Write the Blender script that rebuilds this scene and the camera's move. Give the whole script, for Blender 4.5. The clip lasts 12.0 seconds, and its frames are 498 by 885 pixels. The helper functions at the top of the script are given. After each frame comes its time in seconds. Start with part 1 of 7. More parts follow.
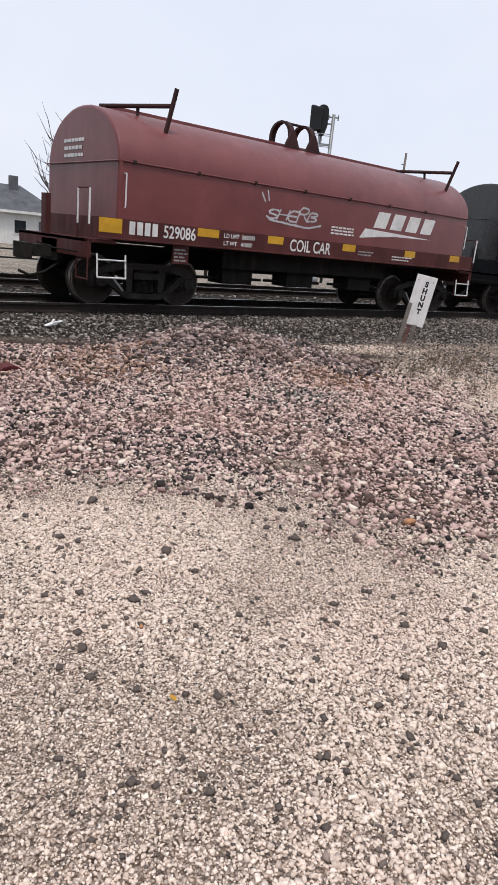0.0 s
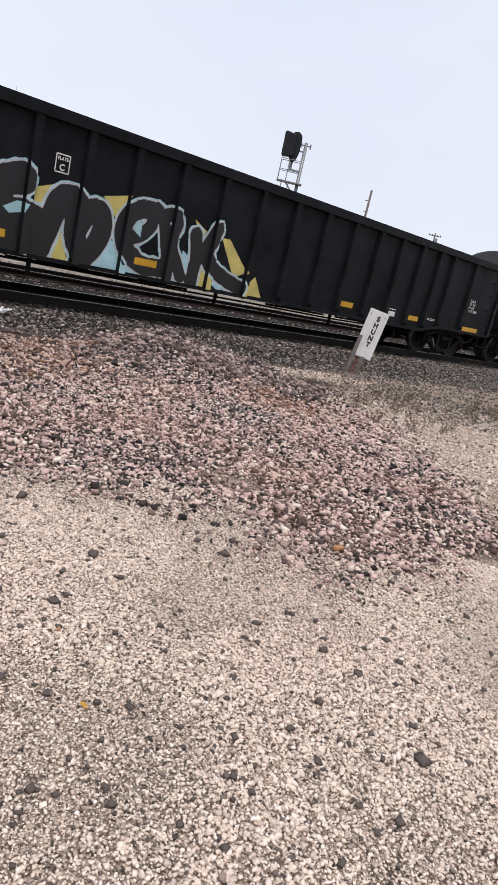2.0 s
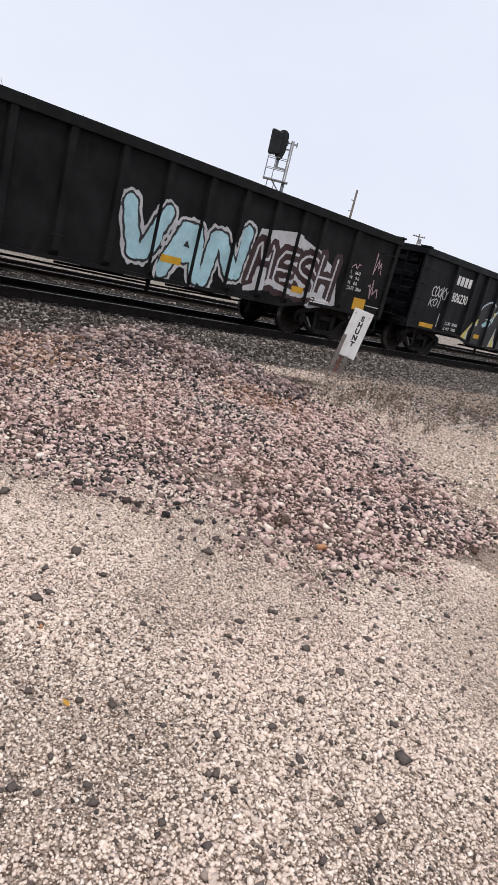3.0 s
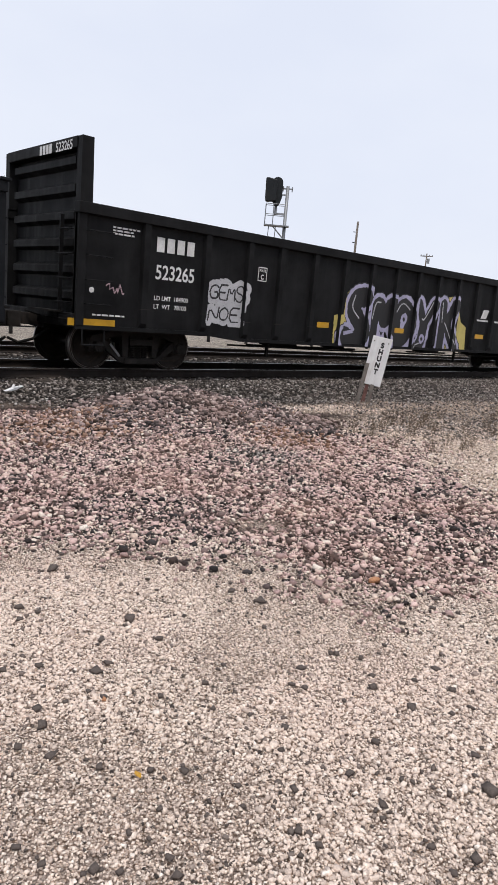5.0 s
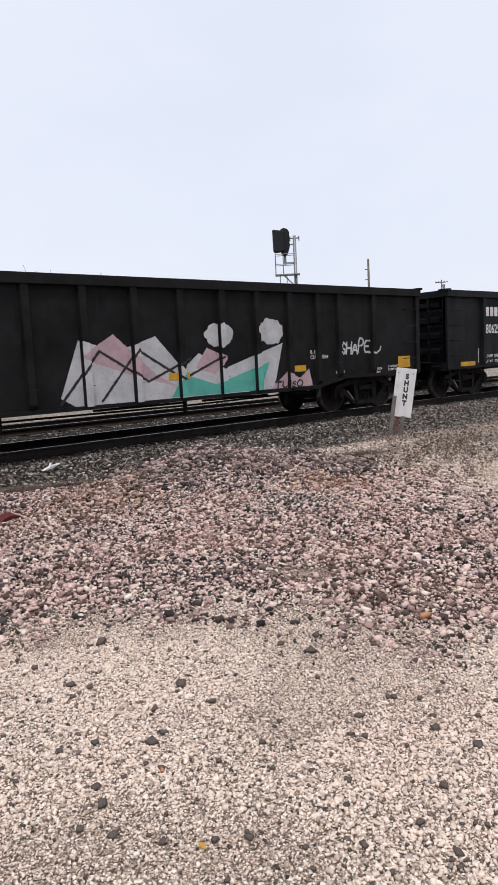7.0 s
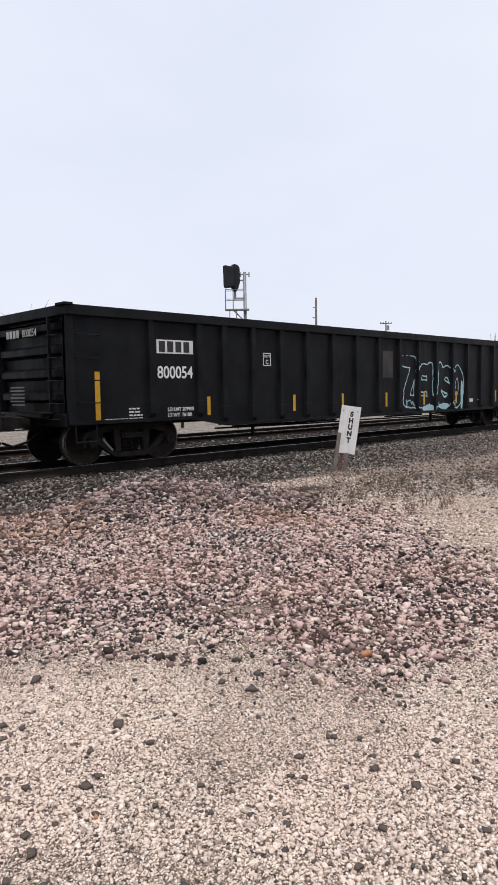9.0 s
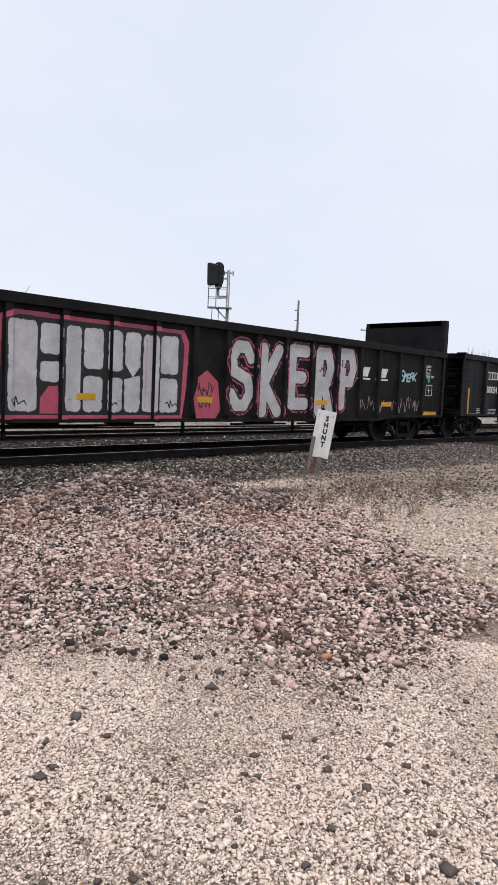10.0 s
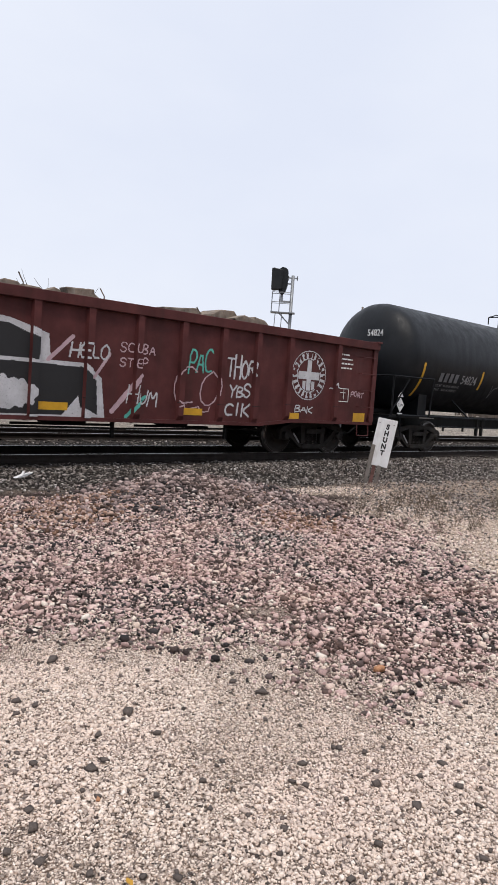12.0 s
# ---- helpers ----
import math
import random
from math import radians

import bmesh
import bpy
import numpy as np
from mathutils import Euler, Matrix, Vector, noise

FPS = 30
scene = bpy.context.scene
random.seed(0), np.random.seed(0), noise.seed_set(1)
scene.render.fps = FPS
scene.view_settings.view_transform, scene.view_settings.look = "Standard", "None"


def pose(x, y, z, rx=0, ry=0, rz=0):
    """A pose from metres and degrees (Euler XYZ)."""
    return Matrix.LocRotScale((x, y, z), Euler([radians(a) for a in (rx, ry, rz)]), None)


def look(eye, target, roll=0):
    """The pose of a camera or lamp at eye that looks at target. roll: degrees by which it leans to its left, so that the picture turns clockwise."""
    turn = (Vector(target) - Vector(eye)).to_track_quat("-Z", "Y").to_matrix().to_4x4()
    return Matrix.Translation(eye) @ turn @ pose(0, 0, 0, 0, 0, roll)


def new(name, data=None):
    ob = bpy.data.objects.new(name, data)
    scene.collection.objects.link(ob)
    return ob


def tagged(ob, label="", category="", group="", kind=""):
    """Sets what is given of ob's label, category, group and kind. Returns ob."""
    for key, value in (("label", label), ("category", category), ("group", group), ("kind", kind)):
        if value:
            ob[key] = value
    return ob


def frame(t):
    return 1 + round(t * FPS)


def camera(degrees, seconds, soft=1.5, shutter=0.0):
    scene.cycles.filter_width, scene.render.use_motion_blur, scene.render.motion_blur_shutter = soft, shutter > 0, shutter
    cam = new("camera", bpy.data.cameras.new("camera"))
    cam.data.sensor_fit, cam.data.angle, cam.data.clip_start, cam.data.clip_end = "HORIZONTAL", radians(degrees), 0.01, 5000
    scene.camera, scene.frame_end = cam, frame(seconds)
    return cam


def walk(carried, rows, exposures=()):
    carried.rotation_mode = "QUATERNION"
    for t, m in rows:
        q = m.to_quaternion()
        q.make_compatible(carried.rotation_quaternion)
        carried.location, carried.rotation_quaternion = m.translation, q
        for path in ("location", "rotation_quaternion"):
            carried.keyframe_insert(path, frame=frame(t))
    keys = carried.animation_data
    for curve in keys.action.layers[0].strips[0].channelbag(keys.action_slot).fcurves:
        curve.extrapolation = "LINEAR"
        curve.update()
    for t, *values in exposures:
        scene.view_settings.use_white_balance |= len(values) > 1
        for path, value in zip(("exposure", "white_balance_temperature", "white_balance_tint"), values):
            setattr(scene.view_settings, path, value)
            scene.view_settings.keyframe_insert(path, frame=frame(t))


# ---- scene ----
cam = camera(40.39, 12.0, soft=0.7)
walk(cam, [
    (0.0, pose(-0.008, 0.061, 1.398, 73.44, -5.54, -38.57)),
    (0.5, pose(-0.014, 0.061, 1.402, 75.01, -8.80, -38.65)),
    (1.0, pose(-0.013, 0.063, 1.399, 75.09, -9.66, -39.81)),
    (1.5, pose(-0.014, 0.064, 1.399, 75.08, -11.49, -40.79)),
    (2.0, pose(-0.013, 0.063, 1.395, 75.21, -12.90, -41.82)),
    (2.5, pose(-0.020, 0.069, 1.401, 75.21, -14.19, -42.85)),
    (2.7, pose(-0.026, 0.074, 1.397, 75.23, -14.57, -43.17)),
    (4.3, pose(0.001, 0.046, 1.407, 77.00, -7.85, -41.97)),
    (4.5, pose(-0.006, 0.050, 1.399, 77.69, -8.02, -41.82)),
    (5.0, pose(-0.013, 0.048, 1.413, 78.83, -5.04, -41.89)),
    (5.5, pose(0.025, 0.028, 1.416, 78.86, 2.08, -41.98)),
    (6.0, pose(0.038, 0.005, 1.420, 79.65, 6.02, -41.48)),
    (6.5, pose(0.011, 0.006, 1.429, 82.10, 3.20, -39.82)),
    (6.7, pose(0.021, -0.011, 1.428, 82.53, 2.40, -39.76)),
    (8.3, pose(0.025, -0.014, 1.436, 85.55, 6.36, -40.73)),
    (8.5, pose(0.009, -0.024, 1.443, 84.65, 5.38, -40.43)),
    (9.0, pose(0.014, -0.010, 1.446, 85.58, 0.83, -44.30)),
    (9.1, pose(0.023, -0.037, 1.444, 88.33, 1.56, -44.45)),
    (9.2, pose(0.011, -0.039, 1.437, 91.14, 3.17, -41.18)),
    (9.3, pose(0.005, -0.052, 1.433, 91.78, 4.33, -36.67)),
    (9.4, pose(-0.009, -0.044, 1.439, 91.67, 3.77, -35.31)),
    (9.5, pose(-0.010, -0.060, 1.469, 90.16, 1.99, -36.19)),
    (9.6, pose(-0.002, -0.050, 1.460, 88.67, 0.67, -39.43)),
    (9.7, pose(-0.007, -0.028, 1.464, 87.45, -0.45, -41.81)),
    (9.8, pose(0.008, -0.043, 1.462, 86.22, -1.49, -44.43)),
    (9.9, pose(-0.000, -0.031, 1.458, 85.74, -2.03, -45.72)),
    (10.0, pose(0.002, -0.039, 1.457, 85.53, -2.46, -46.15)),
    (10.5, pose(0.001, -0.037, 1.465, 85.87, -2.90, -44.64)),
    (11.0, pose(-0.008, -0.029, 1.453, 85.83, -3.47, -43.87)),
    (11.5, pose(-0.002, -0.030, 1.461, 85.66, -3.89, -42.54)),
    (12.0, pose(-0.001, -0.036, 1.457, 85.64, -4.10, -41.07)),
])

# ---- world and sun: a bright overcast sky ----
w = bpy.data.worlds.new("overcast")
scene.world = w
w.use_nodes = True
wn, wl = w.node_tree.nodes, w.node_tree.links
sky = wn.new("ShaderNodeTexSky")
sky.sky_type, sky.sun_disc = 'NISHITA', False
sky.sun_elevation, sky.sun_rotation = radians(66), radians(214)
sky.air_density, sky.dust_density, sky.ozone_density = 1.0, 4.0, 1.0
sky_s = wn.new("ShaderNodeVectorMath"); sky_s.operation = 'SCALE'; sky_s.inputs[3].default_value = 0.10
wl.new(sky.outputs[0], sky_s.inputs[0])
wtc = wn.new("ShaderNodeTexCoord")
wmap = wn.new("ShaderNodeMapping"); wmap.inputs[3].default_value = (1, 1, 2.2)
wl.new(wtc.outputs["Generated"], wmap.inputs[0])
wno = wn.new("ShaderNodeTexNoise"); wno.inputs["Scale"].default_value = 2.2; wno.inputs["Detail"].default_value = 5
wl.new(wmap.outputs[0], wno.inputs[0])
wr = wn.new("ShaderNodeValToRGB")
wr.color_ramp.elements[0].position, wr.color_ramp.elements[0].color = 0.3, (0.72, 0.765, 0.885, 1)
wr.color_ramp.elements[1].position, wr.color_ramp.elements[1].color = 0.72, (0.80, 0.835, 0.925, 1)
wl.new(wno.outputs[0], wr.inputs[0])
wmix = wn.new("ShaderNodeMix"); wmix.data_type = 'RGBA'; wmix.inputs[0].default_value = 0.93
wl.new(sky_s.outputs[0], wmix.inputs[6]); wl.new(wr.outputs[0], wmix.inputs[7])
wl.new(wmix.outputs[2], wn["Background"].inputs[0])
wn["Background"].inputs[1].default_value = 1.12

sun = new("sun", bpy.data.lights.new("sun", 'SUN'))
sun.data.energy, sun.data.angle, sun.data.color = 2.1, radians(10), (1.0, 0.93, 0.85)
sun.matrix_world = look((-12, -18, 48), (0, 0, 0))


# ---- materials ----
def nodes_of(name):
    mt = bpy.data.materials.new(name)
    mt.use_nodes = True
    nt = mt.node_tree
    return mt, nt, nt.nodes["Principled BSDF"]


def ramp_node(nt, stops):
    r = nt.nodes.new("ShaderNodeValToRGB")
    e = r.color_ramp.elements
    while len(e) < len(stops):
        e.new(0.5)
    for el, (p, c) in zip(e, stops):
        el.position, el.color = p, (*c, 1)
    return r


def noise_node(nt, scale, detail=4, rough=0.6, space="Object", stretch=(1, 1, 1)):
    tc = nt.nodes.new("ShaderNodeTexCoord")
    mp = nt.nodes.new("ShaderNodeMapping")
    mp.inputs[3].default_value = stretch
    no = nt.nodes.new("ShaderNodeTexNoise")
    no.inputs["Scale"].default_value, no.inputs["Detail"].default_value, no.inputs["Roughness"].default_value = scale, detail, rough
    nt.links.new(tc.outputs[space], mp.inputs[0])
    nt.links.new(mp.outputs[0], no.inputs[0])
    return no


def mix_node(nt, a, b, fac, mode='MIX'):
    m = nt.nodes.new("ShaderNodeMix")
    m.data_type, m.blend_type = 'RGBA', mode
    for sock, v in ((m.inputs[0], fac), (m.inputs[6], a), (m.inputs[7], b)):
        if hasattr(v, "links"):
            nt.links.new(v, sock)
        elif isinstance(v, tuple):
            sock.default_value = (*v, 1)
        else:
            sock.default_value = v
    return m.outputs[2]


def painted(name, col, rough=0.55, metal=0.0, streak=0.35, dirt=(0.10, 0.085, 0.07), dirt_amt=0.35, bump=0.15, scale=1.0, spec=0.22, rvar=1.0):
    """Paint on steel: broad stains, rain streaks that run down, fine grain."""
    mt, nt, b = nodes_of(name)
    big = noise_node(nt, 1.3 * scale, 5, 0.65)
    stre = noise_node(nt, 5.0 * scale, 4, 0.6, stretch=(1, 1, 0.12))
    fine = noise_node(nt, 60 * scale, 3, 0.6)
    dk = tuple(c * (1 - streak) for c in col)
    lt = tuple(min(1, c * (1 + streak) + 0.004) for c in col)
    c1 = ramp_node(nt, [(0.3, dk), (0.7, lt)])
    nt.links.new(big.outputs[0], c1.inputs[0])
    sm = ramp_node(nt, [(0.52, (0, 0, 0)), (0.8, (dirt_amt,) * 3)])
    nt.links.new(stre.outputs[0], sm.inputs[0])
    col1 = mix_node(nt, c1.outputs[0], dirt, sm.outputs[0])
    nt.links.new(col1, b.inputs["Base Color"])
    rr = ramp_node(nt, [(0.3, (rough - 0.12 * rvar,) * 3), (0.7, (min(1, rough + 0.15 * rvar),) * 3)])
    nt.links.new(stre.outputs[0], rr.inputs[0])
    nt.links.new(rr.outputs[0], b.inputs["Roughness"])
    b.inputs["Metallic"].default_value = metal
    b.inputs["Specular IOR Level"].default_value = spec
    bp = nt.nodes.new("ShaderNodeBump")
    bp.inputs["Strength"].default_value, bp.inputs["Distance"].default_value = bump, 0.01
    ad = nt.nodes.new("ShaderNodeMath"); ad.operation = 'ADD'
    nt.links.new(big.outputs[0], ad.inputs[0]); nt.links.new(fine.outputs[0], ad.inputs[1])
    nt.links.new(ad.outputs[0], bp.inputs["Height"])
    nt.links.new(bp.outputs[0], b.inputs["Normal"])
    return mt


def stony(name, stops, bump=0.6, tint=(0.5, 0.45, 0.4)):
    """Loose stone: each piece takes its own colour, with speckle."""
    mt, nt, b = nodes_of(name)
    geo = nt.nodes.new("ShaderNodeNewGeometry")
    r = ramp_node(nt, stops)
    r.color_ramp.interpolation = 'LINEAR'
    nt.links.new(geo.outputs["Random Per Island"], r.inputs[0])
    n = noise_node(nt, 90, 4, 0.7)
    sp = ramp_node(nt, [(0.35, (0.74, 0.73, 0.72)), (0.65, (1.12, 1.1, 1.08))])
    nt.links.new(n.outputs[0], sp.inputs[0])
    c = mix_node(nt, r.outputs[0], sp.outputs[0], 1.0, 'MULTIPLY')
    big = noise_node(nt, 0.9, 4, 0.6)
    bm_ = ramp_node(nt, [(0.45, (0, 0, 0)), (0.75, (0.35, 0.35, 0.35))])
    nt.links.new(big.outputs[0], bm_.inputs[0])
    c = mix_node(nt, c, tint, bm_.outputs[0])
    nt.links.new(c, b.inputs["Base Color"])
    b.inputs["Roughness"].default_value = 0.9
    b.inputs["Specular IOR Level"].default_value = 0.2
    bp = nt.nodes.new("ShaderNodeBump")
    bp.inputs["Strength"].default_value, bp.inputs["Distance"].default_value = bump, 0.004
    nt.links.new(n.outputs[0], bp.inputs["Height"])
    nt.links.new(bp.outputs[0], b.inputs["Normal"])
    return mt


def flaky(name, col, rough=0.6, wear=0.25, under=(0.03, 0.03, 0.032)):
    """Sprayed or stencilled paint, thin and worn through in places."""
    mt, nt, b = nodes_of(name)
    n1, n2 = noise_node(nt, 3.0, 5, 0.7), noise_node(nt, 38, 4, 0.7)
    a = ramp_node(nt, [(0.35, tuple(c * 0.70 for c in col)), (0.7, col)])
    nt.links.new(n1.outputs[0], a.inputs[0])
    wmask = ramp_node(nt, [(0.60, (0, 0, 0)), (0.72, (wear * 2,) * 3)])
    nt.links.new(n2.outputs[0], wmask.inputs[0])
    c = mix_node(nt, a.outputs[0], under, wmask.outputs[0])
    nt.links.new(c, b.inputs["Base Color"])
    b.inputs["Roughness"].default_value = rough
    return mt


BLACK = painted("black_car_paint", (0.0056, 0.0066, 0.0086), 0.5, streak=0.4, dirt=(0.017, 0.018, 0.0205), dirt_amt=0.35, spec=0.13)
BLACK_B = painted("weathered_black_paint", (0.0078, 0.0080, 0.0088), 0.6, streak=0.45, dirt=(0.030, 0.030, 0.031), dirt_amt=0.42, spec=0.12)
BLACK_T = painted("tank_black_paint", (0.0075, 0.009, 0.0115), 0.42, streak=0.3, dirt=(0.032, 0.034, 0.037), dirt_amt=0.15)
GREY_H = painted("satin_dark_grey_hood", (0.0050, 0.0062, 0.0078), 0.27, streak=0.4, dirt=(0.012, 0.0135, 0.016), dirt_amt=0.15, spec=0.85, bump=0.08, rvar=0.2)
RED = painted("oxide_red_paint", (0.150, 0.038, 0.039), 0.40, streak=0.18, dirt=(0.095, 0.036, 0.036), dirt_amt=0.3, spec=0.5, bump=0.06, rvar=0.4)
RED_B = painted("weathered_oxide_red", (0.074, 0.0195, 0.019), 0.62, streak=0.35, dirt=(0.05, 0.03, 0.028), dirt_amt=0.5)
MAROON = painted("dark_maroon_steel", (0.035, 0.013, 0.013), 0.6, streak=0.3, dirt=(0.05, 0.03, 0.028), dirt_amt=0.3)
GRIME = painted("grimy_running_gear", (0.020, 0.0175, 0.016), 0.75, streak=0.4, dirt=(0.06, 0.045, 0.036), dirt_amt=0.5, bump=0.4, scale=3)
UNDER = painted("underframe_black", (0.006, 0.0058, 0.0055), 0.8, streak=0.3, dirt_amt=0.25)
WHEEL = painted("wheel_steel", (0.028, 0.023, 0.020), 0.6, 0.2, streak=0.4, dirt=(0.10, 0.07, 0.05), dirt_amt=0.4, scale=4)
TREAD = painted("worn_tread_steel", (0.30, 0.28, 0.27), 0.35, 0.9, streak=0.2, dirt_amt=0.2, scale=5)
RAILM = painted("rail_brown_steel", (0.022, 0.017, 0.015), 0.75, 0.1, streak=0.35, dirt=(0.05, 0.034, 0.026), dirt_amt=0.4, scale=2)
RAILTOP = painted("polished_rail_head", (0.42, 0.41, 0.40), 0.28, 0.95, streak=0.15, dirt_amt=0.1, scale=3)
TIE = painted("creosoted_tie_wood", (0.05, 0.040, 0.033), 0.9, streak=0.5, dirt=(0.2, 0.17, 0.15), dirt_amt=0.5, bump=0.6, scale=4)
GALV = painted("galvanised_steel", (0.24, 0.25, 0.265), 0.5, 0.4, streak=0.2, dirt=(0.25, 0.22, 0.2), dirt_amt=0.3, scale=2)
SIGB = painted("signal_black", (0.012, 0.014, 0.016), 0.5, streak=0.2, dirt_amt=0.15)
SIGNW = painted("sign_white_paint", (0.72, 0.72, 0.73), 0.5, streak=0.10, dirt=(0.42, 0.38, 0.34), dirt_amt=0.55, scale=3)
POSTM = painted("weathered_post_steel", (0.20, 0.18, 0.165), 0.7, 0.3, streak=0.35, dirt=(0.16, 0.08, 0.06), dirt_amt=0.6, scale=4)
RUST = painted("red_primer_steel", (0.17, 0.085, 0.075), 0.8, streak=0.4, scale=4)
WOODP = painted("grey_pole_wood", (0.14, 0.12, 0.105), 0.9, streak=0.3, dirt_amt=0.3, bump=0.5)
BARK = painted("bare_bark", (0.07, 0.058, 0.052), 0.9, streak=0.35, bump=0.5)
HOUSEW = painted("white_siding", (0.66, 0.67, 0.66), 0.7, streak=0.1, dirt_amt=0.2)
ROOFM = painted("slate_roofing", (0.10, 0.105, 0.12), 0.85, streak=0.3, dirt_amt=0.3)
GLASSD = painted("dark_window", (0.02, 0.025, 0.03), 0.12, streak=0.2, dirt_amt=0.0, bump=0.0)
FARVEG = painted("bare_thicket", (0.12, 0.10, 0.085), 0.95, streak=0.4, bump=0.5)
WEEDM = painted("dry_weed_stem", (0.13, 0.095, 0.065), 0.9, streak=0.3, scale=8)
SCRAP = painted("mixed_scrap", (0.19, 0.15, 0.12), 0.75, streak=0.6, dirt=(0.32, 0.3, 0.27), dirt_amt=0.6, scale=3)
REDPL = painted("faded_red_plastic", (0.10, 0.016, 0.018), 0.5, streak=0.3, scale=8)
YEL = flaky("yellow_reflective_tape", (0.66, 0.36, 0.02), 0.4, 0.08)
WHT = flaky("white_stencil_paint", (0.80, 0.80, 0.80), 0.6, 0.22)
DIM = flaky("faded_stencil_paint", (0.30, 0.30, 0.31), 0.7, 0.3)
INK = flaky("black_sign_paint", (0.02, 0.02, 0.022), 0.6, 0.1, (0.4, 0.4, 0.4))
G_WHITE = flaky("spray_white", (0.56, 0.56, 0.59), 0.55, 0.45)
G_BLACK = flaky("spray_black", (0.012, 0.012, 0.014), 0.5, 0.1)
G_SKY = flaky("spray_pale_blue", (0.42, 0.66, 0.74), 0.5, 0.12)
G_BLUE = flaky("spray_blue", (0.10, 0.24, 0.50), 0.5, 0.15)
G_YEL = flaky("spray_pale_yellow", (0.66, 0.55, 0.17), 0.55, 0.15)
G_LAV = flaky("spray_lavender", (0.46, 0.44, 0.62), 0.55, 0.15)
G_PINK = flaky("spray_pink", (0.50, 0.09, 0.15), 0.55, 0.2)
G_ROSE = flaky("spray_pale_rose", (0.52, 0.36, 0.40), 0.55, 0.2)
G_TEAL = flaky("spray_teal", (0.10, 0.45, 0.38), 0.55, 0.15)
G_MARO = flaky("spray_maroon", (0.035, 0.012, 0.014), 0.55, 0.15)
SPRAY = {1: G_WHITE, 2: G_BLACK, 3: G_SKY, 4: G_BLUE, 5: G_YEL, 6: G_LAV, 7: G_PINK, 8: G_ROSE, 9: G_TEAL, 10: G_MARO}

LIME = stony("pale_limestone_gravel", [(0.0, (0.05, 0.043, 0.04)), (0.06, (0.14, 0.118, 0.107)), (0.11, (0.48, 0.395, 0.342)), (0.4, (0.745, 0.62, 0.54)), (0.85, (0.85, 0.725, 0.635)), (1.0, (0.91, 0.83, 0.76))], tint=(0.82, 0.63, 0.55))
PINKST = stony("mauve_ballast_stone", [(0.0, (0.018, 0.017, 0.018)), (0.24, (0.062, 0.055, 0.055)), (0.38, (0.28, 0.20, 0.188)), (0.58, (0.58, 0.415, 0.395)), (0.76, (0.73, 0.55, 0.515)), (0.92, (0.76, 0.62, 0.53)), (1.0, (0.88, 0.81, 0.73))], tint=(0.44, 0.25, 0.19))
# greyer than the mauve ballast, and darkened for the heap's own self-shading
HEAPST = stony("shaded_grey_mauve_stone", [(0.0, (0.022, 0.021, 0.022)), (0.3, (0.085, 0.072, 0.072)), (0.6, (0.27, 0.205, 0.195)), (0.88, (0.46, 0.36, 0.345)), (1.0, (0.66, 0.57, 0.53))], tint=(0.24, 0.14, 0.10))
GREYST = stony("grey_ballast_stone", [(0.0, (0.03, 0.028, 0.027)), (0.4, (0.12, 0.105, 0.098)), (0.75, (0.27, 0.24, 0.22)), (0.95, (0.44, 0.40, 0.38)), (1.0, (0.65, 0.62, 0.6))], tint=(0.17, 0.13, 0.105))
DARKST = stony("dark_loose_stone", [(0.0, (0.055, 0.05, 0.05)), (0.5, (0.095, 0.08, 0.073)), (1.0, (0.20, 0.165, 0.15))], tint=(0.13, 0.105, 0.09))
RUSTST = stony("rusty_ballast_stone", [(0.0, (0.03, 0.025, 0.022)), (0.35, (0.18, 0.105, 0.075)), (0.7, (0.40, 0.255, 0.19)), (1.0, (0.60, 0.45, 0.38))], tint=(0.30, 0.15, 0.085))
ORANGEST = stony("orange_stone", [(0.0, (0.45, 0.22, 0.12)), (1.0, (0.5, 0.27, 0.15))], tint=(0.45, 0.2, 0.1))
LEAFM = flaky("yellow_leaf", (0.55, 0.30, 0.03), 0.6, 0.1)


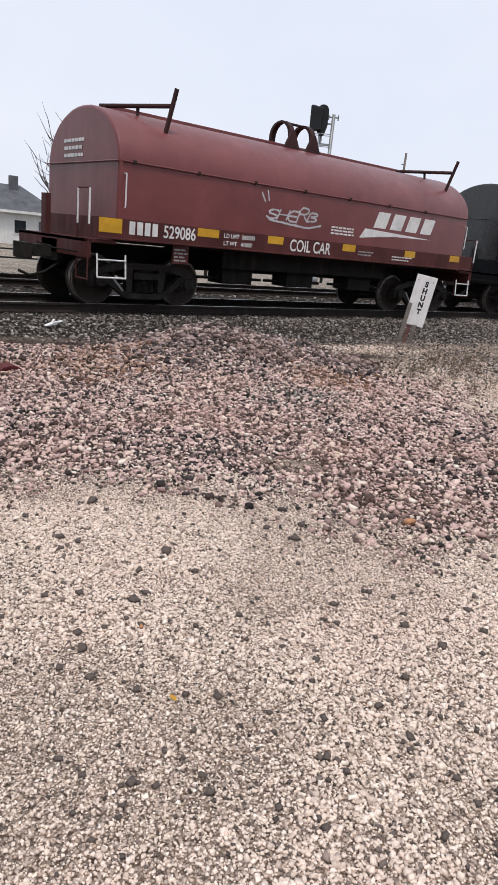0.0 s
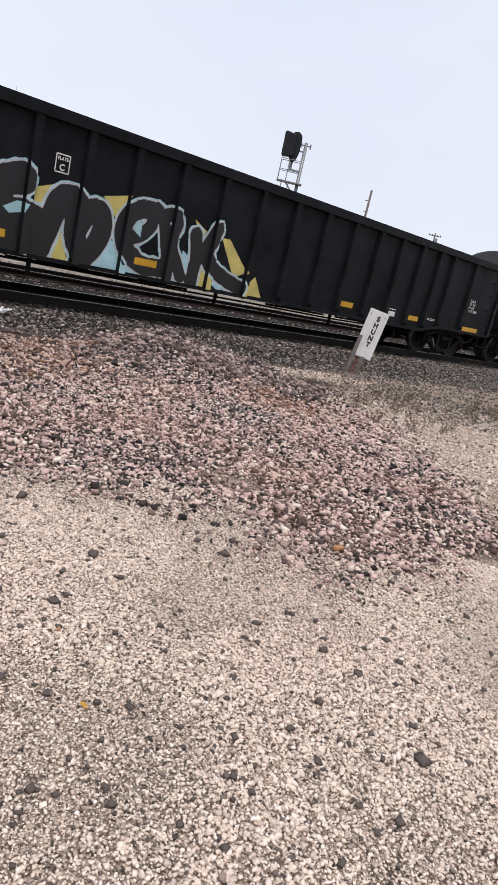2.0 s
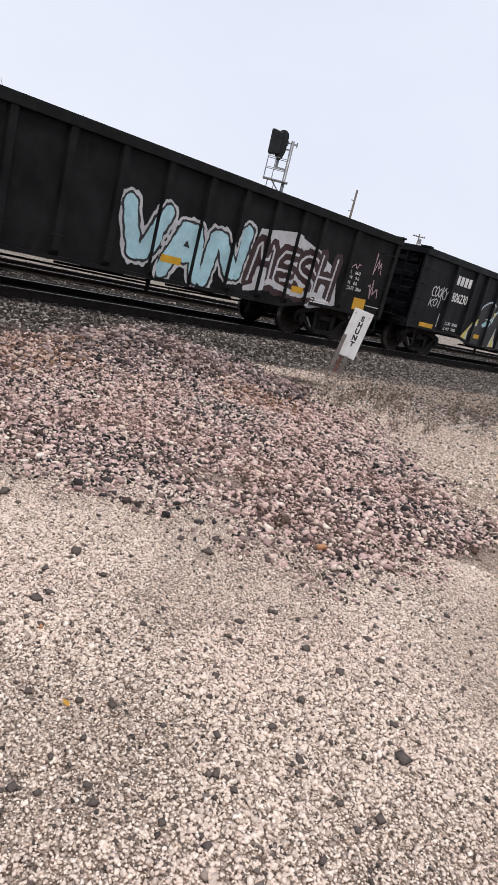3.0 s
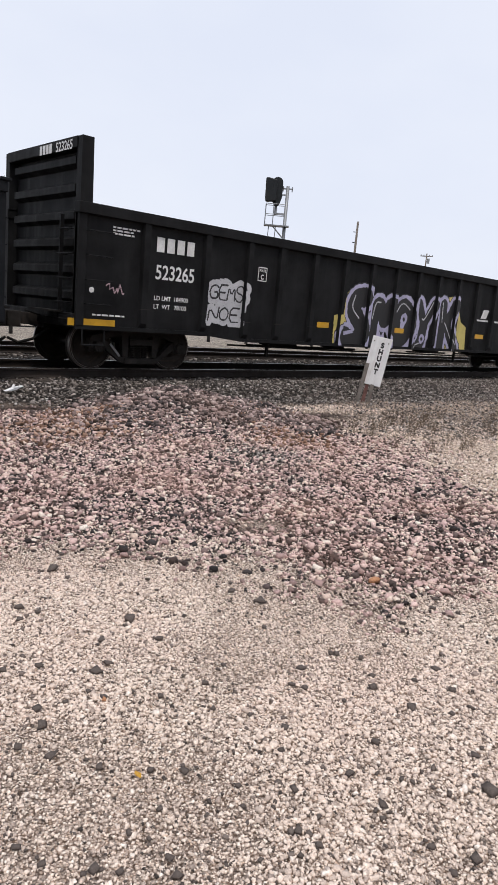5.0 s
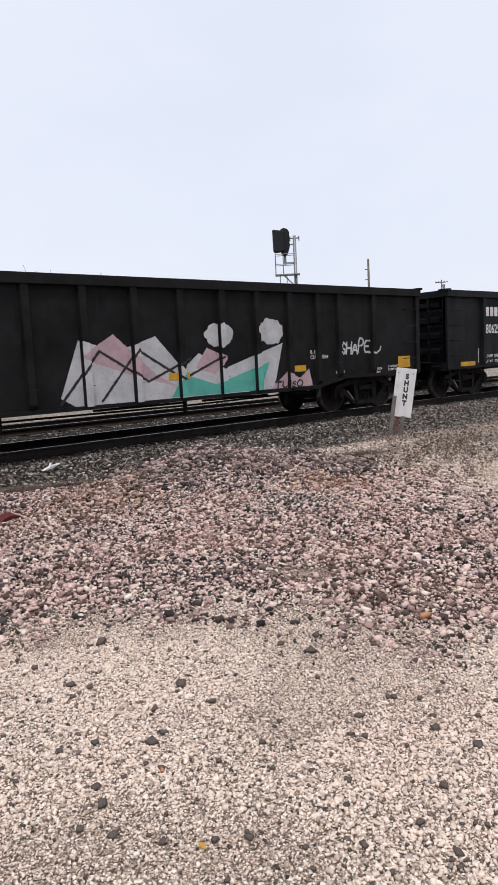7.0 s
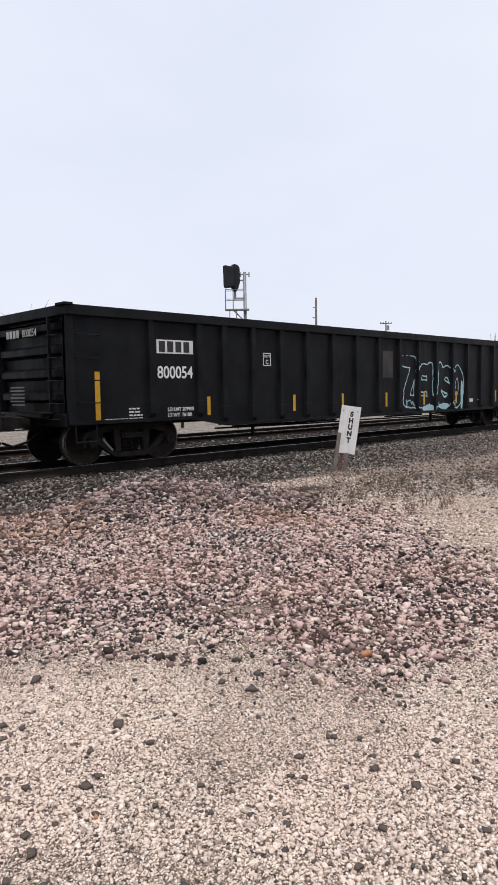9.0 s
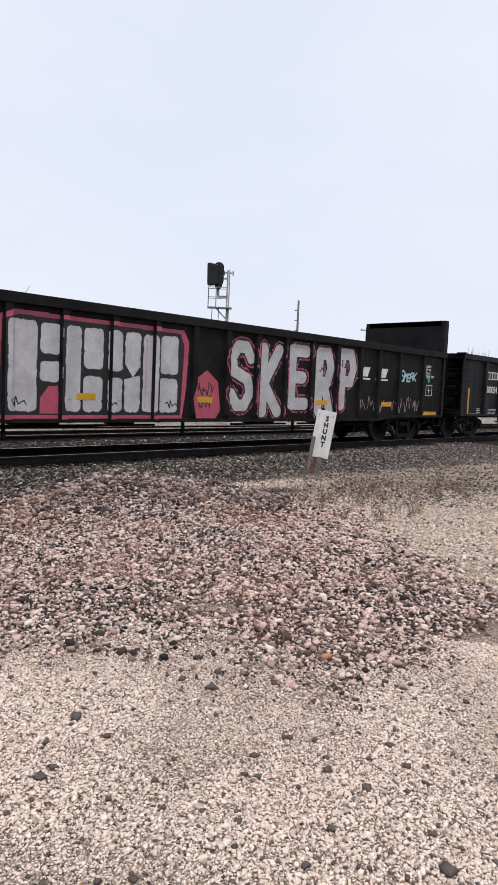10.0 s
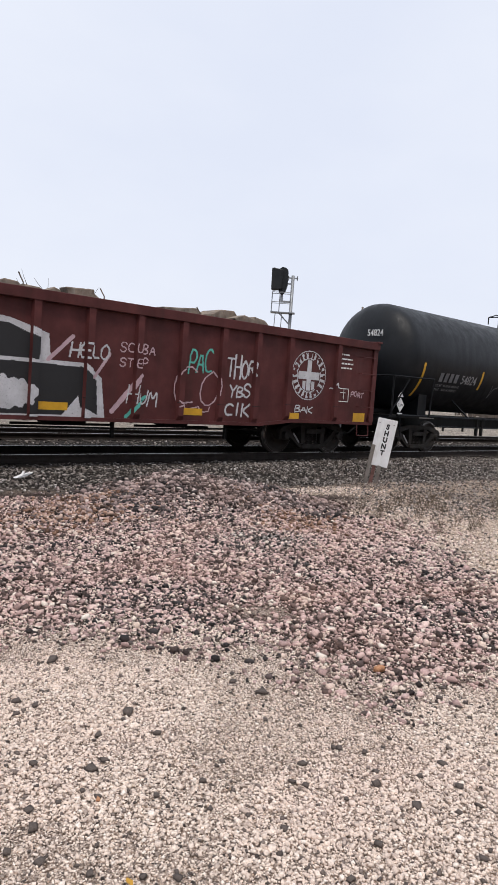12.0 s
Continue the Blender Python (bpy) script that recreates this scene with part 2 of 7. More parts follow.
def ground_material():
    """Fines between the stones: limestone dust, mauve crushed stone, dark ballast fines, tan sand, by zone weights stored on the sheet."""
    mt, nt, b = nodes_of("ground_fines")
    cols = {"pink": (0.12, 0.09, 0.082), "grey": (0.055, 0.049, 0.045), "sand": (0.88, 0.73, 0.60), "far": (0.52, 0.48, 0.43)}
    n1, n2, n3 = noise_node(nt, 60, 5, 0.75), noise_node(nt, 260, 3, 0.7), noise_node(nt, 1.1, 5, 0.65)
    base = ramp_node(nt, [(0.3, (0.62, 0.505, 0.44)), (0.7, (0.95, 0.79, 0.69))])
    nt.links.new(n1.outputs[0], base.inputs[0])
    c = base.outputs[0]
    for key, col in cols.items():
        at = nt.nodes.new("ShaderNodeAttribute"); at.attribute_name = "zone_" + key
        v = ramp_node(nt, [(0.3, tuple(x * 0.6 for x in col)), (0.7, tuple(x * 1.25 for x in col))])
        nt.links.new((n1 if key != "far" else n3).outputs[0], v.inputs[0])
        c = mix_node(nt, c, v.outputs[0], at.outputs["Fac"])
    sp = ramp_node(nt, [(0.3, (0.55, 0.55, 0.55)), (0.7, (1.2, 1.18, 1.15))])
    nt.links.new(n2.outputs[0], sp.inputs[0])
    c = mix_node(nt, c, sp.outputs[0], 0.8, 'MULTIPLY')
    tc = nt.nodes.new("ShaderNodeTexCoord")
    for scale_, lo, hi in ((110, 0.5, 1.4), (34, 0.75, 1.2)):
        vo = nt.nodes.new("ShaderNodeTexVoronoi")
        vo.inputs["Scale"].default_value = scale_
        nt.links.new(tc.outputs["Object"], vo.inputs["Vector"])
        grit = ramp_node(nt, [(0.1, (lo,) * 3), (0.45, (0.95,) * 3), (0.9, (hi, hi * .98, hi * .95))])
        nt.links.new(vo.outputs["Color"], grit.inputs[0])
        c = mix_node(nt, c, grit.outputs[0], 1.0, 'MULTIPLY')
        # crevice shade between grains, put into the colour along the cell rims
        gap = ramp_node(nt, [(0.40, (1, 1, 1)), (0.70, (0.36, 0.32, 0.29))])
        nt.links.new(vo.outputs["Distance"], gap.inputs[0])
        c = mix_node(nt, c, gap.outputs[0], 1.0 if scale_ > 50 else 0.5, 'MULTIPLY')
    nt.links.new(c, b.inputs["Base Color"])
    b.inputs["Roughness"].default_value = 0.95
    b.inputs["Specular IOR Level"].default_value = 0.15
    ad = nt.nodes.new("ShaderNodeMath"); ad.operation = 'ADD'
    nt.links.new(n1.outputs[0], ad.inputs[0]); nt.links.new(n2.outputs[0], ad.inputs[1])
    bp = nt.nodes.new("ShaderNodeBump")
    bp.inputs["Strength"].default_value, bp.inputs["Distance"].default_value = 0.8, 0.02
    nt.links.new(ad.outputs[0], bp.inputs["Height"]); nt.links.new(bp.outputs[0], b.inputs["Normal"])
    return mt


GROUND = ground_material()


# ---- mesh helpers ----
class Build:
    """Collects boxes, prisms and tubes into one mesh."""

    def __init__(self):
        self.v, self.f = [], []

    def add(self, verts, faces):
        n = len(self.v)
        self.v += [tuple(p) for p in verts]
        self.f += [tuple(i + n for i in q) for q in faces]
        return self

    def box(self, x0, x1, y0, y1, z0, z1):
        v = [(x, y, z) for x in (x0, x1) for y in (y0, y1) for z in (z0, z1)]
        return self.add(v, [(0, 1, 3, 2), (4, 6, 7, 5), (0, 4, 5, 1), (2, 3, 7, 6), (0, 2, 6, 4), (1, 5, 7, 3)])

    def prism(self, poly, axis, a, b):
        """poly: 2D points in the other two axes (in order x, y, z)."""
        n = len(poly)
        def at(p, c):
            q = list(p); q.insert(axis, c); return tuple(q)
        v = [at(p, a) for p in poly] + [at(p, b) for p in poly]
        f = [tuple(range(n)), tuple(range(2 * n - 1, n - 1, -1))] + [(i, n + i, n + (i + 1) % n, (i + 1) % n) for i in range(n)]
        return self.add(v, f)

    def tube(self, p0, p1, r, n=8, r1=None):
        p0, p1 = Vector(p0), Vector(p1)
        q = (p1 - p0).to_track_quat('Z', 'Y')
        r1 = r if r1 is None else r1
        ring = lambda c, rr: [c + q @ Vector((rr * math.cos(2 * math.pi * k / n), rr * math.sin(2 * math.pi * k / n), 0)) for k in range(n)]
        v = ring(p0, r) + ring(p1, r1)
        f = [tuple(range(n - 1, -1, -1)), tuple(range(n, 2 * n))] + [(i, (i + 1) % n, n + (i + 1) % n, n + i) for i in range(n)]
        return self.add(v, f)

    def path(self, pts, r, n=6):
        for a, b in zip(pts, pts[1:]):
            self.tube(a, b, r, n)
        return self

    def lathe_y(self, prof, n=28, cx=0, cz=0):
        """prof: (radius, y) pairs, turned about the y axis."""
        v = [(cx + r * math.sin(2 * math.pi * k / n), y, cz + r * math.cos(2 * math.pi * k / n)) for r, y in prof for k in range(n)]
        f = [(i * n + k, i * n + (k + 1) % n, (i + 1) * n + (k + 1) % n, (i + 1) * n + k) for i in range(len(prof) - 1) for k in range(n)]
        return self.add(v, f)

    def mesh(self, name):
        me = bpy.data.meshes.new(name)
        me.from_pydata(self.v, [], self.f)
        bm = bmesh.new(); bm.from_mesh(me)
        bmesh.ops.recalc_face_normals(bm, faces=bm.faces)
        bm.to_mesh(me); bm.free()
        return me


def part(name, geo, material, parent=None, label="", bevel=0.0, smooth=False):
    """Links a Build or a mesh as one mesh object under a thing or a part."""
    me = geo.mesh(name) if isinstance(geo, Build) else geo
    if not me.materials:
        me.materials.append(material)
    if smooth:
        me.polygons.foreach_set("use_smooth", [True] * len(me.polygons))
    ob = new(name, me)
    ob.parent = parent
    if label:
        tagged(ob, label)
    if bevel:
        md = ob.modifiers.new("edge", 'BEVEL')
        md.width, md.segments, md.limit_method = bevel, 2, 'ANGLE'
    return ob


def empty(name, m=None):
    e = new(name)
    e.empty_display_size = 0.3
    if m is not None:
        e.matrix_world = m
    return e


def text_mesh(body, height, stretch=1.0, bold=0.0, align='LEFT', spacing=1.0):
    """Flat lettering in the x-z plane that faces -y."""
    cu = bpy.data.curves.new("lettering", 'FONT')
    cu.body, cu.size, cu.align_x, cu.offset, cu.space_character = body, height / 0.72, align, bold, spacing
    ob = bpy.data.objects.new("lettering", cu)
    me = bpy.data.meshes.new_from_object(ob)
    bpy.data.objects.remove(ob)
    me.materials.clear()
    me.transform(Matrix(((stretch, 0, 0, 0), (0, 0, -1, 0), (0, 1, 0, 0), (0, 0, 0, 1))))
    return me


def text(parent, body, x, y, z, height, material, stretch=1.0, bold=0.0, align='LEFT', name="lettering", spacing=1.0):
    ob = part(name, text_mesh(body, height, stretch, bold, align, spacing), material, parent)
    ob.location = (x, y, z)
    return ob


# ---- spray paint: strokes laid on the car side, broken over its ribs ----
LETTERS = {
    'S': [[(1, .82), (.75, 1), (.3, 1), (0, .8), (.12, .58), (.85, .45), (1, .22), (.7, 0), (.3, 0), (0, .18)]],
    'M': [[(0, 0), (.12, 1), (.5, .35), (.88, 1), (1, 0)]], 'O': [[(.5, 1), (.05, .75), (.05, .25), (.5, 0), (.95, .25), (.95, .75), (.5, 1)]],
    'E': [[(1, 1), (.05, 1), (.05, 0), (1, 0)], [(.05, .5), (.8, .5)]], 'K': [[(.05, 0), (.05, 1)], [(1, 1), (.1, .45), (1, 0)]],
    'R': [[(.05, 0), (.05, 1), (.75, 1), (1, .76), (.75, .5), (.1, .5)], [(.45, .5), (1, 0)]], 'P': [[(.05, 0), (.05, 1), (.75, 1), (1, .74), (.75, .46), (.1, .46)]],
    'A': [[(0, 0), (.5, 1), (1, 0)], [(.22, .34), (.78, .34)]], 'H': [[(.05, 0), (.05, 1)], [(.95, 0), (.95, 1)], [(.05, .5), (.95, .5)]],
    'T': [[(0, 1), (1, 1)], [(.5, 1), (.5, 0)]], 'U': [[(.05, 1), (.05, .2), (.5, 0), (.95, .2), (.95, 1)]], 'Y': [[(0, 1), (.5, .5), (1, 1)], [(.5, .5), (.4, 0)]],
    'Z': [[(0, 1), (1, .95), (.1, .05), (1, 0)]], 'D': [[(.05, 0), (.05, 1), (.6, .95), (1, .6), (.95, .3), (.55, 0), (.05, 0)]], 'N': [[(0, 0), (.05, 1), (.95, 0), (1, 1)]],
    'V': [[(0, 1), (.5, 0), (1, 1)]], 'F': [[(1, 1), (.05, 1), (.05, 0)], [(.05, .5), (.8, .5)]], 'L': [[(.05, 1), (.05, 0), (1, 0)]], 'G': [[(1, .85), (.6, 1), (.1, .8), (0, .4), (.3, .05), (1, .1), (1, .5), (.6, .5)]],
    'C': [[(1, .85), (.6, 1), (.1, .8), (0, .4), (.3, .05), (1, .1)]], 'I': [[(.5, 0), (.5, 1)]], 'B': [[(.05, 0), (.05, 1), (.8, .95), (.9, .65), (.1, .52), (.95, .4), (.9, .08), (.05, 0)]]}


class Canvas:
    def __init__(self, x0, x1, z0, z1, res=0.013):
        self.x0, self.z0, self.res = x0, z0, res
        self.nx, self.nz = int((x1 - x0) / res) + 1, int((z1 - z0) / res) + 1
        self.a = np.zeros((self.nz, self.nx), np.int8)
        self.X, self.Z = np.meshgrid(x0 + (np.arange(self.nx) + .5) * res, z0 + (np.arange(self.nz) + .5) * res)
        g = np.random.RandomState(len(LETTERS) + self.nx)
        self.fz = sum(np.sin(self.X * g.uniform(3, 40) + self.Z * g.uniform(-30, 30) + g.uniform(0, 6)) * 0.25 for _ in range(6))

    def stroke(self, pts, wd, col, fuzz=0.12):
        d = np.full(self.a.shape, 9.0)
        for (ax, az), (bx, bz) in zip(pts, pts[1:]):
            vx, vz = bx - ax, bz - az
            L = max(vx * vx + vz * vz, 1e-9)
            t = np.clip(((self.X - ax) * vx + (self.Z - az) * vz) / L, 0, 1)
            d = np.minimum(d, np.hypot(self.X - ax - t * vx, self.Z - az - t * vz))
        self.a[d < wd / 2 * (1 + fuzz * self.fz)] = col

    def curve(self, pts, wd, col):
        """A stroke with its corners rounded."""
        for _ in range(2):
            q = [pts[0]]
            for a, b in zip(pts, pts[1:]):
                q += [(.75 * a[0] + .25 * b[0], .75 * a[1] + .25 * b[1]), (.25 * a[0] + .75 * b[0], .25 * a[1] + .75 * b[1])]
            pts = q + [pts[-1]]
        self.stroke(pts, wd, col, .06)

    def poly(self, pts, col):
        ins = np.zeros(self.a.shape, bool)
        for (ax, az), (bx, bz) in zip(pts, pts[1:] + pts[:1]):
            c = ((az > self.Z) != (bz > self.Z)) & (self.X < (bx - ax) * (self.Z - az) / (bz - az + 1e-12) + ax)
            ins ^= c
        self.a[ins] = col

    def oval(self, cx, cz, rx, rz, col, wob=0.12):
        self.a[((self.X - cx) / rx) ** 2 + ((self.Z - cz) / rz) ** 2 < 1 + wob * 2 * self.fz] = col

    def slab(self, x0, x1, z0, z1, col, r=.12):
        """A block with rounded corners."""
        qx, qz = np.maximum(np.maximum(x0 + r - self.X, self.X - x1 + r), 0), np.maximum(np.maximum(z0 + r - self.Z, self.Z - z1 + r), 0)
        self.a[np.hypot(qx, qz) < r * (1 + .12 * self.fz)] = col

    def word(self, s, x0, x1, z0, z1, layers, slant=0.1, gap=0.12, wob=0.05, seed=1):
        """layers: (stroke width, colour), widest first; colour 0 scrapes back to bare paint."""
        g = random.Random(seed)
        wd = (x1 - x0) / len(s)
        glyphs = []
        for i, ch in enumerate(s):
            dz, kz = g.uniform(-wob, wob) * (z1 - z0), 1 + g.uniform(-wob, wob) * 2
            for st in LETTERS[ch]:
                p = [(x0 + wd * (i + gap / 2 + (1 - gap) * u + slant * (v - .5)), z0 + dz + (z1 - z0) * v * kz) for u, v in st]
                q = [p[0]]
                for a, b, c in zip(p, p[1:], p[2:]):
                    q += [((a[0] + 3 * b[0]) / 4, (a[1] + 3 * b[1]) / 4), ((3 * b[0] + c[0]) / 4, (3 * b[1] + c[1]) / 4)]
                glyphs.append(q + [p[-1]])
        for width, col in layers:
            for q in glyphs:
                self.stroke(q, width, col)

    def scrawl(self, x0, x1, z0, z1, col, wd=0.03, n=9, seed=1):
        g = random.Random(seed)
        p = [(x0 + (x1 - x0) * (k + g.uniform(-.4, .8)) / n, (z0 + z1) / 2 + (z1 - z0) / 2 * g.uniform(-1, 1)) for k in range(n)]
        self.stroke(p, wd, col)

    def bake(self, parent, depth, edges, label):
        """depth(x): the side's y there; edges: the x at which it steps. One mesh for each colour."""
        cuts = sorted(set(int(round((e - self.x0) / self.res)) for e in edges))
        cuts = [0] + [c for c in cuts if 0 < c < self.nx] + [self.nx]
        for col in sorted(set(self.a.ravel().tolist()) - {0}):
            V, F = [], []
            for c0, c1 in zip(cuts, cuts[1:]):
                y = depth(self.x0 + (c0 + c1) / 2 * self.res) - 0.004
                blk = (self.a[:, c0:c1] == col).astype(np.int8)
                dd = np.diff(np.pad(blk, ((0, 0), (1, 1))), axis=1)
                rs, s = np.nonzero(dd == 1)
                _, e = np.nonzero(dd == -1)
                for r, i, j in zip(rs.tolist(), s.tolist(), e.tolist()):
                    xa, xb = self.x0 + (c0 + i) * self.res, self.x0 + (c0 + j) * self.res
                    za = self.z0 + r * self.res
                    k = len(V)
                    V += [(xa, y, za), (xb, y, za), (xb, y, za + self.res), (xa, y, za + self.res)]
                    F.append((k, k + 1, k + 2, k + 3))
            me = bpy.data.meshes.new("spray_paint")
            me.from_pydata(V, [], F)
            tagged(part("spray_paint", me, SPRAY[col], parent, label), kind="stuff")


# ---- ground, one sheet to the horizon ----
TRACK_Y = 12.67     # centre of the near track; rail tops at z = 0
TRACK2_Y = 17.30


def bump(x, y, cx, cy, sx, sy, h):
    return h * np.exp(-((x - cx) / sx) ** 2 - ((y - cy) / sy) ** 2)


def wavy(x, y):
    return (np.sin(1.9 * x + 0.7 * y) + np.sin(-1.1 * x + 2.3 * y + 1) + np.sin(3.7 * x + 2.9 * y + 2) * .6 + np.sin(5.3 * x - 4.1 * y) * .4) / 3


def ground_z(x, y):
    x, y = np.asarray(x, float), np.asarray(y, float)
    ss = lambda a, b: np.clip((y - a) / (b - a), 0, 1) ** 2 * (3 - 2 * np.clip((y - a) / (b - a), 0, 1))
    z = -0.16 - 0.13 * ss(3.0, 7.5) + 0.10 * ss(9.2, 11.0) + 0.015 * wavy(x, y)
    z = z + bump(x, y, 6.2, 8.6, 1.0, 0.8, 0.34) + bump(x, y, 7.0, 7.5, 0.8, 0.7, 0.24) + bump(x, y, 5.0, 7.6, 1.5, 1.2, 0.10) + bump(x, y, 10.6, 8.3, 1.6, 0.5, 0.05)
    z = z - 0.25 * ss(20.5, 24) - 0.35 * ss(26, 60)
    return z


def zones(x, y):
    """Weights of mauve stone, dark ballast, tan sand and far ground."""
    x, y = np.asarray(x, float), np.asarray(y, float)
    r, az, n = np.hypot(x, y), np.degrees(np.arctan2(x, y)), wavy(x * 1.3, y * 1.3)
    rag = wavy(x * 4.1 + 2, y * 4.7) + .6 * wavy(x * 9.3, y * 8.7 + 4)
    st = lambda v, s: np.clip(v / s + .5, 0, 1)
    edge_r = np.interp(az, [20, 30, 41, 47, 53, 58, 62, 65, 68, 75], [4.3, 4.4, 4.3, 3.95, 3.75, 3.85, 4.2, 4.75, 5.35, 6.4])
    grey = st(y - (9.55 - 0.11 * np.clip(x - 4, 0, 20)) + .3 * n + .12 * rag, .5) * (y < 21)
    sand = st(az - np.interp(r, [5, 5.75, 6.45, 7.6, 10, 14], [76, 68, 63, 58, 53, 50]) + 2.5 * n + 3 * rag, 7) * st(r - 5.0 + .3 * n, 1.0) * (1 - grey)
    pink = st(r - edge_r + .22 * n + .22 * rag, .7) * (1 - sand) * (1 - grey) * (y > -1)
    pink = pink * st(az - 7, 5) * st(80 - az, 6)
    pink = pink * (1 - .9 * np.exp(-((r - 4.9) / .17) ** 2 - ((az - 43.5) / 4.5) ** 2))
    pink = np.maximum(pink, .55 * np.exp(-((r - edge_r + .15) / .3) ** 2) * (rag > .25) * (1 - sand))
    spot = .85 * np.exp(-((x - 5.25) / .3) ** 2 - ((y - 5.55) / .45) ** 2)
    strip = .9 * np.exp(-((y - 8.45 + .25 * (x - 8.6)) / .34) ** 2) * np.clip((x - 7.9) / .8, 0, 1) * np.clip((11.4 - x) / .8, 0, 1)
    strip = np.maximum(strip, .55 * np.exp(-((y - 6.9) / .4) ** 2 - ((x - 9.6) / 1.0) ** 2))
    grey, pink = grey * (1 - strip), pink * (1 - strip) * (1 - spot)
    bare = np.clip(.80 + .22 * wavy(x * .7 + 3, y * 1.9) + .18 * rag, 0, 1) * np.interp(r, [9.6, 11.6], [1, .4])
    sand0 = sand
    sand = np.maximum(sand * bare, strip)
    worn = sand0 * np.interp(r, [9.8, 11.6], [0, .5]) * (1 - strip) * np.clip(.8 + .5 * rag, 0, 1)
    grey = np.maximum(grey, worn)
    far = st(y - 20.6, .8)
    return pink, np.maximum(grey, spot) * (1 - far), sand * (1 - far), far


def ground_sheet():
    xs = np.concatenate([[-3000, -900, -300, -100, -40, -15], np.arange(-5, 24, .125), [27, 32, 45, 80, 160, 400, 1000, 3000]])
    ys = np.concatenate([[-3000, -600, -120, -30, -10], np.arange(-3, 22, .125), [24, 27, 32, 45, 70, 120, 300, 900, 3000]])
    X, Y = np.meshgrid(xs, ys)
    Z = ground_z(X, Y)
    n, mm = len(xs), len(ys)
    V = np.stack([X, Y, Z], -1).reshape(-1, 3)
    i = np.arange(n * mm).reshape(mm, n)
    F = np.stack([i[:-1, :-1], i[:-1, 1:], i[1:, 1:], i[1:, :-1]], -1).reshape(-1, 4)
    me = bpy.data.meshes.new("ground")
    me.from_pydata(V.tolist(), [], F.tolist())
    for key, val in zip(("pink", "grey", "sand", "far"), zones(X, Y)):
        me.attributes.new("zone_" + key, 'FLOAT', 'POINT').data.foreach_set("value", val.ravel().astype(np.float32))
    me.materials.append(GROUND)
    me.polygons.foreach_set("use_smooth", [True] * len(me.polygons))
    tagged(new("ground", me), "stony ground of pale limestone, mauve ballast and tan sand", "ground", kind="structure")


ground_sheet()

# crushed stone: a skewed block of six faces with one corner knocked off
ICO_V = np.array([(-1, -1, -1), (1, -.8, -1), (1, 1, -.9), (-.9, 1, -1), (-.8, -.9, .9), (.7, -1, 1), (1, .6, .8), (-.6, .9, 1)]) * .66
ICO_F = np.array([(0, 2, 1), (0, 3, 2), (4, 5, 6), (4, 6, 7), (0, 1, 5), (0, 5, 4), (1, 2, 6), (1, 6, 5), (2, 3, 7), (2, 7, 6), (3, 0, 4), (3, 4, 7)])
OCT_V = np.array([(1, 0, 0), (0, 1, 0), (-1, 0, 0), (0, -1, 0), (.1, .1, 1), (0, 0, -1)], float)
OCT_F = np.array([(0, 1, 4), (1, 2, 4), (2, 3, 4), (3, 0, 4), (1, 0, 5), (2, 1, 5), (3, 2, 5), (0, 3, 5)])


def stone_mesh(name, x, y, size, sink, seed, flat=0.55, fine=False, tip=.5):
    """Broken stones resting on the ground; x, y, size: arrays."""
    g = np.random.RandomState(seed)
    k = len(x)
    base_v, base_f = (OCT_V, OCT_F) if fine else (ICO_V, ICO_F)
    nv, nf = len(base_v), len(base_f)
    V = base_v[None] * (1 + g.uniform(-.36, .36, (k, nv, 1)))
    V = V * (size[:, None, None] / 2) * np.stack([g.uniform(.85, 1.35, k), g.uniform(.7, 1.1, k), g.uniform(flat * .7, flat * 1.3, k)], -1)[:, None, :]
    a, tlt = g.uniform(0, 6.283, k), g.normal(0, tip, k)
    c, s = np.cos(tlt)[:, None], np.sin(tlt)[:, None]
    vx, vy, vz = V[..., 0], V[..., 1] * c - V[..., 2] * s, V[..., 1] * s + V[..., 2] * c
    c, s = np.cos(a)[:, None], np.sin(a)[:, None]
    V = np.stack([vx * c - vy * s, vx * s + vy * c, vz], -1)
    lift = -V[..., 2].min(1) * (1 - sink)
    V = V + np.stack([x, y, ground_z(x, y) + lift], -1)[:, None, :]
    F = (base_f[None] + nv * np.arange(k)[:, None, None]).reshape(-1, 3)
    me = bpy.data.meshes.new(name)
    me.vertices.add(nv * k); me.vertices.foreach_set("co", V.ravel())
    me.loops.add(3 * nf * k); me.loops.foreach_set("vertex_index", F.ravel().astype(np.int32))
    me.polygons.add(nf * k); me.polygons.foreach_set("loop_start", np.arange(0, 3 * nf * k, 3, dtype=np.int32))
    me.update(); me.validate()
    return me


def scatter(n, r0, r1, a0, a1, seed):
    g = np.random.RandomState(seed)
    r, az = np.sqrt(g.uniform(r0 * r0, r1 * r1, n)), np.radians(g.uniform(a0, a1, n))
    return r * np.sin(az), r * np.cos(az), g


def gravel(name, x, y, size, keep, mat_, seed, label, sink=0.3, fine=False):
    me = stone_mesh(name, x[keep], y[keep], size[keep], sink, seed, fine=fine)
    me.materials.append(mat_)
    tagged(new(name, me), label, "gravel", kind="stuff")


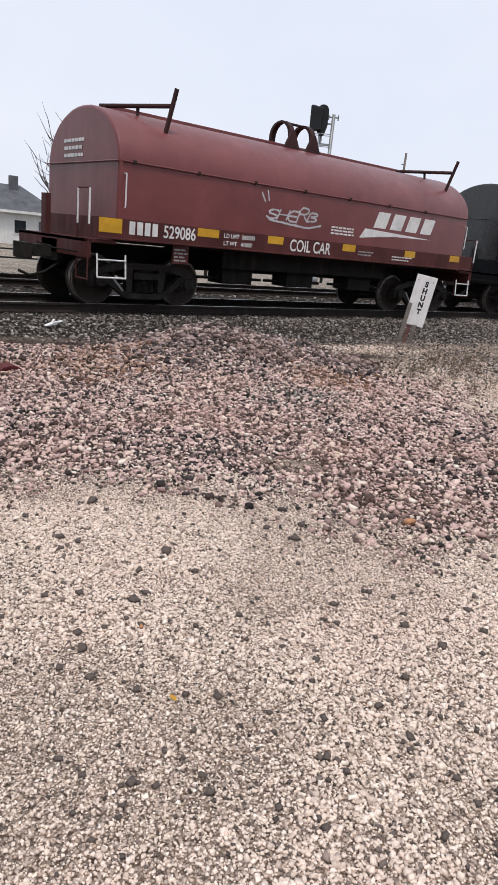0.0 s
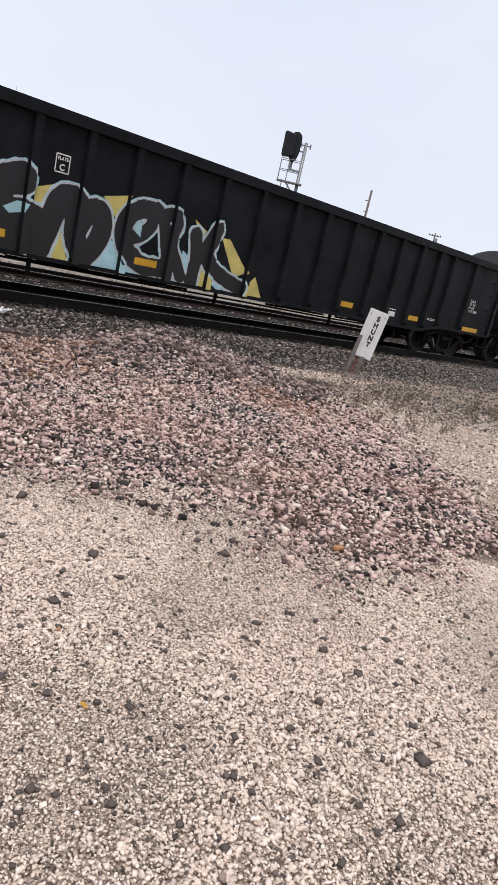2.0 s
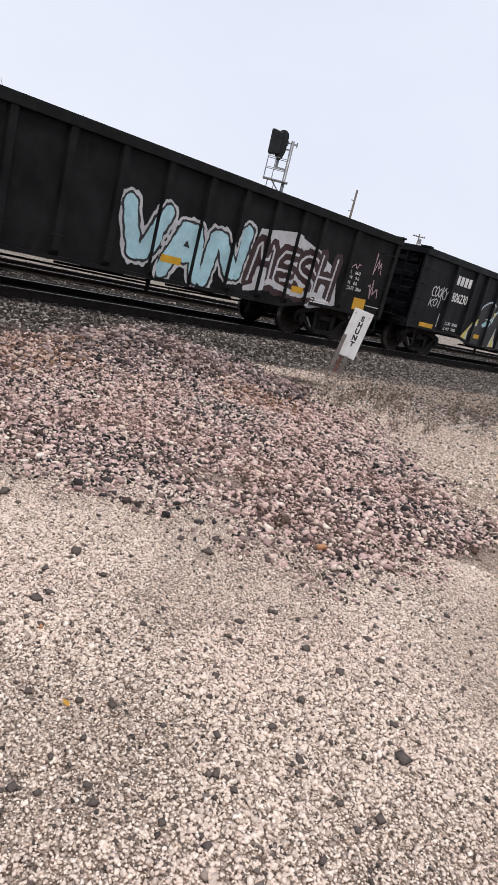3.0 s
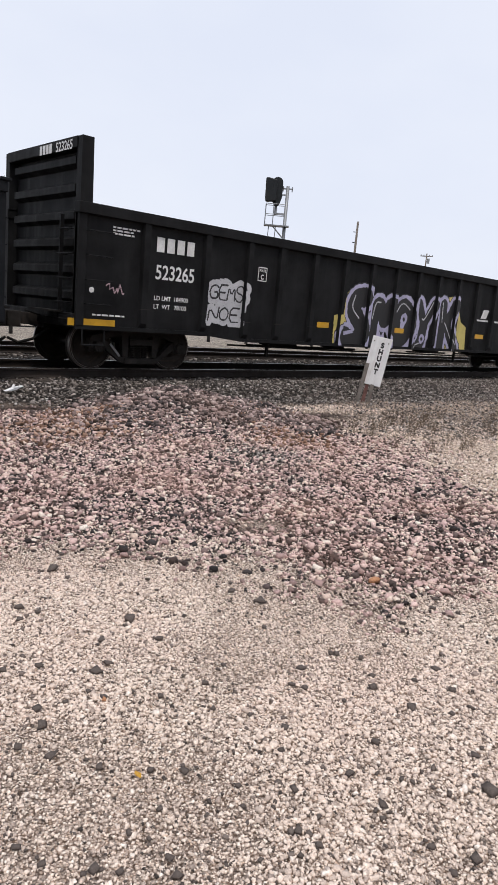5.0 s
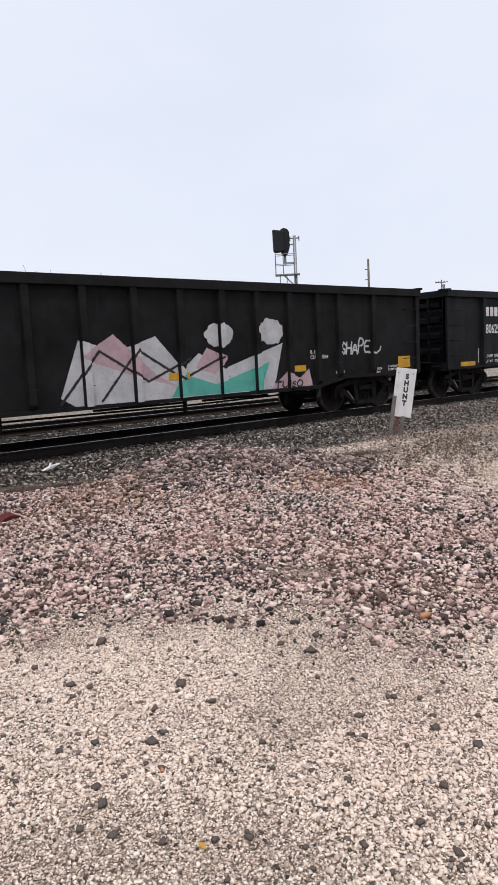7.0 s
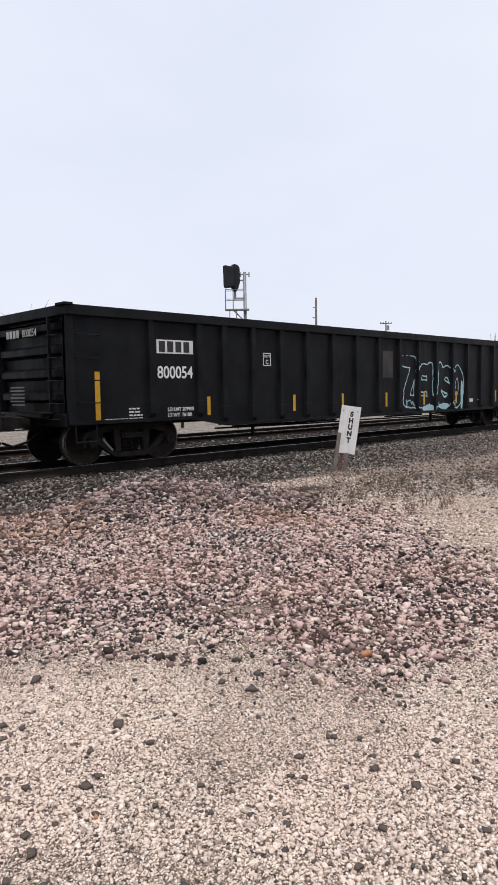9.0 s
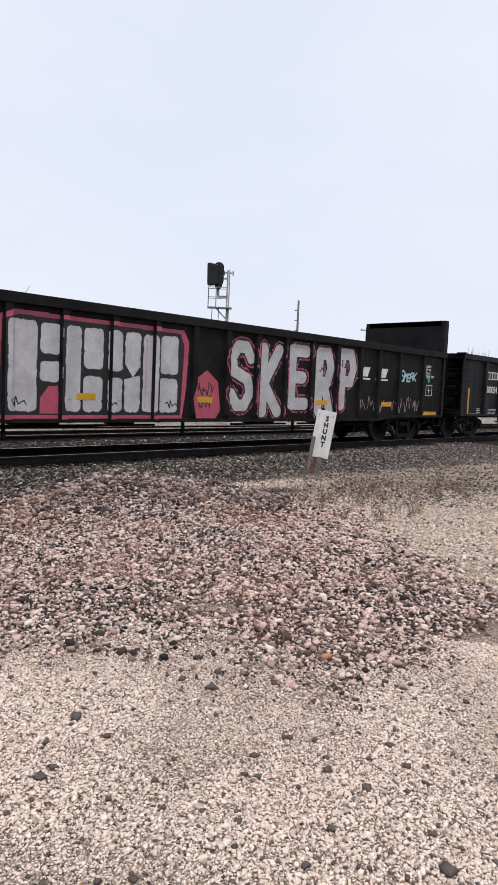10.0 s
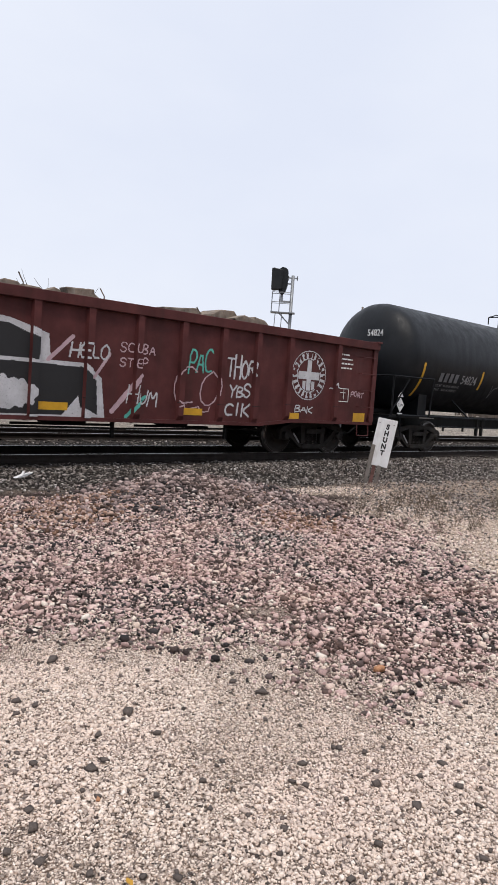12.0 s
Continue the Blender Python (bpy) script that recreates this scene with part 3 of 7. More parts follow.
# pale limestone near the camera; thinner where dust lies bare
x, y, g = scatter(164000, 1.08, 4.65, 4, 81, 11)
pk, gr, sd, fr = zones(x, y)
bare = np.clip(.88 + .5 * wavy(x * 1.2 + 1, y * 1.5), .78, 1)
gravel("limestone_gravel", x, y, np.clip(g.lognormal(math.log(.0122), .33, len(x)), .007, .034) * np.interp(bare, [.78, 1], [.78, 1.05]), (g.rand(len(x)) > pk * .93) & (g.rand(len(x)) < bare), LIME, 1, "loose pale beige limestone gravel, unevenly sized", .16)
x, y, g = scatter(16000, 1.12, 4.2, 9, 73, 13)
pk, gr, sd, fr = zones(x, y)
gravel("limestone_chips", x, y, np.clip(g.lognormal(math.log(.0085), .35, len(x)), .005, .018), g.rand(len(x)) > pk, LIME, 8, "fine pale limestone chips between larger stones", fine=True)
# mauve crushed stone, coarse and fine
x, y, g = scatter(150000, 3.0, 10.0, 10, 75, 12)
pk, gr, sd, fr = zones(x, y)
mound = np.exp(-((x - 6.2) / .9) ** 2 - ((y - 8.6) / .7) ** 2) + np.exp(-((x - 7.1) / .7) ** 2 - ((y - 7.4) / .6) ** 2)
on = (g.rand(len(x)) < pk * (1 - .8 * np.clip(mound, 0, 1))) & (x > -.5)
coarse = g.rand(len(x)) < .62
gravel("mauve_ballast", x, y, np.clip(g.lognormal(math.log(.0245), .42, len(x)), .012, .07), on & coarse, PINKST, 2, "loose mauve and brown crushed ballast stone", .15)
gravel("fine_mauve_gravel", x, y, np.clip(g.lognormal(math.log(.021), .3, len(x)), .01, .036), on & ~coarse, PINKST, 3, "fine mauve crushed gravel between larger stones", fine=True)
# pale grit and a strip of limestone on the sand
x, y, g = scatter(46000, 5.0, 13.0, 40, 75, 14)
pk, gr, sd, fr = zones(x, y)
gravel("sandy_grit", x, y, np.clip(g.lognormal(math.log(.024), .35, len(x)), .01, .05), (g.rand(len(x)) < sd) & (gr < .6), LIME, 4, "pale grit scattered on tan sand", .2)
x, y, g = scatter(26000, 5.0, 14, 40, 76, 15)
pk, gr, sd, fr = zones(x, y)
thick = np.where(np.hypot(x, y) > 10.6, .6, .04) + .25 * wavy(x * 1.6, y * 2.7)
gravel("dark_grit", x, y, np.clip(g.lognormal(math.log(.026), .4, len(x)), .012, .06), (g.rand(len(x)) < thick) & (gr + pk < .6), GREYST, 9, "dark grit strewn over tan sand", fine=True)
# the heap of ballast beside the track
g = np.random.RandomState(21)
x = np.concatenate([g.normal(6.2, .72, 4200), g.normal(7.1, .55, 2600), g.normal(5.0, .8, 700)])
y = np.concatenate([g.normal(8.55, .55, 4200), g.normal(7.4, .5, 2600), g.normal(7.9, .7, 700)])
gravel("ballast_heap", x, y, np.clip(g.lognormal(math.log(.054), .30, len(x)), .03, .10), y < 10.2, HEAPST, 5, "heap of coarse grey and mauve ballast stones", -.25)
# rusty stones in patches on and beside the heap
g = np.random.RandomState(23)
x = np.concatenate([g.normal(3.95, .55, 620), g.normal(4.7, .4, 260), g.normal(6.55, .32, 330), g.normal(6.95, .3, 140)])
y = np.concatenate([g.normal(7.5, .4, 620), g.normal(8.4, .25, 260), g.normal(6.2, .35, 330), g.normal(7.5, .25, 140)])
gravel("rusty_ballast", x, y, np.clip(g.lognormal(math.log(.046), .3, len(x)), .02, .08), y < 9.6, RUSTST, 10, "orange-brown ballast stones in patches on the heap", -.3)
g = np.random.RandomState(24)
x, y = g.normal(5.25, .25, 700), g.normal(5.55, .38, 700)
gravel("grey_gravel_patch", x, y, np.clip(g.lognormal(math.log(.026), .3, 700), .012, .05), y > 0, GREYST, 12, "patch of dark grey gravel in the mauve stone", .1)
# dark ballast of the track bed
g = np.random.RandomState(31)
x, y = g.uniform(1.5, 24, 44000), g.uniform(5.2, 11.95, 44000)
pk, gr, sd, fr = zones(x, y)
gravel("track_ballast", x, y, np.clip(g.lognormal(math.log(.042), .3, len(x)), .02, .08), (g.rand(len(x)) < gr) & ((y > 8) | (x > 8)), GREYST, 6, "dark grey track ballast")
x, y = g.uniform(2, 36, 9000), g.uniform(13.0, 20.6, 9000)
gravel("far_track_ballast", x, y, np.clip(g.lognormal(math.log(.055), .3, len(x)), .03, .1), np.ones(len(x), bool), GREYST, 7, "dark grey ballast between two tracks")


def loose_stone(x, y, s, m=None, seed=1, label="", flat=.62):
    me = stone_mesh("loose_stone", np.array([0.]), np.array([0.]), np.array([s]), .1, seed, flat, tip=.15)
    me.transform(Matrix.Translation((0, 0, -float(ground_z(0, 0)))))
    me.materials.append(m or DARKST)
    ob = new("loose_stone", me)
    ob.location = (x, y, float(ground_z(x, y)) + .007)
    tagged(ob, label or "dark loose stone lying on pale gravel", "stone", "dark stones on the gravel")


BIG_STONES = ((1.75, 2.71, .080), (1.37, 2.36, .076), (1.45, 2.40, .050), (1.05, 2.25, .063), (1.02, 2.14, .055), (.90, 2.07, .052), (.97, 1.97, .047), (1.76, 1.29, .047), (1.73, 1.12, .054),
              (2.10, .94, .072), (2.23, 1.07, .046), (1.78, .81, .048), (2.46, 2.50, .085), (2.66, 1.52, .056), (2.92, 1.89, .054), (2.36, 1.66, .052), (2.29, 1.40, .060), (2.56, 1.37, .052),
              (2.41, 2.69, .056), (1.70, 3.45, .088), (1.76, 2.46, .072), (1.53, 2.60, .054), (1.34, 3.08, .074), (.71, 1.65, .046), (.85, 1.45, .050))
SMALL_STONES = ((1.27, 1.92, .032), (1.08, 1.83, .040), (1.21, 1.71, .037), (1.40, 1.47, .035), (1.13, 1.54, .036), (1.00, 1.51, .031), (1.04, 1.36, .039), (1.02, 1.29, .035), (.90, 1.40, .031),
                (1.69, 1.12, .031), (1.91, 1.13, .031), (1.89, 1.16, .029), (1.42, 1.21, .036), (1.43, 1.13, .031), (1.71, .92, .031), (2.28, 1.59, .044), (2.03, 1.76, .041), (2.00, 1.81, .043),
                (2.49, 1.52, .046), (2.51, 1.25, .039), (2.36, 1.90, .042), (3.22, 1.90, .055), (1.70, 2.03, .048), (1.16, 2.23, .036), (1.30, 2.18, .041))
for k, (px, py, ps) in enumerate(BIG_STONES):
    loose_stone(px, py, ps * .9, seed=40 + k, flat=.4, label="large blackish stone on pale gravel")
for k, (px, py, ps) in enumerate(SMALL_STONES):
    loose_stone(px, py, ps * .9, seed=80 + k, flat=.4, label="small dark stone lying on pale gravel")
loose_stone(3.22, 2.32, .085, ORANGEST, 47, "orange-brown stone among mauve ballast")
loose_stone(1.29, 2.16, .030, ORANGEST, 48, "small pale orange stone on pale gravel")
g = np.random.RandomState(55)
for k in range(260):
    r, a = math.sqrt(g.uniform(1.6, 18)), radians(g.uniform(10, 70))
    loose_stone(r * math.sin(a), r * math.cos(a), float(np.clip(g.lognormal(math.log(.022), .38), .013, .040)), seed=160 + k, flat=.42)

leaf = Build().add([(0, -.03, 0), (.018, -.005, .006), (.012, .022, .004), (0, .034, .008), (-.014, .02, .005), (-.018, -.008, .007), (0, 0, -.002)], [(0, 1, 6), (1, 2, 6), (2, 3, 6), (3, 4, 6), (4, 5, 6), (5, 0, 6)])
lf = part("fallen_leaf", leaf, LEAFM)
lf.location, lf.scale = (1.16, 1.71, float(ground_z(1.16, 1.71)) + .012), (.6, .6, .8)
tagged(lf, "small yellow fallen leaf on pale gravel", "leaf")


# ---- tracks ----
def rail_mesh(x0, x1):
    half = [(.0, -.165), (.070, -.165), (.070, -.155), (.012, -.135), (.009, -.045), (.036, -.036), (.037, -.006), (.030, 0.0)]
    prof = half + [(-a, b) for a, b in half[::-1][:-1]]
    b = Build().prism(prof, 0, x0, x1)
    return b


def track(cy, name):
    tr = empty("railway_track", Matrix.Translation((0, cy, 0)))
    tagged(tr, name, "railway track", kind="structure")
    for s in (-1, 1):
        rl = part("rail", rail_mesh(-400, 600), RAILM, tr, "brown steel rail with a polished head")
        rl.location.y = s * .755
        hd = part("rail_head", Build().box(-400, 600, -.030, .022, .0, .003), RAILTOP, rl, "polished running surface")
    tie = Build().box(-.115, .115, -1.3, 1.3, -.34, -.172).mesh("tie")
    plate = Build().box(-.09, .09, -.17, .17, -.172, -.160).mesh("tie_plate")
    for k in range(270):
        t = part("tie", tie, TIE, tr)
        t.location.x = -12 + k * .53
        for s in (-1, 1):
            p = part("tie_plate", plate, RAILM, t)
            p.location.y = s * .755
    return tr


track(TRACK_Y, "near railway track with brown rails on dark ballast")
track(TRACK2_Y, "second railway track behind the train")


# ---- things beside the track ----
def shunt_sign():
    e = empty("shunt_sign", Matrix.Translation((11.17, 8.685, -.33)) @ pose(0, 0, 0, 0, 8.2, -52.8))
    tagged(e, "white SHUNT board leaning on rusty steel channel posts", "sign")
    bd = part("board", Build().box(-.20, .20, -.012, .012, .44, 1.43), SIGNW, e, "scuffed white board", bevel=.006)
    for i, ch in enumerate("SHUNT"):
        text(bd, ch, 0.03, -.0135, 1.22 - i * .135, .102, INK, .9, .009, 'CENTER')
    for dx, z1, m in ((-.17, .86, POSTM), (.04, .46, POSTM)):
        p = Build().box(dx - .035, dx + .035, -.045, -.035, -.25, z1).box(dx - .04, dx - .03, -.045, -.012, -.25, z1).box(dx + .03, dx + .04, -.045, -.012, -.25, z1)
        part("channel_post", p, m, e, "weathered steel channel post")
    part("wooden_stake", Build().box(-.10, -.03, .014, .06, -.25, 1.2), RUST, e, "faded red stake behind the board")
    for bx, bz in ((-.15, .46), (-.15, 1.33), (.14, 1.33)):
        part("bolt", Build().tube((bx, -.02, bz), (bx, -.008, bz), .012), POSTM, e)


shunt_sign()


def signal():
    """Mast with a hooded head that looks along the track, a service platform and a ladder."""
    d, a = 36.0, radians(44.1)
    e = empty("railway_signal", Matrix.Translation((d * math.sin(a), d * math.cos(a), -.3)) @ pose(0, 0, 0, 0, 0, -44))
    tagged(e, "railway signal with black hooded head on a galvanised mast", "railway signal")
    top = 1.43 + d * math.tan(radians(9.75)) + .3
    part("mast", Build().tube((0, 0, 0), (0, 0, top), .085, 12).tube((0, 0, 0), (0, 0, .3), .2, 12), GALV, e, smooth=True)
    part("cross_arm", Build().box(-.25, .25, -.03, .03, top - .16, top - .10).box(-.26, -.2, -.03, .03, top - .26, top - .02).box(.2, .26, -.03, .03, top - .26, top - .02), GALV, e)
    hx, hz = -.52, top - .42
    back = [(hx + .27 * math.cos(k * math.pi / 12), top + .12 + .27 * math.sin(k * math.pi / 12)) for k in range(13)]
    back += [(hx - .27 + .02 * k, top - .55 - .07 * k) for k in range(6)] + [(hx - .05, top - 1.03), (hx + .05, top - 1.03)] + [(hx + .17 + .02 * k, top - .90 + .07 * k) for k in range(6)]
    hd = part("head", Build().prism(back, 1, -.14, -.02), SIGB, e, "black target board", bevel=.02)
    part("hood", Build().prism([(hx - .60, top + .27), (hx - .50, top + .31), (hx - .02, top + .22), (hx - .02, top - .78), (hx - .50, top - .84), (hx - .58, top - .78)], 1, -.36, .06), SIGB, hd, "black visor hood", bevel=.04)
    part("bracket", Build().box(hx, 0, -.03, .03, hz - .05, hz + .02).box(hx - .05, 0, -.03, .03, hz - 1.0, hz - .9).tube((hx, 0, hz - 1.0), (hx, 0, hz - .5), .07), GALV, e)
    pz = top - 1.98
    pf = part("platform", Build().box(-1.05, .22, -.3, .3, pz, pz + .05), GALV, e)
    rl = Build()
    for px in (-1.02, -.62):
        rl.tube((px, -.28, pz), (px, -.28, pz + 1.05), .018)
        rl.tube((px, .28, pz), (px, .28, pz + 1.05), .018)
    for z in (.55, 1.05):
        rl.tube((-1.02, -.28, pz + z), (0, -.28, pz + z), .016).tube((-1.02, .28, pz + z), (0, .28, pz + z), .016).tube((-1.02, -.28, pz + z), (-1.02, .28, pz + z), .016)
    part("railing", rl, GALV, pf)
    ld = Build().tube((-.95, -.1, 0), (-.80, -.1, pz), .02).tube((-.60, -.1, 0), (-.45, -.1, pz), .02)
    for k in range(14):
        z = .4 + k * .3
        if z < pz:
            ld.tube((-.95 + .15 * z / pz, -.1, z), (-.60 + .15 * z / pz, -.1, z), .014)
    part("ladder", ld, GALV, e)
    part("strut", Build().tube((-.6, 0, pz), (0, 0, pz - .6), .03), GALV, e)


signal()


def utility_pole(az, d, elev, arms, label):
    a = radians(az)
    h = 1.43 + d * math.tan(radians(elev)) + .6
    e = empty("utility_pole", Matrix.Translation((d * math.sin(a), d * math.cos(a), -.6)) @ pose(0, 0, 0, 0, 0, -az))
    tagged(e, label, "utility pole")
    part("pole", Build().tube((0, 0, 0), (0, 0, h), .16, 10, .10), WOODP, e, smooth=True)
    if arms:
        part("cross_arm", Build().box(-1.0, 1.0, -.08, .08, h - .5, h - .36), WOODP, e)
        for px in (-.9, -.45, .45, .9):
            part("insulator", Build().tube((px, 0, h - .36), (px, 0, h - .18), .06, 6, .04), SIGB, e)
        part("transformer", Build().tube((.35, -.1, h - 1.6), (.35, -.1, h - .8), .22, 10), GALV, e)
    else:
        for k in range(3):
            part("step_bolt", Build().tube((-.35, 0, h - 1 - k * 1.0), (.0, 0, h - 1 - k * 1.0), .035), SIGB, e)


utility_pole(50.0, 70, 7.55, False, "tall bare wooden utility pole with step bolts")
utility_pole(55.7, 120, 5.5, True, "wooden utility pole with cross arm and transformer")


def limb(b, p, way, length, r, depth, g):
    n = 3
    q = Vector(p)
    wv = Vector(way)
    for k in range(n):
        nxt = q + wv * (length / n)
        b.tube(q, nxt, r * (1 - .25 * k), 5, r * (1 - .25 * (k + 1)))
        q = nxt
        wv = (wv + Vector((g.gauss(0, .13), g.gauss(0, .13), g.gauss(.06, .1)))).normalized()
        if depth > 0 and k > 0 or depth > 2:
            for _ in range(2 if depth > 1 else 1):
                sd = (wv + Vector((g.gauss(0, .6), g.gauss(0, .6), g.gauss(.15, .35)))).normalized()
                limb(b, q, sd, length * g.uniform(.5, .75), r * .5, depth - 1, g)


def bare_tree(x, y, h, seed, label):
    g = random.Random(seed)
    e = empty("bare_tree", Matrix.Translation((x, y, -.7)))
    tagged(e, label, "tree")
    part("trunk", Build().tube((0, 0, 0), (0, 0, h * .33), .26, 9, .18), BARK, e, smooth=True)
    cr = Build()
    for k in range(5):
        an = k * 1.26 + g.uniform(-.3, .3)
        limb(cr, (0, 0, h * (.24 + .02 * k)), Vector((.42 * math.cos(an), .42 * math.sin(an), 1)).normalized(), h * g.uniform(.40, .62), .13, 2, g)
    part("crown", cr, BARK, e, "leafless spreading branches")


def at_az(az, d):
    return d * math.sin(radians(az)), d * math.cos(radians(az))


bare_tree(*at_az(24.7, 55), 7.6, 5, "tall leafless tree behind the tracks")
bare_tree(*at_az(23.9, 60), 6.0, 9, "leafless tree with thin forked branches")
bare_tree(*at_az(26.2, 66), 6.6, 12, "leafless tree with thin upright twigs")


def thicket():
    g = random.Random(7)
    b = Build()
    for k in range(420):
        az, d = g.uniform(58, 80), g.uniform(150, 190)
        x, y = at_az(az, d)
        h = (9.0 + 3.0 * math.sin(az * .9) + g.uniform(-2, 2)) * d / 160
        b.tube((x, y, -1), (x + g.uniform(-1, 1), y, h * .6), .22, 4, .12)
        for _ in range(5):
            dx, dz = g.uniform(-2.2, 2.2), g.uniform(.25, 1.0)
            b.tube((x, y, h * g.uniform(.2, .55)), (x + dx, y + g.uniform(-1, 1), h * dz), .09, 3, .03)
    me = b.mesh("far_thicket")
    me.materials.append(FARVEG)
    tagged(new("far_thicket", me), "distant row of leafless trees and brush", "trees", kind="stuff")


thicket()


def unseen_tree_belt():
    """Unseen belt of trees added behind the viewer, to darken what the glossy paint mirrors."""
    g = random.Random(17)
    b = Build()
    for k in range(260):
        u = -130 + k + g.uniform(-.5, .5)
        d, h, wd = 34 + .0016 * u * u + g.uniform(-3, 3), g.uniform(7.5, 12.5), g.uniform(1.2, 2.6)
        crown = [(u + wd * math.cos(a) * g.uniform(.7, 1.15), h * .58 + h * .45 * math.sin(a) * g.uniform(.75, 1.15)) for a in [i * .785 for i in range(8)]]
        b.prism(crown, 1, -d - 1.0, -d + 1.0).tube((u, -d, -1), (u, -d, h * .5), .25, 5)
        b.prism([(u - 1.2, -1), (u + 1.2, -1), (u + 1.0, h * .32), (u - .8, h * .36)], 1, -d - 1.4, -d - .4)
    me = b.mesh("unseen_tree_belt")
    me.materials.append(FARVEG)
    tagged(new("unseen_tree_belt", me), "unseen belt of trees added behind the viewer to darken reflections", "trees", kind="stuff")


unseen_tree_belt()


def house():
    x, y = at_az(19.2, 62)
    e = empty("house", Matrix.Translation((x, y, -.9)) @ pose(0, 0, 0, 0, 0, -12))
    tagged(e, "white sided single-storey house with dark hipped roof", "house")
    part("wall", Build().box(-6, 4.6, 0, 8, 0, 2.9), HOUSEW, e, "white siding")
    rf = Build().add([(-6.5, -.5, 2.85), (5.1, -.5, 2.85), (5.1, 8.5, 2.85), (-6.5, 8.5, 2.85), (-4, 4, 5.0), (2.2, 4, 5.0)], [(0, 1, 5, 4), (1, 2, 5), (2, 3, 4, 5), (3, 0, 4), (0, 3, 2, 1)])
    roof = part("roof", rf, ROOFM, e, "dark slate-grey roof")
    part("chimney", Build().box(1.2, 1.9, 3, 3.7, 4, 5.7), ROOFM, roof)
    part("fascia", Build().box(-6.5, 5.1, -.55, -.45, 2.65, 2.86), HOUSEW, e)
    for px in (-4.2, -1.4, 1.6):
        wn_ = part("window", Build().box(px - .55, px + .55, -.06, .02, 1.0, 2.2), HOUSEW, e)
        part("pane", Build().box(px - .45, px + .45, -.075, -.062, 1.1, 2.1), GLASSD, wn_)
    part("door", Build().box(3.1, 4.0, -.05, .02, .1, 2.15), ROOFM, e)


house()


def far_fence():
    e = empty("yard_fence", Matrix.Translation((0, 27.5, 0)))
    tagged(e, "low dark pipe fence beyond the far track", "fence")
    pm = Build().box(-.06, .06, -.06, .06, -.8, .25).mesh("post")
    for k in range(20):
        p = part("post", pm, UNDER, e)
        p.location.x = -4 + k * 2.6
    for z in (.18, -.15):
        part("fence_rail", Build().box(-4.2, 46, -.03, .03, z, z + .06), UNDER, e)


def weed(seed):
    g = random.Random(seed)
    b = Build()
    for k in range(16):
        a, l = g.uniform(0, 6.28), g.uniform(.12, .38)
        wv = Vector((.45 * math.cos(a), .45 * math.sin(a), 1)).normalized()
        p0 = Vector((g.gauss(0, .03), g.gauss(0, .03), -.02))
        p1 = p0 + wv * l
        b.tube(p0, p1, .0022, 3, .0012)
        for _ in range(4):
            t = g.uniform(.35, 1)
            q = p0.lerp(p1, t)
            b.tube(q, q + Vector((g.gauss(0, .04), g.gauss(0, .04), g.uniform(.01, .06))), .0016, 3, .0008)
    return b


g = random.Random(3)
for k in range(30):
    cx, cy = ((9.38, 6.56), (9.25, 5.81), (10.54, 5.62), (8.83, 6.56), (8.27, 4.77), (11.6, 6.3))[k % 6]
    wx, wy = cx + g.gauss(0, .28 + .02 * k), cy + g.gauss(0, .2 + .012 * k)
    wd = part("dry_weed", weed(100 + k), WEEDM)
    wd.location = (wx, wy, float(ground_z(wx, wy)))
    tagged(wd, "sparse dry brown weed in tan sand", "weed", "dry weeds by the sign")

sc = part("red_scrap", Build().prism([(-.16, 0), (.15, .0), (.17, .03), (.05, .07), (-.1, .05)], 1, -.06, .06), REDPL, bevel=.01)
sc.location, sc.rotation_euler = (2.72, 7.70, float(ground_z(2.72, 7.70)) + .01), (.2, .1, .4)
tagged(sc, "crumpled faded red plastic scrap on mauve stone", "scrap")
sk = part("white_scrap", Build().prism([(-.2, 0), (.0, .0), (.22, .05), (.02, .045)], 1, -.03, .03).prism([(-.05, 0), (.03, .0), (.0, .09)], 1, -.02, .02), SIGNW)
sk.location, sk.rotation_euler = (4.42, 10.38, float(ground_z(4.42, 10.38)) + .05), (.1, 0, .5)
tagged(sk, "torn white plastic scrap on dark ballast", "scrap")


# ---- the train ----
SPEED = 16.417
SLIP = {0: 0, .5: .2, 1: -.25, 1.5: 0, 2: .06, 2.5: -.15, 2.7: .11, 4.3: -.33, 4.5: -.05, 5: 0, 5.5: -.38, 6: -.1, 6.5: -.04, 6.7: -.24, 8.3: .1, 8.5: -.16, 9: .1,
        9.5: 0, 10: -.18, 10.5: .03, 11: -.16, 11.5: -.07, 12: .2}
WR = .457
CARS, AXLES = [], []
CARS_GROUP = "cars of the passing freight train"


def run_at(t):
    return SPEED * t + float(np.interp(t, list(SLIP), list(SLIP.values())))


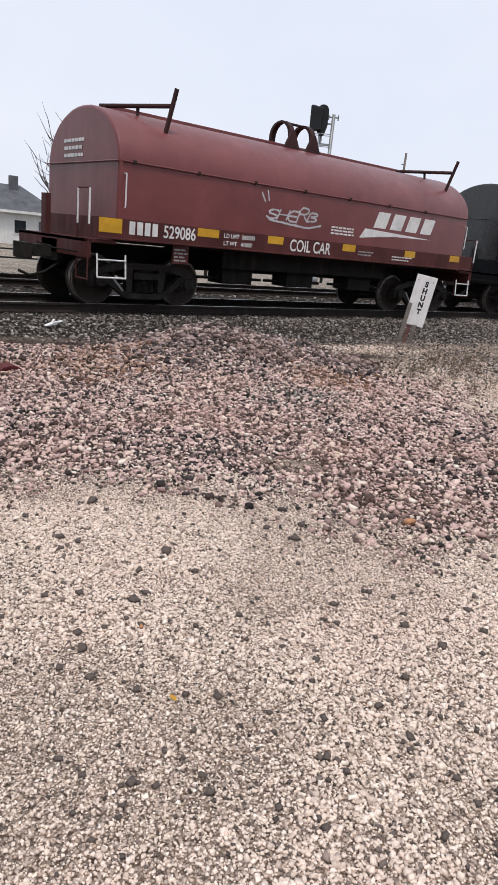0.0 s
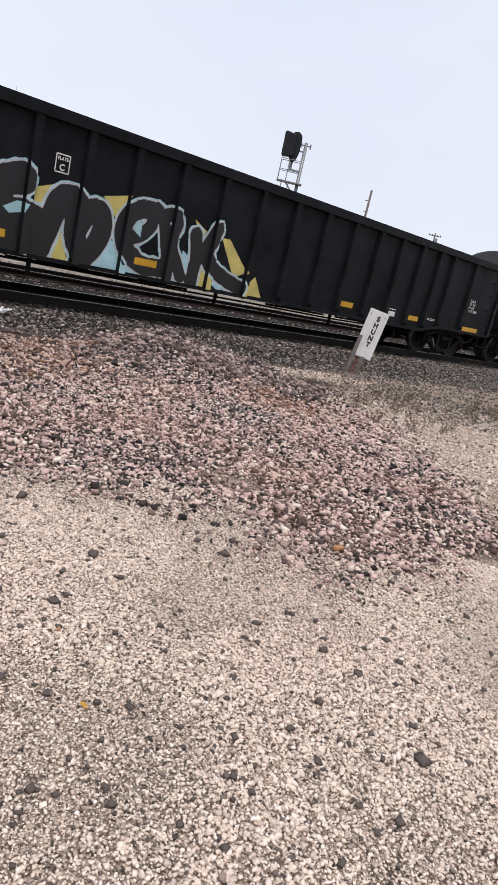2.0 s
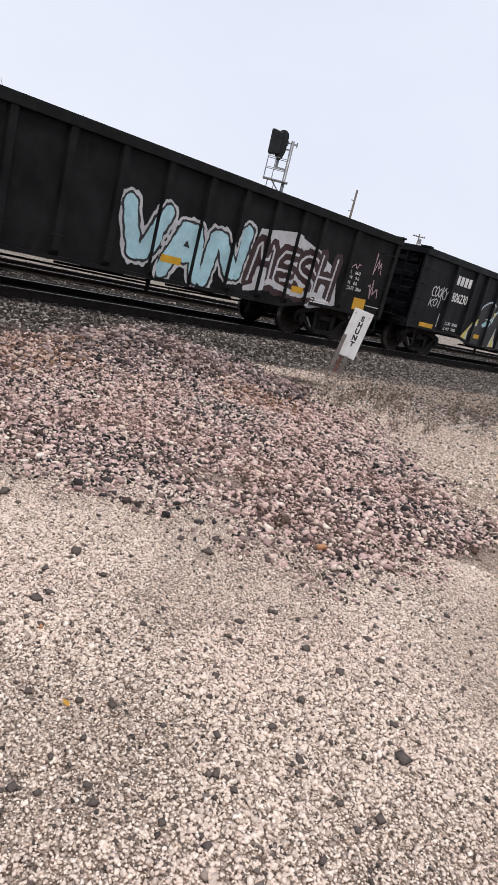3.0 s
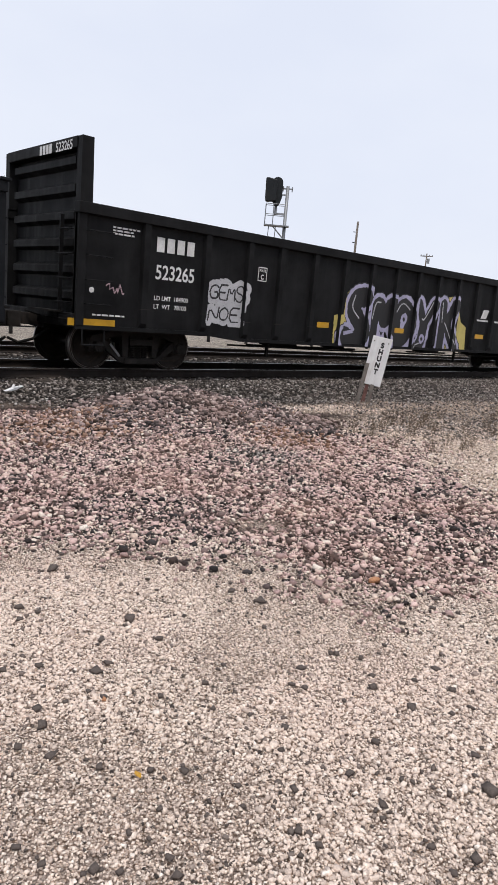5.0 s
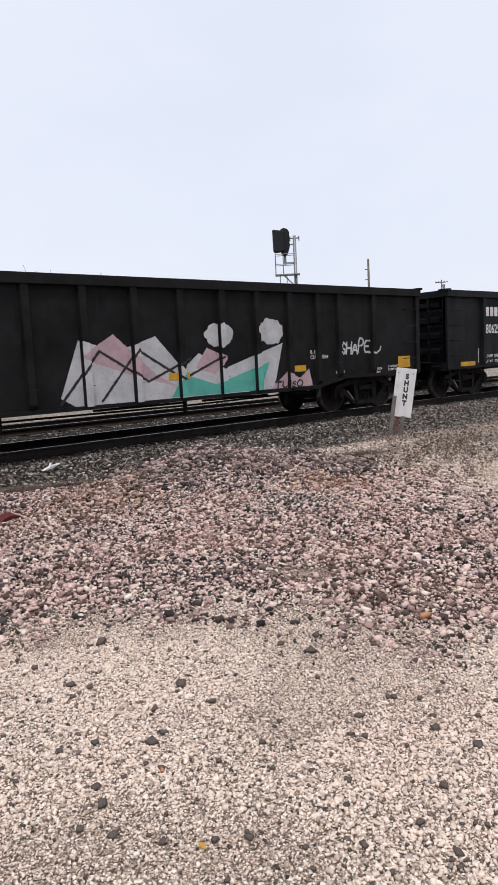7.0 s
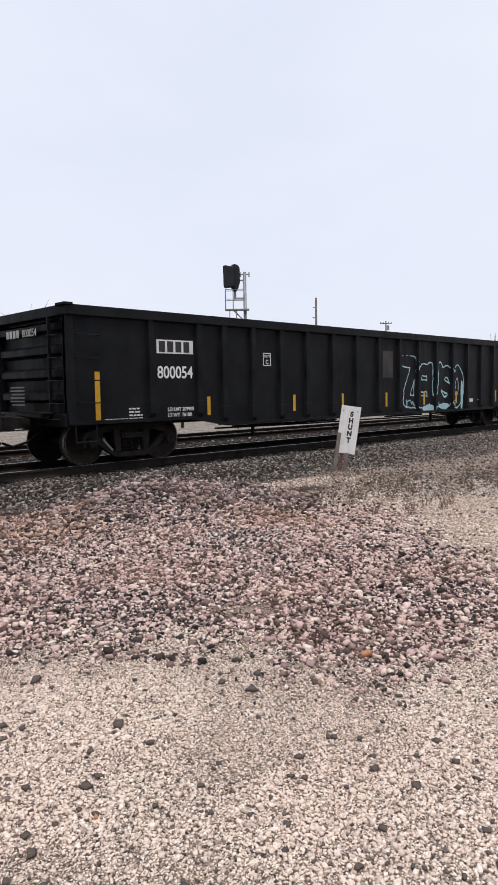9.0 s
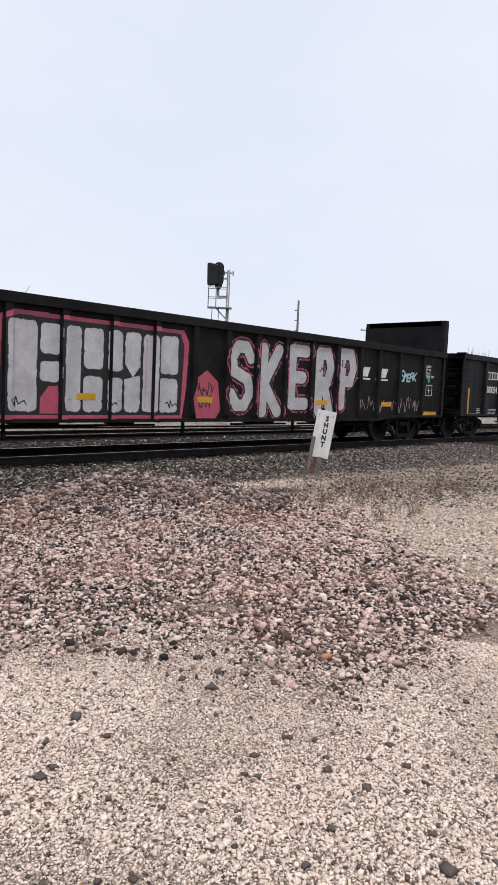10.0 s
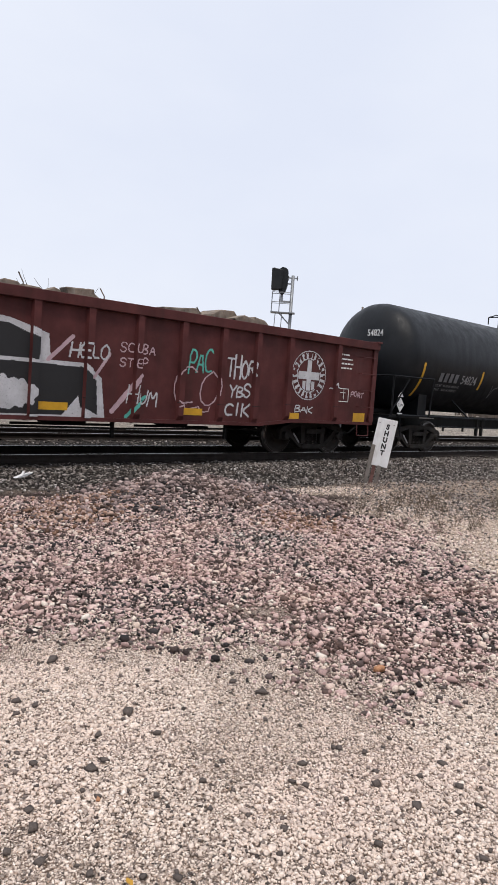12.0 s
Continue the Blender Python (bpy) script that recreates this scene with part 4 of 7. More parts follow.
def wheel_meshes():
    b = Build()
    for s in (-1, 1):
        prof = [(.06, .80), (.12, .80), (.13, .76), (.20, .735), (.34, .745), (.385, .775), (.40, .785), (.445, .785), (WR, .775), (WR + .004, .70), (WR + .028, .685), (WR + .028, .66), (.40, .655), (.37, .69), (.15, .69), (.10, .66), (.08, .5)]
        b.lathe_y([(r, s * y) for r, y in prof], 32)
    b.tube((0, -.98, 0), (0, .98, 0), .075, 12)
    tr = Build()
    for s in (-1, 1):
        tr.lathe_y([(.425, s * .787), (WR + .001, s * .778), (WR + .005, s * .70)], 32)
    caps = []
    for s in (-1, 1):
        cap = Build().tube((0, s * .96, 0), (0, s * 1.13, 0), .115, 14, .10)
        for k in range(3):
            a = k * 2.094
            cap.tube((.06 * math.cos(a), s * 1.12, .06 * math.sin(a)), (.06 * math.cos(a), s * 1.15, .06 * math.sin(a)), .018, 6)
        caps.append(cap.mesh("bearing_cap"))
    return b.mesh("wheelset"), tr.mesh("tread"), caps


WHEEL_ME, TREAD_ME, CAP_ME = wheel_meshes()
WB = .945


def truck_meshes():
    f = Build()
    for s in (-1, 1):
        a, b = sorted((s * .93, s * 1.06))
        f.prism([(-1.14, .56), (-1.08, .66), (-.55, .80), (.55, .80), (1.08, .66), (1.14, .56), (.95, .56), (.5, .68), (-.5, .68), (-.95, .56)], 1, a, b)
        for k in (-1, 1):
            f.prism([(k * 1.14, .60), (k * 1.14, .36), (k * 1.06, .36), (k * 1.06, .56)], 1, a, b)
            f.prism([(k * .80, .62), (k * .80, .38), (k * .86, .36), (k * .9, .58)], 1, a, b)
            f.prism([(k * .82, .44), (k * .42, .16), (k * .30, .16), (k * .30, .24), (k * .42, .26), (k * .74, .56), (k * .82, .58)], 1, a, b)
            f.prism([(k * .28, .70), (k * .28, .26), (k * .40, .26), (k * .44, .70)], 1, a + .01 * s, b + .012 * s)
        f.prism([(-.36, .14), (.36, .14), (.36, .245), (-.36, .245)], 1, a - .03, b + .03)
    f.box(-.2, .2, -1.0, 1.0, .50, .70).box(-.14, .14, -.45, .45, .68, .80)
    for s in (-1, 1):
        f.box(s * .62 - .06, s * .62 + .06, -.8, .8, .34, .46)
    sp = []
    for s in (-1, 1):
        for cx in (-.15, 0, .15):
            coil = [(cx + .062 * math.cos(k * .9), s * .99 + .062 * math.sin(k * .9), .255 + .0062 * k) for k in range(41)]
            sp.append(Build().path(coil, .013, 5).mesh("spring"))
    bo = Build()
    for s in (-1, 1):
        bo.box(-.27, .27, s * .99 - .12, s * .99 + .10, .51, .62)
    rod = Build().box(-.02, .02, -1.075, -1.062, -.16, .16)
    return f.mesh("side_frames"), sp, bo.mesh("bolster_end"), rod.mesh("stencil_plate")


FRAME_ME, SPRING_ME, BOLSTER_ME, ROD_ME = truck_meshes()


def running_gear(car, tc, gears=GRIME):
    for s in (-1, 1):
        t = part("truck", FRAME_ME, gears, car, "grimy cast steel truck side frames")
        t.location.x = s * tc
        for sm in SPRING_ME:
            part("spring", sm, gears, t)
        part("bolster", BOLSTER_ME, gears, t)
        r = part("brake_lever", ROD_ME, DIM, t)
        r.location, r.rotation_euler = (-.58, 0, .40), (0, -.75, 0)
        for k in (-1, 1):
            ax = part("wheelset", WHEEL_ME, WHEEL, car, "brown steel wheels on an axle", smooth=False)
            ax.location = (s * tc + k * WB, 0, WR)
            part("tread", TREAD_ME, TREAD, ax, "bright worn wheel rim")
            for cm in CAP_ME:
                part("bearing_cap", cm, gears, ax)
            AXLES.append((ax, s * tc + k * WB))


def couplers(car, hl, m=UNDER):
    for s in (-1, 1):
        b = Build().box(*sorted((s * (hl - .6), s * (hl + .45))), -.11, .11, .76, .98)
        b.prism([(s * (hl + .38), -.17), (s * (hl + .62), -.15), (s * (hl + .66), -.02), (s * (hl + .62), .17), (s * (hl + .38), .14)], 2, .72, 1.0)
        part("coupler", b, GRIME, car, "grimy knuckle coupler", bevel=.015)
        h = Build().path([(s * (hl - .1), -.3, .7), (s * (hl + .2), -.28, .5), (s * (hl + .45), -.2, .42), (s * (hl + .62), -.1, .5)], .028)
        part("air_hose", h, UNDER, car)
        part("uncoupling_lever", Build().path([(s * (hl + .06), -1.35, .95), (s * (hl + .1), -.4, .95), (s * (hl + .28), -.12, 1.02)], .014), m, car)


def marker(car, x, z, w_=.5, h_=.13, y=-1.505):
    part("reflector", Build().box(x - w_ / 2, x + w_ / 2, y - .004, y, z - h_ / 2, z + h_ / 2), YEL, car, "yellow reflective strip")


def bars(car, x0, x1, z, rows=3, h_=.035, y=-1.505, m=None, gap=.065, seed=1):
    """Small stencilling too worn to read."""
    g = random.Random(seed)
    b = Build()
    for r in range(rows):
        x = x0
        e = x1 - g.uniform(0, .3) * (x1 - x0)
        while x < e:
            l = min(g.uniform(.05, .14), e - x + .02)
            b.box(x, x + l, y - .003, y, z - r * gap, z - r * gap + h_)
            x += l + .025
    part("stencilling", b, m or WHT, car, "worn white stencilled lines")


def mark_blocks(car, x0, x1, z, h_, n=4, y=-1.505, slant=0.0, m=None, name="owner_mark"):
    """An owner's mark, as plain blocks of its letters' size."""
    wd = (x1 - x0) / n
    for k in range(n):
        xa, xb = x0 + wd * k + .03 * wd, x0 + wd * (k + .86)
        b = Build()
        b.prism([(xa, z), (xb - .10 * wd, z), (xb - .10 * wd + slant * h_, z + h_), (xa + slant * h_, z + h_)], 1, y - .003, y)
        part(name, b, m or WHT, car, "white painted block mark")


def rungs(car, x, z0, n, dz=.38, w_=.42, y=-1.62, m=UNDER, back=.1):
    for k in range(n):
        z = z0 + dz * k
        part("grab_iron", Build().path([(x - w_ / 2, y + back, z), (x - w_ / 2, y, z), (x + w_ / 2, y, z), (x + w_ / 2, y + back, z)], .012), m, car)


RIBS_A = [.52, 1.55, 2.57, 3.60, 4.55, 5.50, 6.40, 7.12, 8.37]
RIBS_B = [1.0, 2.05, 3.1, 4.2, 5.3, 6.25, 7.4, 8.85]
HL = 10.25


def gondola(name, x, label, m, top, ribs, centre_rib=False, bulkhead=0.0, low=.67, end=.85):
    car = empty(name)
    tagged(car, label, "freight car", CARS_GROUP)
    CARS.append((car, x))
    belly = [(-HL, end), (-7.3, end), (-6.3, low), (6.3, low), (7.3, end), (HL, end)]
    side = belly + [(HL, top - .17), (-HL, top - .17)]
    part("side_plate", Build().prism(side, 1, -1.50, -1.42), m, car, "steel side sheets", bevel=.006)
    part("far_side_plate", Build().prism(side, 1, 1.42, 1.58), m, car)
    b = Build().box(-HL + .2, HL - .2, -1.42, 1.42, 1.0, 1.12).box(-HL, HL, -.3, .3, .72, 1.0)
    part("underframe", b, UNDER, car, "black centre sill and floor")
    # top chord and side sill
    part("top_chord", Build().box(-HL - .02, HL + .02, -1.60, -1.40, top - .19, top), m, car, "square top rail", bevel=.012)
    part("far_top_chord", Build().box(-HL - .02, HL + .02, 1.40, 1.60, top - .19, top), m, car, bevel=.012)
    sill = Build()
    for (xa, za), (xb, zb) in zip(belly, belly[1:]):
        sill.prism([(xa, za - .004), (xb, zb - .004), (xb, zb + .07), (xa, za + .07)], 1, -1.545, -1.498)
    part("side_sill", sill, m, car)
    pos = sorted([-r for r in ribs] + ribs + ([0.0] if centre_rib else []))
    fl = lambda q: end if abs(q) > 7.3 else (low if abs(q) < 6.3 else low + (end - low) * (abs(q) - 6.3))
    cache = {}
    for q in pos:
        z0 = round(fl(q), 2)
        if z0 not in cache:
            cache[z0] = Build().add([(-.09, -1.50, z0 + .02), (.09, -1.50, z0 + .02), (.065, -1.585, z0 + .16), (-.065, -1.585, z0 + .16), (-.09, -1.50, top - .18), (.09, -1.50, top - .18), (.065, -1.585, top - .18), (-.065, -1.585, top - .18)],
                                    [(0, 1, 2, 3), (4, 7, 6, 5), (0, 3, 7, 4), (1, 5, 6, 2), (3, 2, 6, 7), (0, 4, 5, 1)]).mesh("side_post")
        part("side_post", cache[z0], m, car).location.x = q
        lap = part("lap_seam", Build().box(q - .12, q + .12, -1.59, -1.588, z0 + .42, z0 + .43), GRIME, car)
    # ends
    for s in (-1, 1):
        ex = s * (HL - .18)
        hgt = bulkhead or top
        e = part("end_wall", Build().box(*sorted((ex, ex - s * .06)), -1.42, 1.42, .95, hgt - .02), m, car, "ribbed steel end")
        for k in range(6 if bulkhead else 4):
            z = 1.25 + k * (.46 if bulkhead else .44)
            if z < hgt - .2:
                part("end_rib", Build().add([(ex, -1.30, z), (ex, 1.30, z), (ex, 1.30, z + .24), (ex, -1.30, z + .24), (ex + s * .13, -1.26, z + .06), (ex + s * .13, 1.26, z + .06), (ex + s * .13, 1.26, z + .18), (ex + s * .13, -1.26, z + .18)],
                                            [(0, 1, 5, 4), (1, 2, 6, 5), (2, 3, 7, 6), (3, 0, 4, 7), (4, 5, 6, 7), (0, 3, 2, 1)]), m, e)
        part("end_chord", Build().box(*sorted((s * (HL - .24), s * (HL + .02))), -1.42, 1.42, hgt - .19, hgt), m, car, bevel=.012)
        part("corner_post", Build().box(*sorted((s * (HL - .16), s * HL)), -1.56, -1.40, .86, top - .17), m, car, bevel=.008)
        if not bulkhead:
            part("corner_cap", Build().box(*sorted((s * (HL - .12), s * (HL + .06))), -1.63, -1.3, top - .02, top + .03), m, car, bevel=.01)
        part("end_sill", Build().box(*sorted((s * (HL - .2), s * (HL + .04))), -1.5, 1.5, .82, 1.06), m, car, bevel=.01)
        part("crossover_step", Build().box(*sorted((s * HL, s * (HL + .28))), -1.1, -.2, 1.06, 1.09), UNDER, car)
        if bulkhead:
            for yy in (-1, 1):
                part("bulkhead_post", Build().prism([(s * (HL - .24), top - .05), (s * HL, top - .05), (s * HL, bulkhead), (s * (HL - .22), bulkhead)], 1, *sorted((yy * 1.58, yy * 1.40))), m, car, bevel=.008)
        # ladders on the side and round the corner
        rungs(car, s * (HL - .42), 1.25, 4, .42, .5, m=m)
        for k in range(4):
            z = 1.25 + .42 * k
            part("end_rung", Build().path([(s * (HL + .0), -1.38, z), (s * (HL + .09), -1.38, z), (s * (HL + .09), -.95, z), (s * (HL - .1), -.95, z)], .013), m, car)
        part("ladder_stile", Build().box(*sorted((s * (HL - .02), s * (HL + .05))), -.97, -.93, .95, top - .2), m, car)
        part("sill_step", Build().path([(s * (HL - .15), -1.52, .86), (s * (HL - .15), -1.55, .52), (s * (HL - .6), -1.55, .52), (s * (HL - .6), -1.52, .86)], .016), m, car)
    for q, l in ((-4.8, .9), (-2.6, .5), (1.6, .8), (4.2, .6)):
        part("brake_gear", Build().box(q, q + l, -.9, -.5, .60, .72).tube((q - .6, -.7, .58), (q + l + .7, -.7, .58), .025), UNDER, car)
    part("brake_pipe", Build().path([(-6.4, -1.2, .60), (-3, -1.2, .57), (-.5, -1.2, .57), (3, -1.2, .55), (6.4, -1.2, .60)], .022), UNDER, car)
    for q in (-5.2, -1.0, 2.8, 5.6):
        part("pipe_hanger", Build().box(q - .03, q + .03, -1.23, -1.17, .36, .75), UNDER, car)
    couplers(car, HL)
    running_gear(car, 8.55)
    depth = lambda q: -1.588 if any(abs(q - p) < .065 for p in pos) else -1.502
    edges = [p + d for p in pos for d in (-.0655, .0655)]
    return car, depth, edges


def load(car, x0, x1, z, n, seed, m=SCRAP):
    g = random.Random(seed)
    for k in range(n):
        b = Build()
        c = Vector((g.uniform(x0, x1), g.uniform(-1.1, .8), z - .22))
        s = g.uniform(.15, .5)
        pts = [(c.x + s * math.cos(a) * g.uniform(.6, 1.3), c.z + s * .6 * (math.sin(a) + .6) * g.uniform(.5, 1.0)) for a in [i * .9 for i in range(7)]]
        b.prism(pts, 1, c.y - s * .5, c.y + s * .5)
        part("scrap_piece", b, m, car, "piece of scrap above the top rail", bevel=.02)


def plate_c(car, x, z, s=.13):
    y = -1.505
    b = Build()
    for a0, a1, b0, b1 in ((-s, s, s - .018, s), (-s, s, -s, -s + .018), (-s, -s + .018, -s, s), (s - .018, s, -s, s)):
        b.box(x + a0, x + a1, y - .003, y, z + b0 * 1.15, z + b1 * 1.15)
    part("stencil_frame", b, WHT, car, "small white stencilled square")
    text(car, "PLATE", x, y - .002, z + .05, .055, WHT, .9, .002, 'CENTER')
    text(car, "C", x, y - .002, z - .105, .10, WHT, 1, .004, 'CENTER')


def number_board(car, number, lmt, wt, x=-8.2, z=2.35, w_=.95, drop=1.22):
    mark_blocks(car, x, x + w_, z, .27)
    text(car, number, x, -1.508, z - .50, .27, WHT, w_ / 1.13, .006)
    text(car, "LD LMT  " + lmt, x, -1.508, z - drop, .085, WHT, 1, .002)
    text(car, "LT  WT   " + wt, x, -1.508, z - drop - .16, .085, WHT, 1, .002)


def end_board(car, number, z):
    """Number on the car's rear end."""
    me = text_mesh(number, .15, .95, .003)
    me.transform(Matrix.Rotation(radians(-90), 4, 'Z'))
    ob = part("lettering", me, WHT, car)
    ob.location = (-HL - .03, .1, z)
    b = Build()
    for k in range(4):
        b.box(-HL - .03, -HL - .024, .70 - k * .15, .80 - k * .15, z, z + .15)
    part("owner_mark", b, WHT, car)
    st = Build()
    g = random.Random(4)
    for k in range(6):
        st.box(-HL - .03, -HL - .026, .1, .75 - g.uniform(0, .2), z - 1.0 - k * .07, z - .97 - k * .07)
    part("stencilling", st, DIM, car)


# red coil car, then the black ones
def hood_mesh(hl, hw, z0, z1, zt, r_end):
    """Vertical sides to z1, then an arch to zt; the ends are rounded over."""
    prof = [(-hw, z0), (-hw, z1)] + [(-hw * math.cos(a), z1 + (zt - z1) * math.sin(a)) for a in [k * math.pi / 20 for k in range(1, 20)]] + [(hw, z1), (hw, z0)]
    n = len(prof)
    cz = z0
    rings = []
    for xx, sc in [(-hl, 1 - r_end / hw), (-hl + r_end * .12, 1 - r_end * .55 / hw), (-hl + r_end * .4, 1 - r_end * .18 / hw), (-hl + r_end, 1), (hl - r_end, 1), (hl - r_end * .4, 1 - r_end * .18 / hw), (hl - r_end * .12, 1 - r_end * .55 / hw), (hl, 1 - r_end / hw)]:
        rings.append([(xx, y * sc, cz + (z - cz) * (1 - (1 - sc) * .6)) for y, z in prof])
    b = Build()
    v = [p for r in rings for p in r]
    f = [(i * n + k, i * n + k + 1, (i + 1) * n + k + 1, (i + 1) * n + k) for i in range(len(rings) - 1) for k in range(n - 1)]
    f += [tuple(range(n)), tuple(range(len(v) - 1, len(v) - n - 1, -1))]
    return b.add(v, f)


def coil_car(name, x, label, m_hood, m_sill, hl, z1, zt, tc, trim, guides, braced=False):
    car = empty(name)
    tagged(car, label, "freight car", CARS_GROUP)
    CARS.append((car, x))
    fl = hl + .6
    hd = part("hood", hood_mesh(hl, 1.50, 1.5, z1, zt, .06), m_hood, car, "rounded sheet steel hood", smooth=True)
    hd.data.polygons.foreach_set("use_smooth", [len(p.vertices) == 4 for p in hd.data.polygons])
    ea = hd.modifiers.new("edge", 'EDGE_SPLIT'); ea.split_angle = radians(35)
    sb = Build().path([(-hl + .05, -1.52, z1), (hl - .05, -1.52, z1)], .016).path([(-hl - .02, -1.5, z1), (-hl - .02, 1.5, z1)], .016)
    part("seam_bar", sb, m_hood, hd)
    for k in range(int(hl * 2 / 1.35)):
        q = -hl + .25 + k * 1.35
        part("seam_clip", Build().box(q, q + .05, -1.545, -1.50, z1 - .03, z1 + .03), GRIME, hd)
    part("top_rail", Build().box(guides[0] - .6, guides[1] - .6, -.06, .06, zt - .02, zt + .08), m_hood, hd, bevel=.008)
    part("side_sill", Build().box(-fl + .2, fl - .2, -1.56, -1.40, 1.22, 1.56).box(-fl + .2, fl - .2, -1.585, -1.40, 1.20, 1.235), m_sill, car, bevel=.008)
    part("far_sill", Build().box(-fl + .9, fl - .9, 1.40, 1.56, 1.22, 1.56), m_sill, car)
    part("underframe", Build().box(-fl, fl, -.35, .35, .72, 1.1).box(-hl, hl, -1.4, 1.4, 1.15, 1.5).box(-hl + 2.6, hl - 2.6, -1.15, 1.15, .82, 1.2), UNDER, car)
    for s in (-1, 1):
        part("end_platform", Build().box(*sorted((s * hl, s * fl)), -1.5, 1.5, 1.12, 1.18).box(*sorted((s * (fl - .12), s * fl)), -1.5, 1.5, .86, 1.18), m_sill, car, bevel=.008)
        part("end_plate", Build().box(*sorted((s * (hl - .02), s * (hl + .012))), -1.395, 1.395, 1.18, 1.56), m_sill, car)
        rl = Build()
        for yy in (-1.5, -1.05):
            rl.tube((s * (fl - .06), yy, .5), (s * (fl - .06), yy, 2.0), .016)
        rl.tube((s * (fl - .06), -1.5, 2.0), (s * (fl - .06), -1.05, 2.0), .014).tube((s * (fl - .06), -1.5, .5), (s * (fl - .06), -1.05, .5), .014).tube((s * (fl - .06), -1.5, .85), (s * (fl - .06), -1.05, .85), .014)
        part("ladder", rl, m_sill, car, "thin end ladder")
        if m_hood is RED:
            for yy in (-1.5, -1.05):
                part("grab_iron", Build().tube((s * (fl - .06), yy - .02, 1.42), (s * (fl - .06), yy - .02, 2.0), .018), WHT, car, "white grab iron")
        part("side_ladder", Build().path([(s * (fl - .2), -1.56, .95), (s * (fl - .2), -1.6, .55), (s * (fl - .75), -1.6, .55), (s * (fl - .75), -1.56, .95)], .017).path([(s * (fl - .2), -1.6, .85), (s * (fl - .75), -1.6, .85)], .015), WHT if m_hood is RED else m_sill, car)
        part("grab_iron", Build().path([(s * (hl - .1), -1.56, 1.75), (s * (hl - .1), -1.58, 1.75), (s * (hl - .1), -1.58, 2.3), (s * (hl - .1), -1.5, 2.3)], .014), WHT if m_hood is RED else m_sill, hd)
        part("brake_stand", Build().box(*sorted((s * (fl - .15), s * (fl - .05))), .3, .5, 1.18, 1.9), m_sill, car)
    for gx in guides:
        if braced:
            gd = Build().tube((gx - .12, -1.02, zt - .52), (gx + .12, -.52, zt + .48), .045).tube((gx - .12, 1.02, zt - .40), (gx + .02, .72, zt + .22), .04)
            gd.tube((gx - 1.15, -.05, zt + .02), (gx + .06, -.56, zt + .26), .04).tube((gx - .5, -.62, zt - .12), (gx - .3, -.42, zt + .18), .03)
            gd.tube((gx - .5, -.80, zt - .22), (gx + .1, -.50, zt + .44), .04).tube((gx - .3, -.35, zt + .24), (gx + .35, -.52, zt + .26), .05)
        else:
            gd = Build().tube((gx, -1.10, zt - .52), (gx + .08, -1.34, zt + .36), .042).tube((gx, .98, zt - .40), (gx + .08, 1.20, zt + .22), .042)
            gd.tube((gx - .75, -.05, zt + .03), (gx + .04, -1.22, zt + .08), .04).tube((gx - .30, -.66, zt - .12), (gx - .28, -.62, zt + .05), .032)
        part("stacking_guide", gd, trim, hd, "leaning steel guide bars")
    # lifting bracket amidships
    lug = Build()
    for ax in (-.32, .32):
        arc = [(-.36 * math.cos(k * math.pi / 12), zt + .26 + .30 * math.sin(k * math.pi / 12)) for k in range(13)]
        arc = [(-.38, zt - .05)] + arc + [(.38, zt - .05)]
        for (ya, za), (yb, zb) in zip(arc, arc[1:]):
            lug.prism([(ya, za), (yb, zb), (yb * .80, zb - .05), (ya * .80, za - .05)], 0, ax - .07, ax + .07)
        if not braced:
            lug.prism([(ax - .26, zt - .08), (ax + .26, zt - .08), (ax + .04, zt + .34), (ax - .04, zt + .34)], 1, -.40, -.35)
    lug.tube((-.32, 0, zt + .53), (.32, 0, zt + .53), .03)
    part("lifting_bracket", lug, trim, hd, "arched steel lifting bracket", bevel=.008)
    for q in (-2.4, -.6, 1.4):
        part("brake_gear", Build().box(q, q + .8, -1.0, -.5, .5, .85).tube((q - .5, -.8, .6), (q + 1.2, -.8, .6), .03), UNDER, car)
    couplers(car, fl)
    running_gear(car, tc)
    depth = lambda q: -1.503
    return car, depth, []


# -- black coil car at the head
car, dp, ed = coil_car("coil_car", 25.65, "black covered coil car with rounded hood, running ahead", GREY_H, BLACK, 6.6, 2.73, 3.76, 5.5, BLACK, (-2.8, 4.25), True)
text(car, "00", -6.0, -1.59, 1.30, .22, WHT, 1, .004)
part("sill_stripe", Build().box(-6.3, 6.3, -1.592, -1.586, 1.245, 1.275), DIM, car)

# -- red coil car
car, dp, ed = coil_car("coil_car", 11.02, "oxide red covered coil car with white lettering", RED, RED_B, 5.12, 2.50, 3.48, 4.25, MAROON, (-4.05, 4.4))
for q, ww in ((-3.22, .5), (-1.52, .42), (.68, .42), (2.86, .4), (4.72, .42)):
    marker(car, q, 1.47, ww, .15, -1.562)
marker(car, -5.28, 1.43, .44, .24, -1.562)
mark_blocks(car, -4.92, -4.30, 1.31, .22, 4, -1.562)
text(car, "529086", -4.22, -1.565, 1.31, .22, WHT, .78, .005)
text(car, "LD LMT  245000", -2.85, -1.565, 1.42, .08, WHT, 1, .002)
text(car, "LT WT   41000", -2.85, -1.565, 1.28, .08, WHT, 1, .002)
text(car, "COIL CAR", -1.12, -1.565, 1.29, .24, WHT, .80, .005)
mark_blocks(car, 1.45, 3.75, 1.98, .36, 4, -1.502, .35)
part("swoosh", Build().prism([(1.02, 1.72), (1.2, 1.94), (3.7, 1.86), (2.2, 1.83)], 1, -1.506, -1.503), WHT, car, "white painted wedge under the mark")
bars(car, .1, .85, 1.86, 3, .035, -1.503, seed=3)
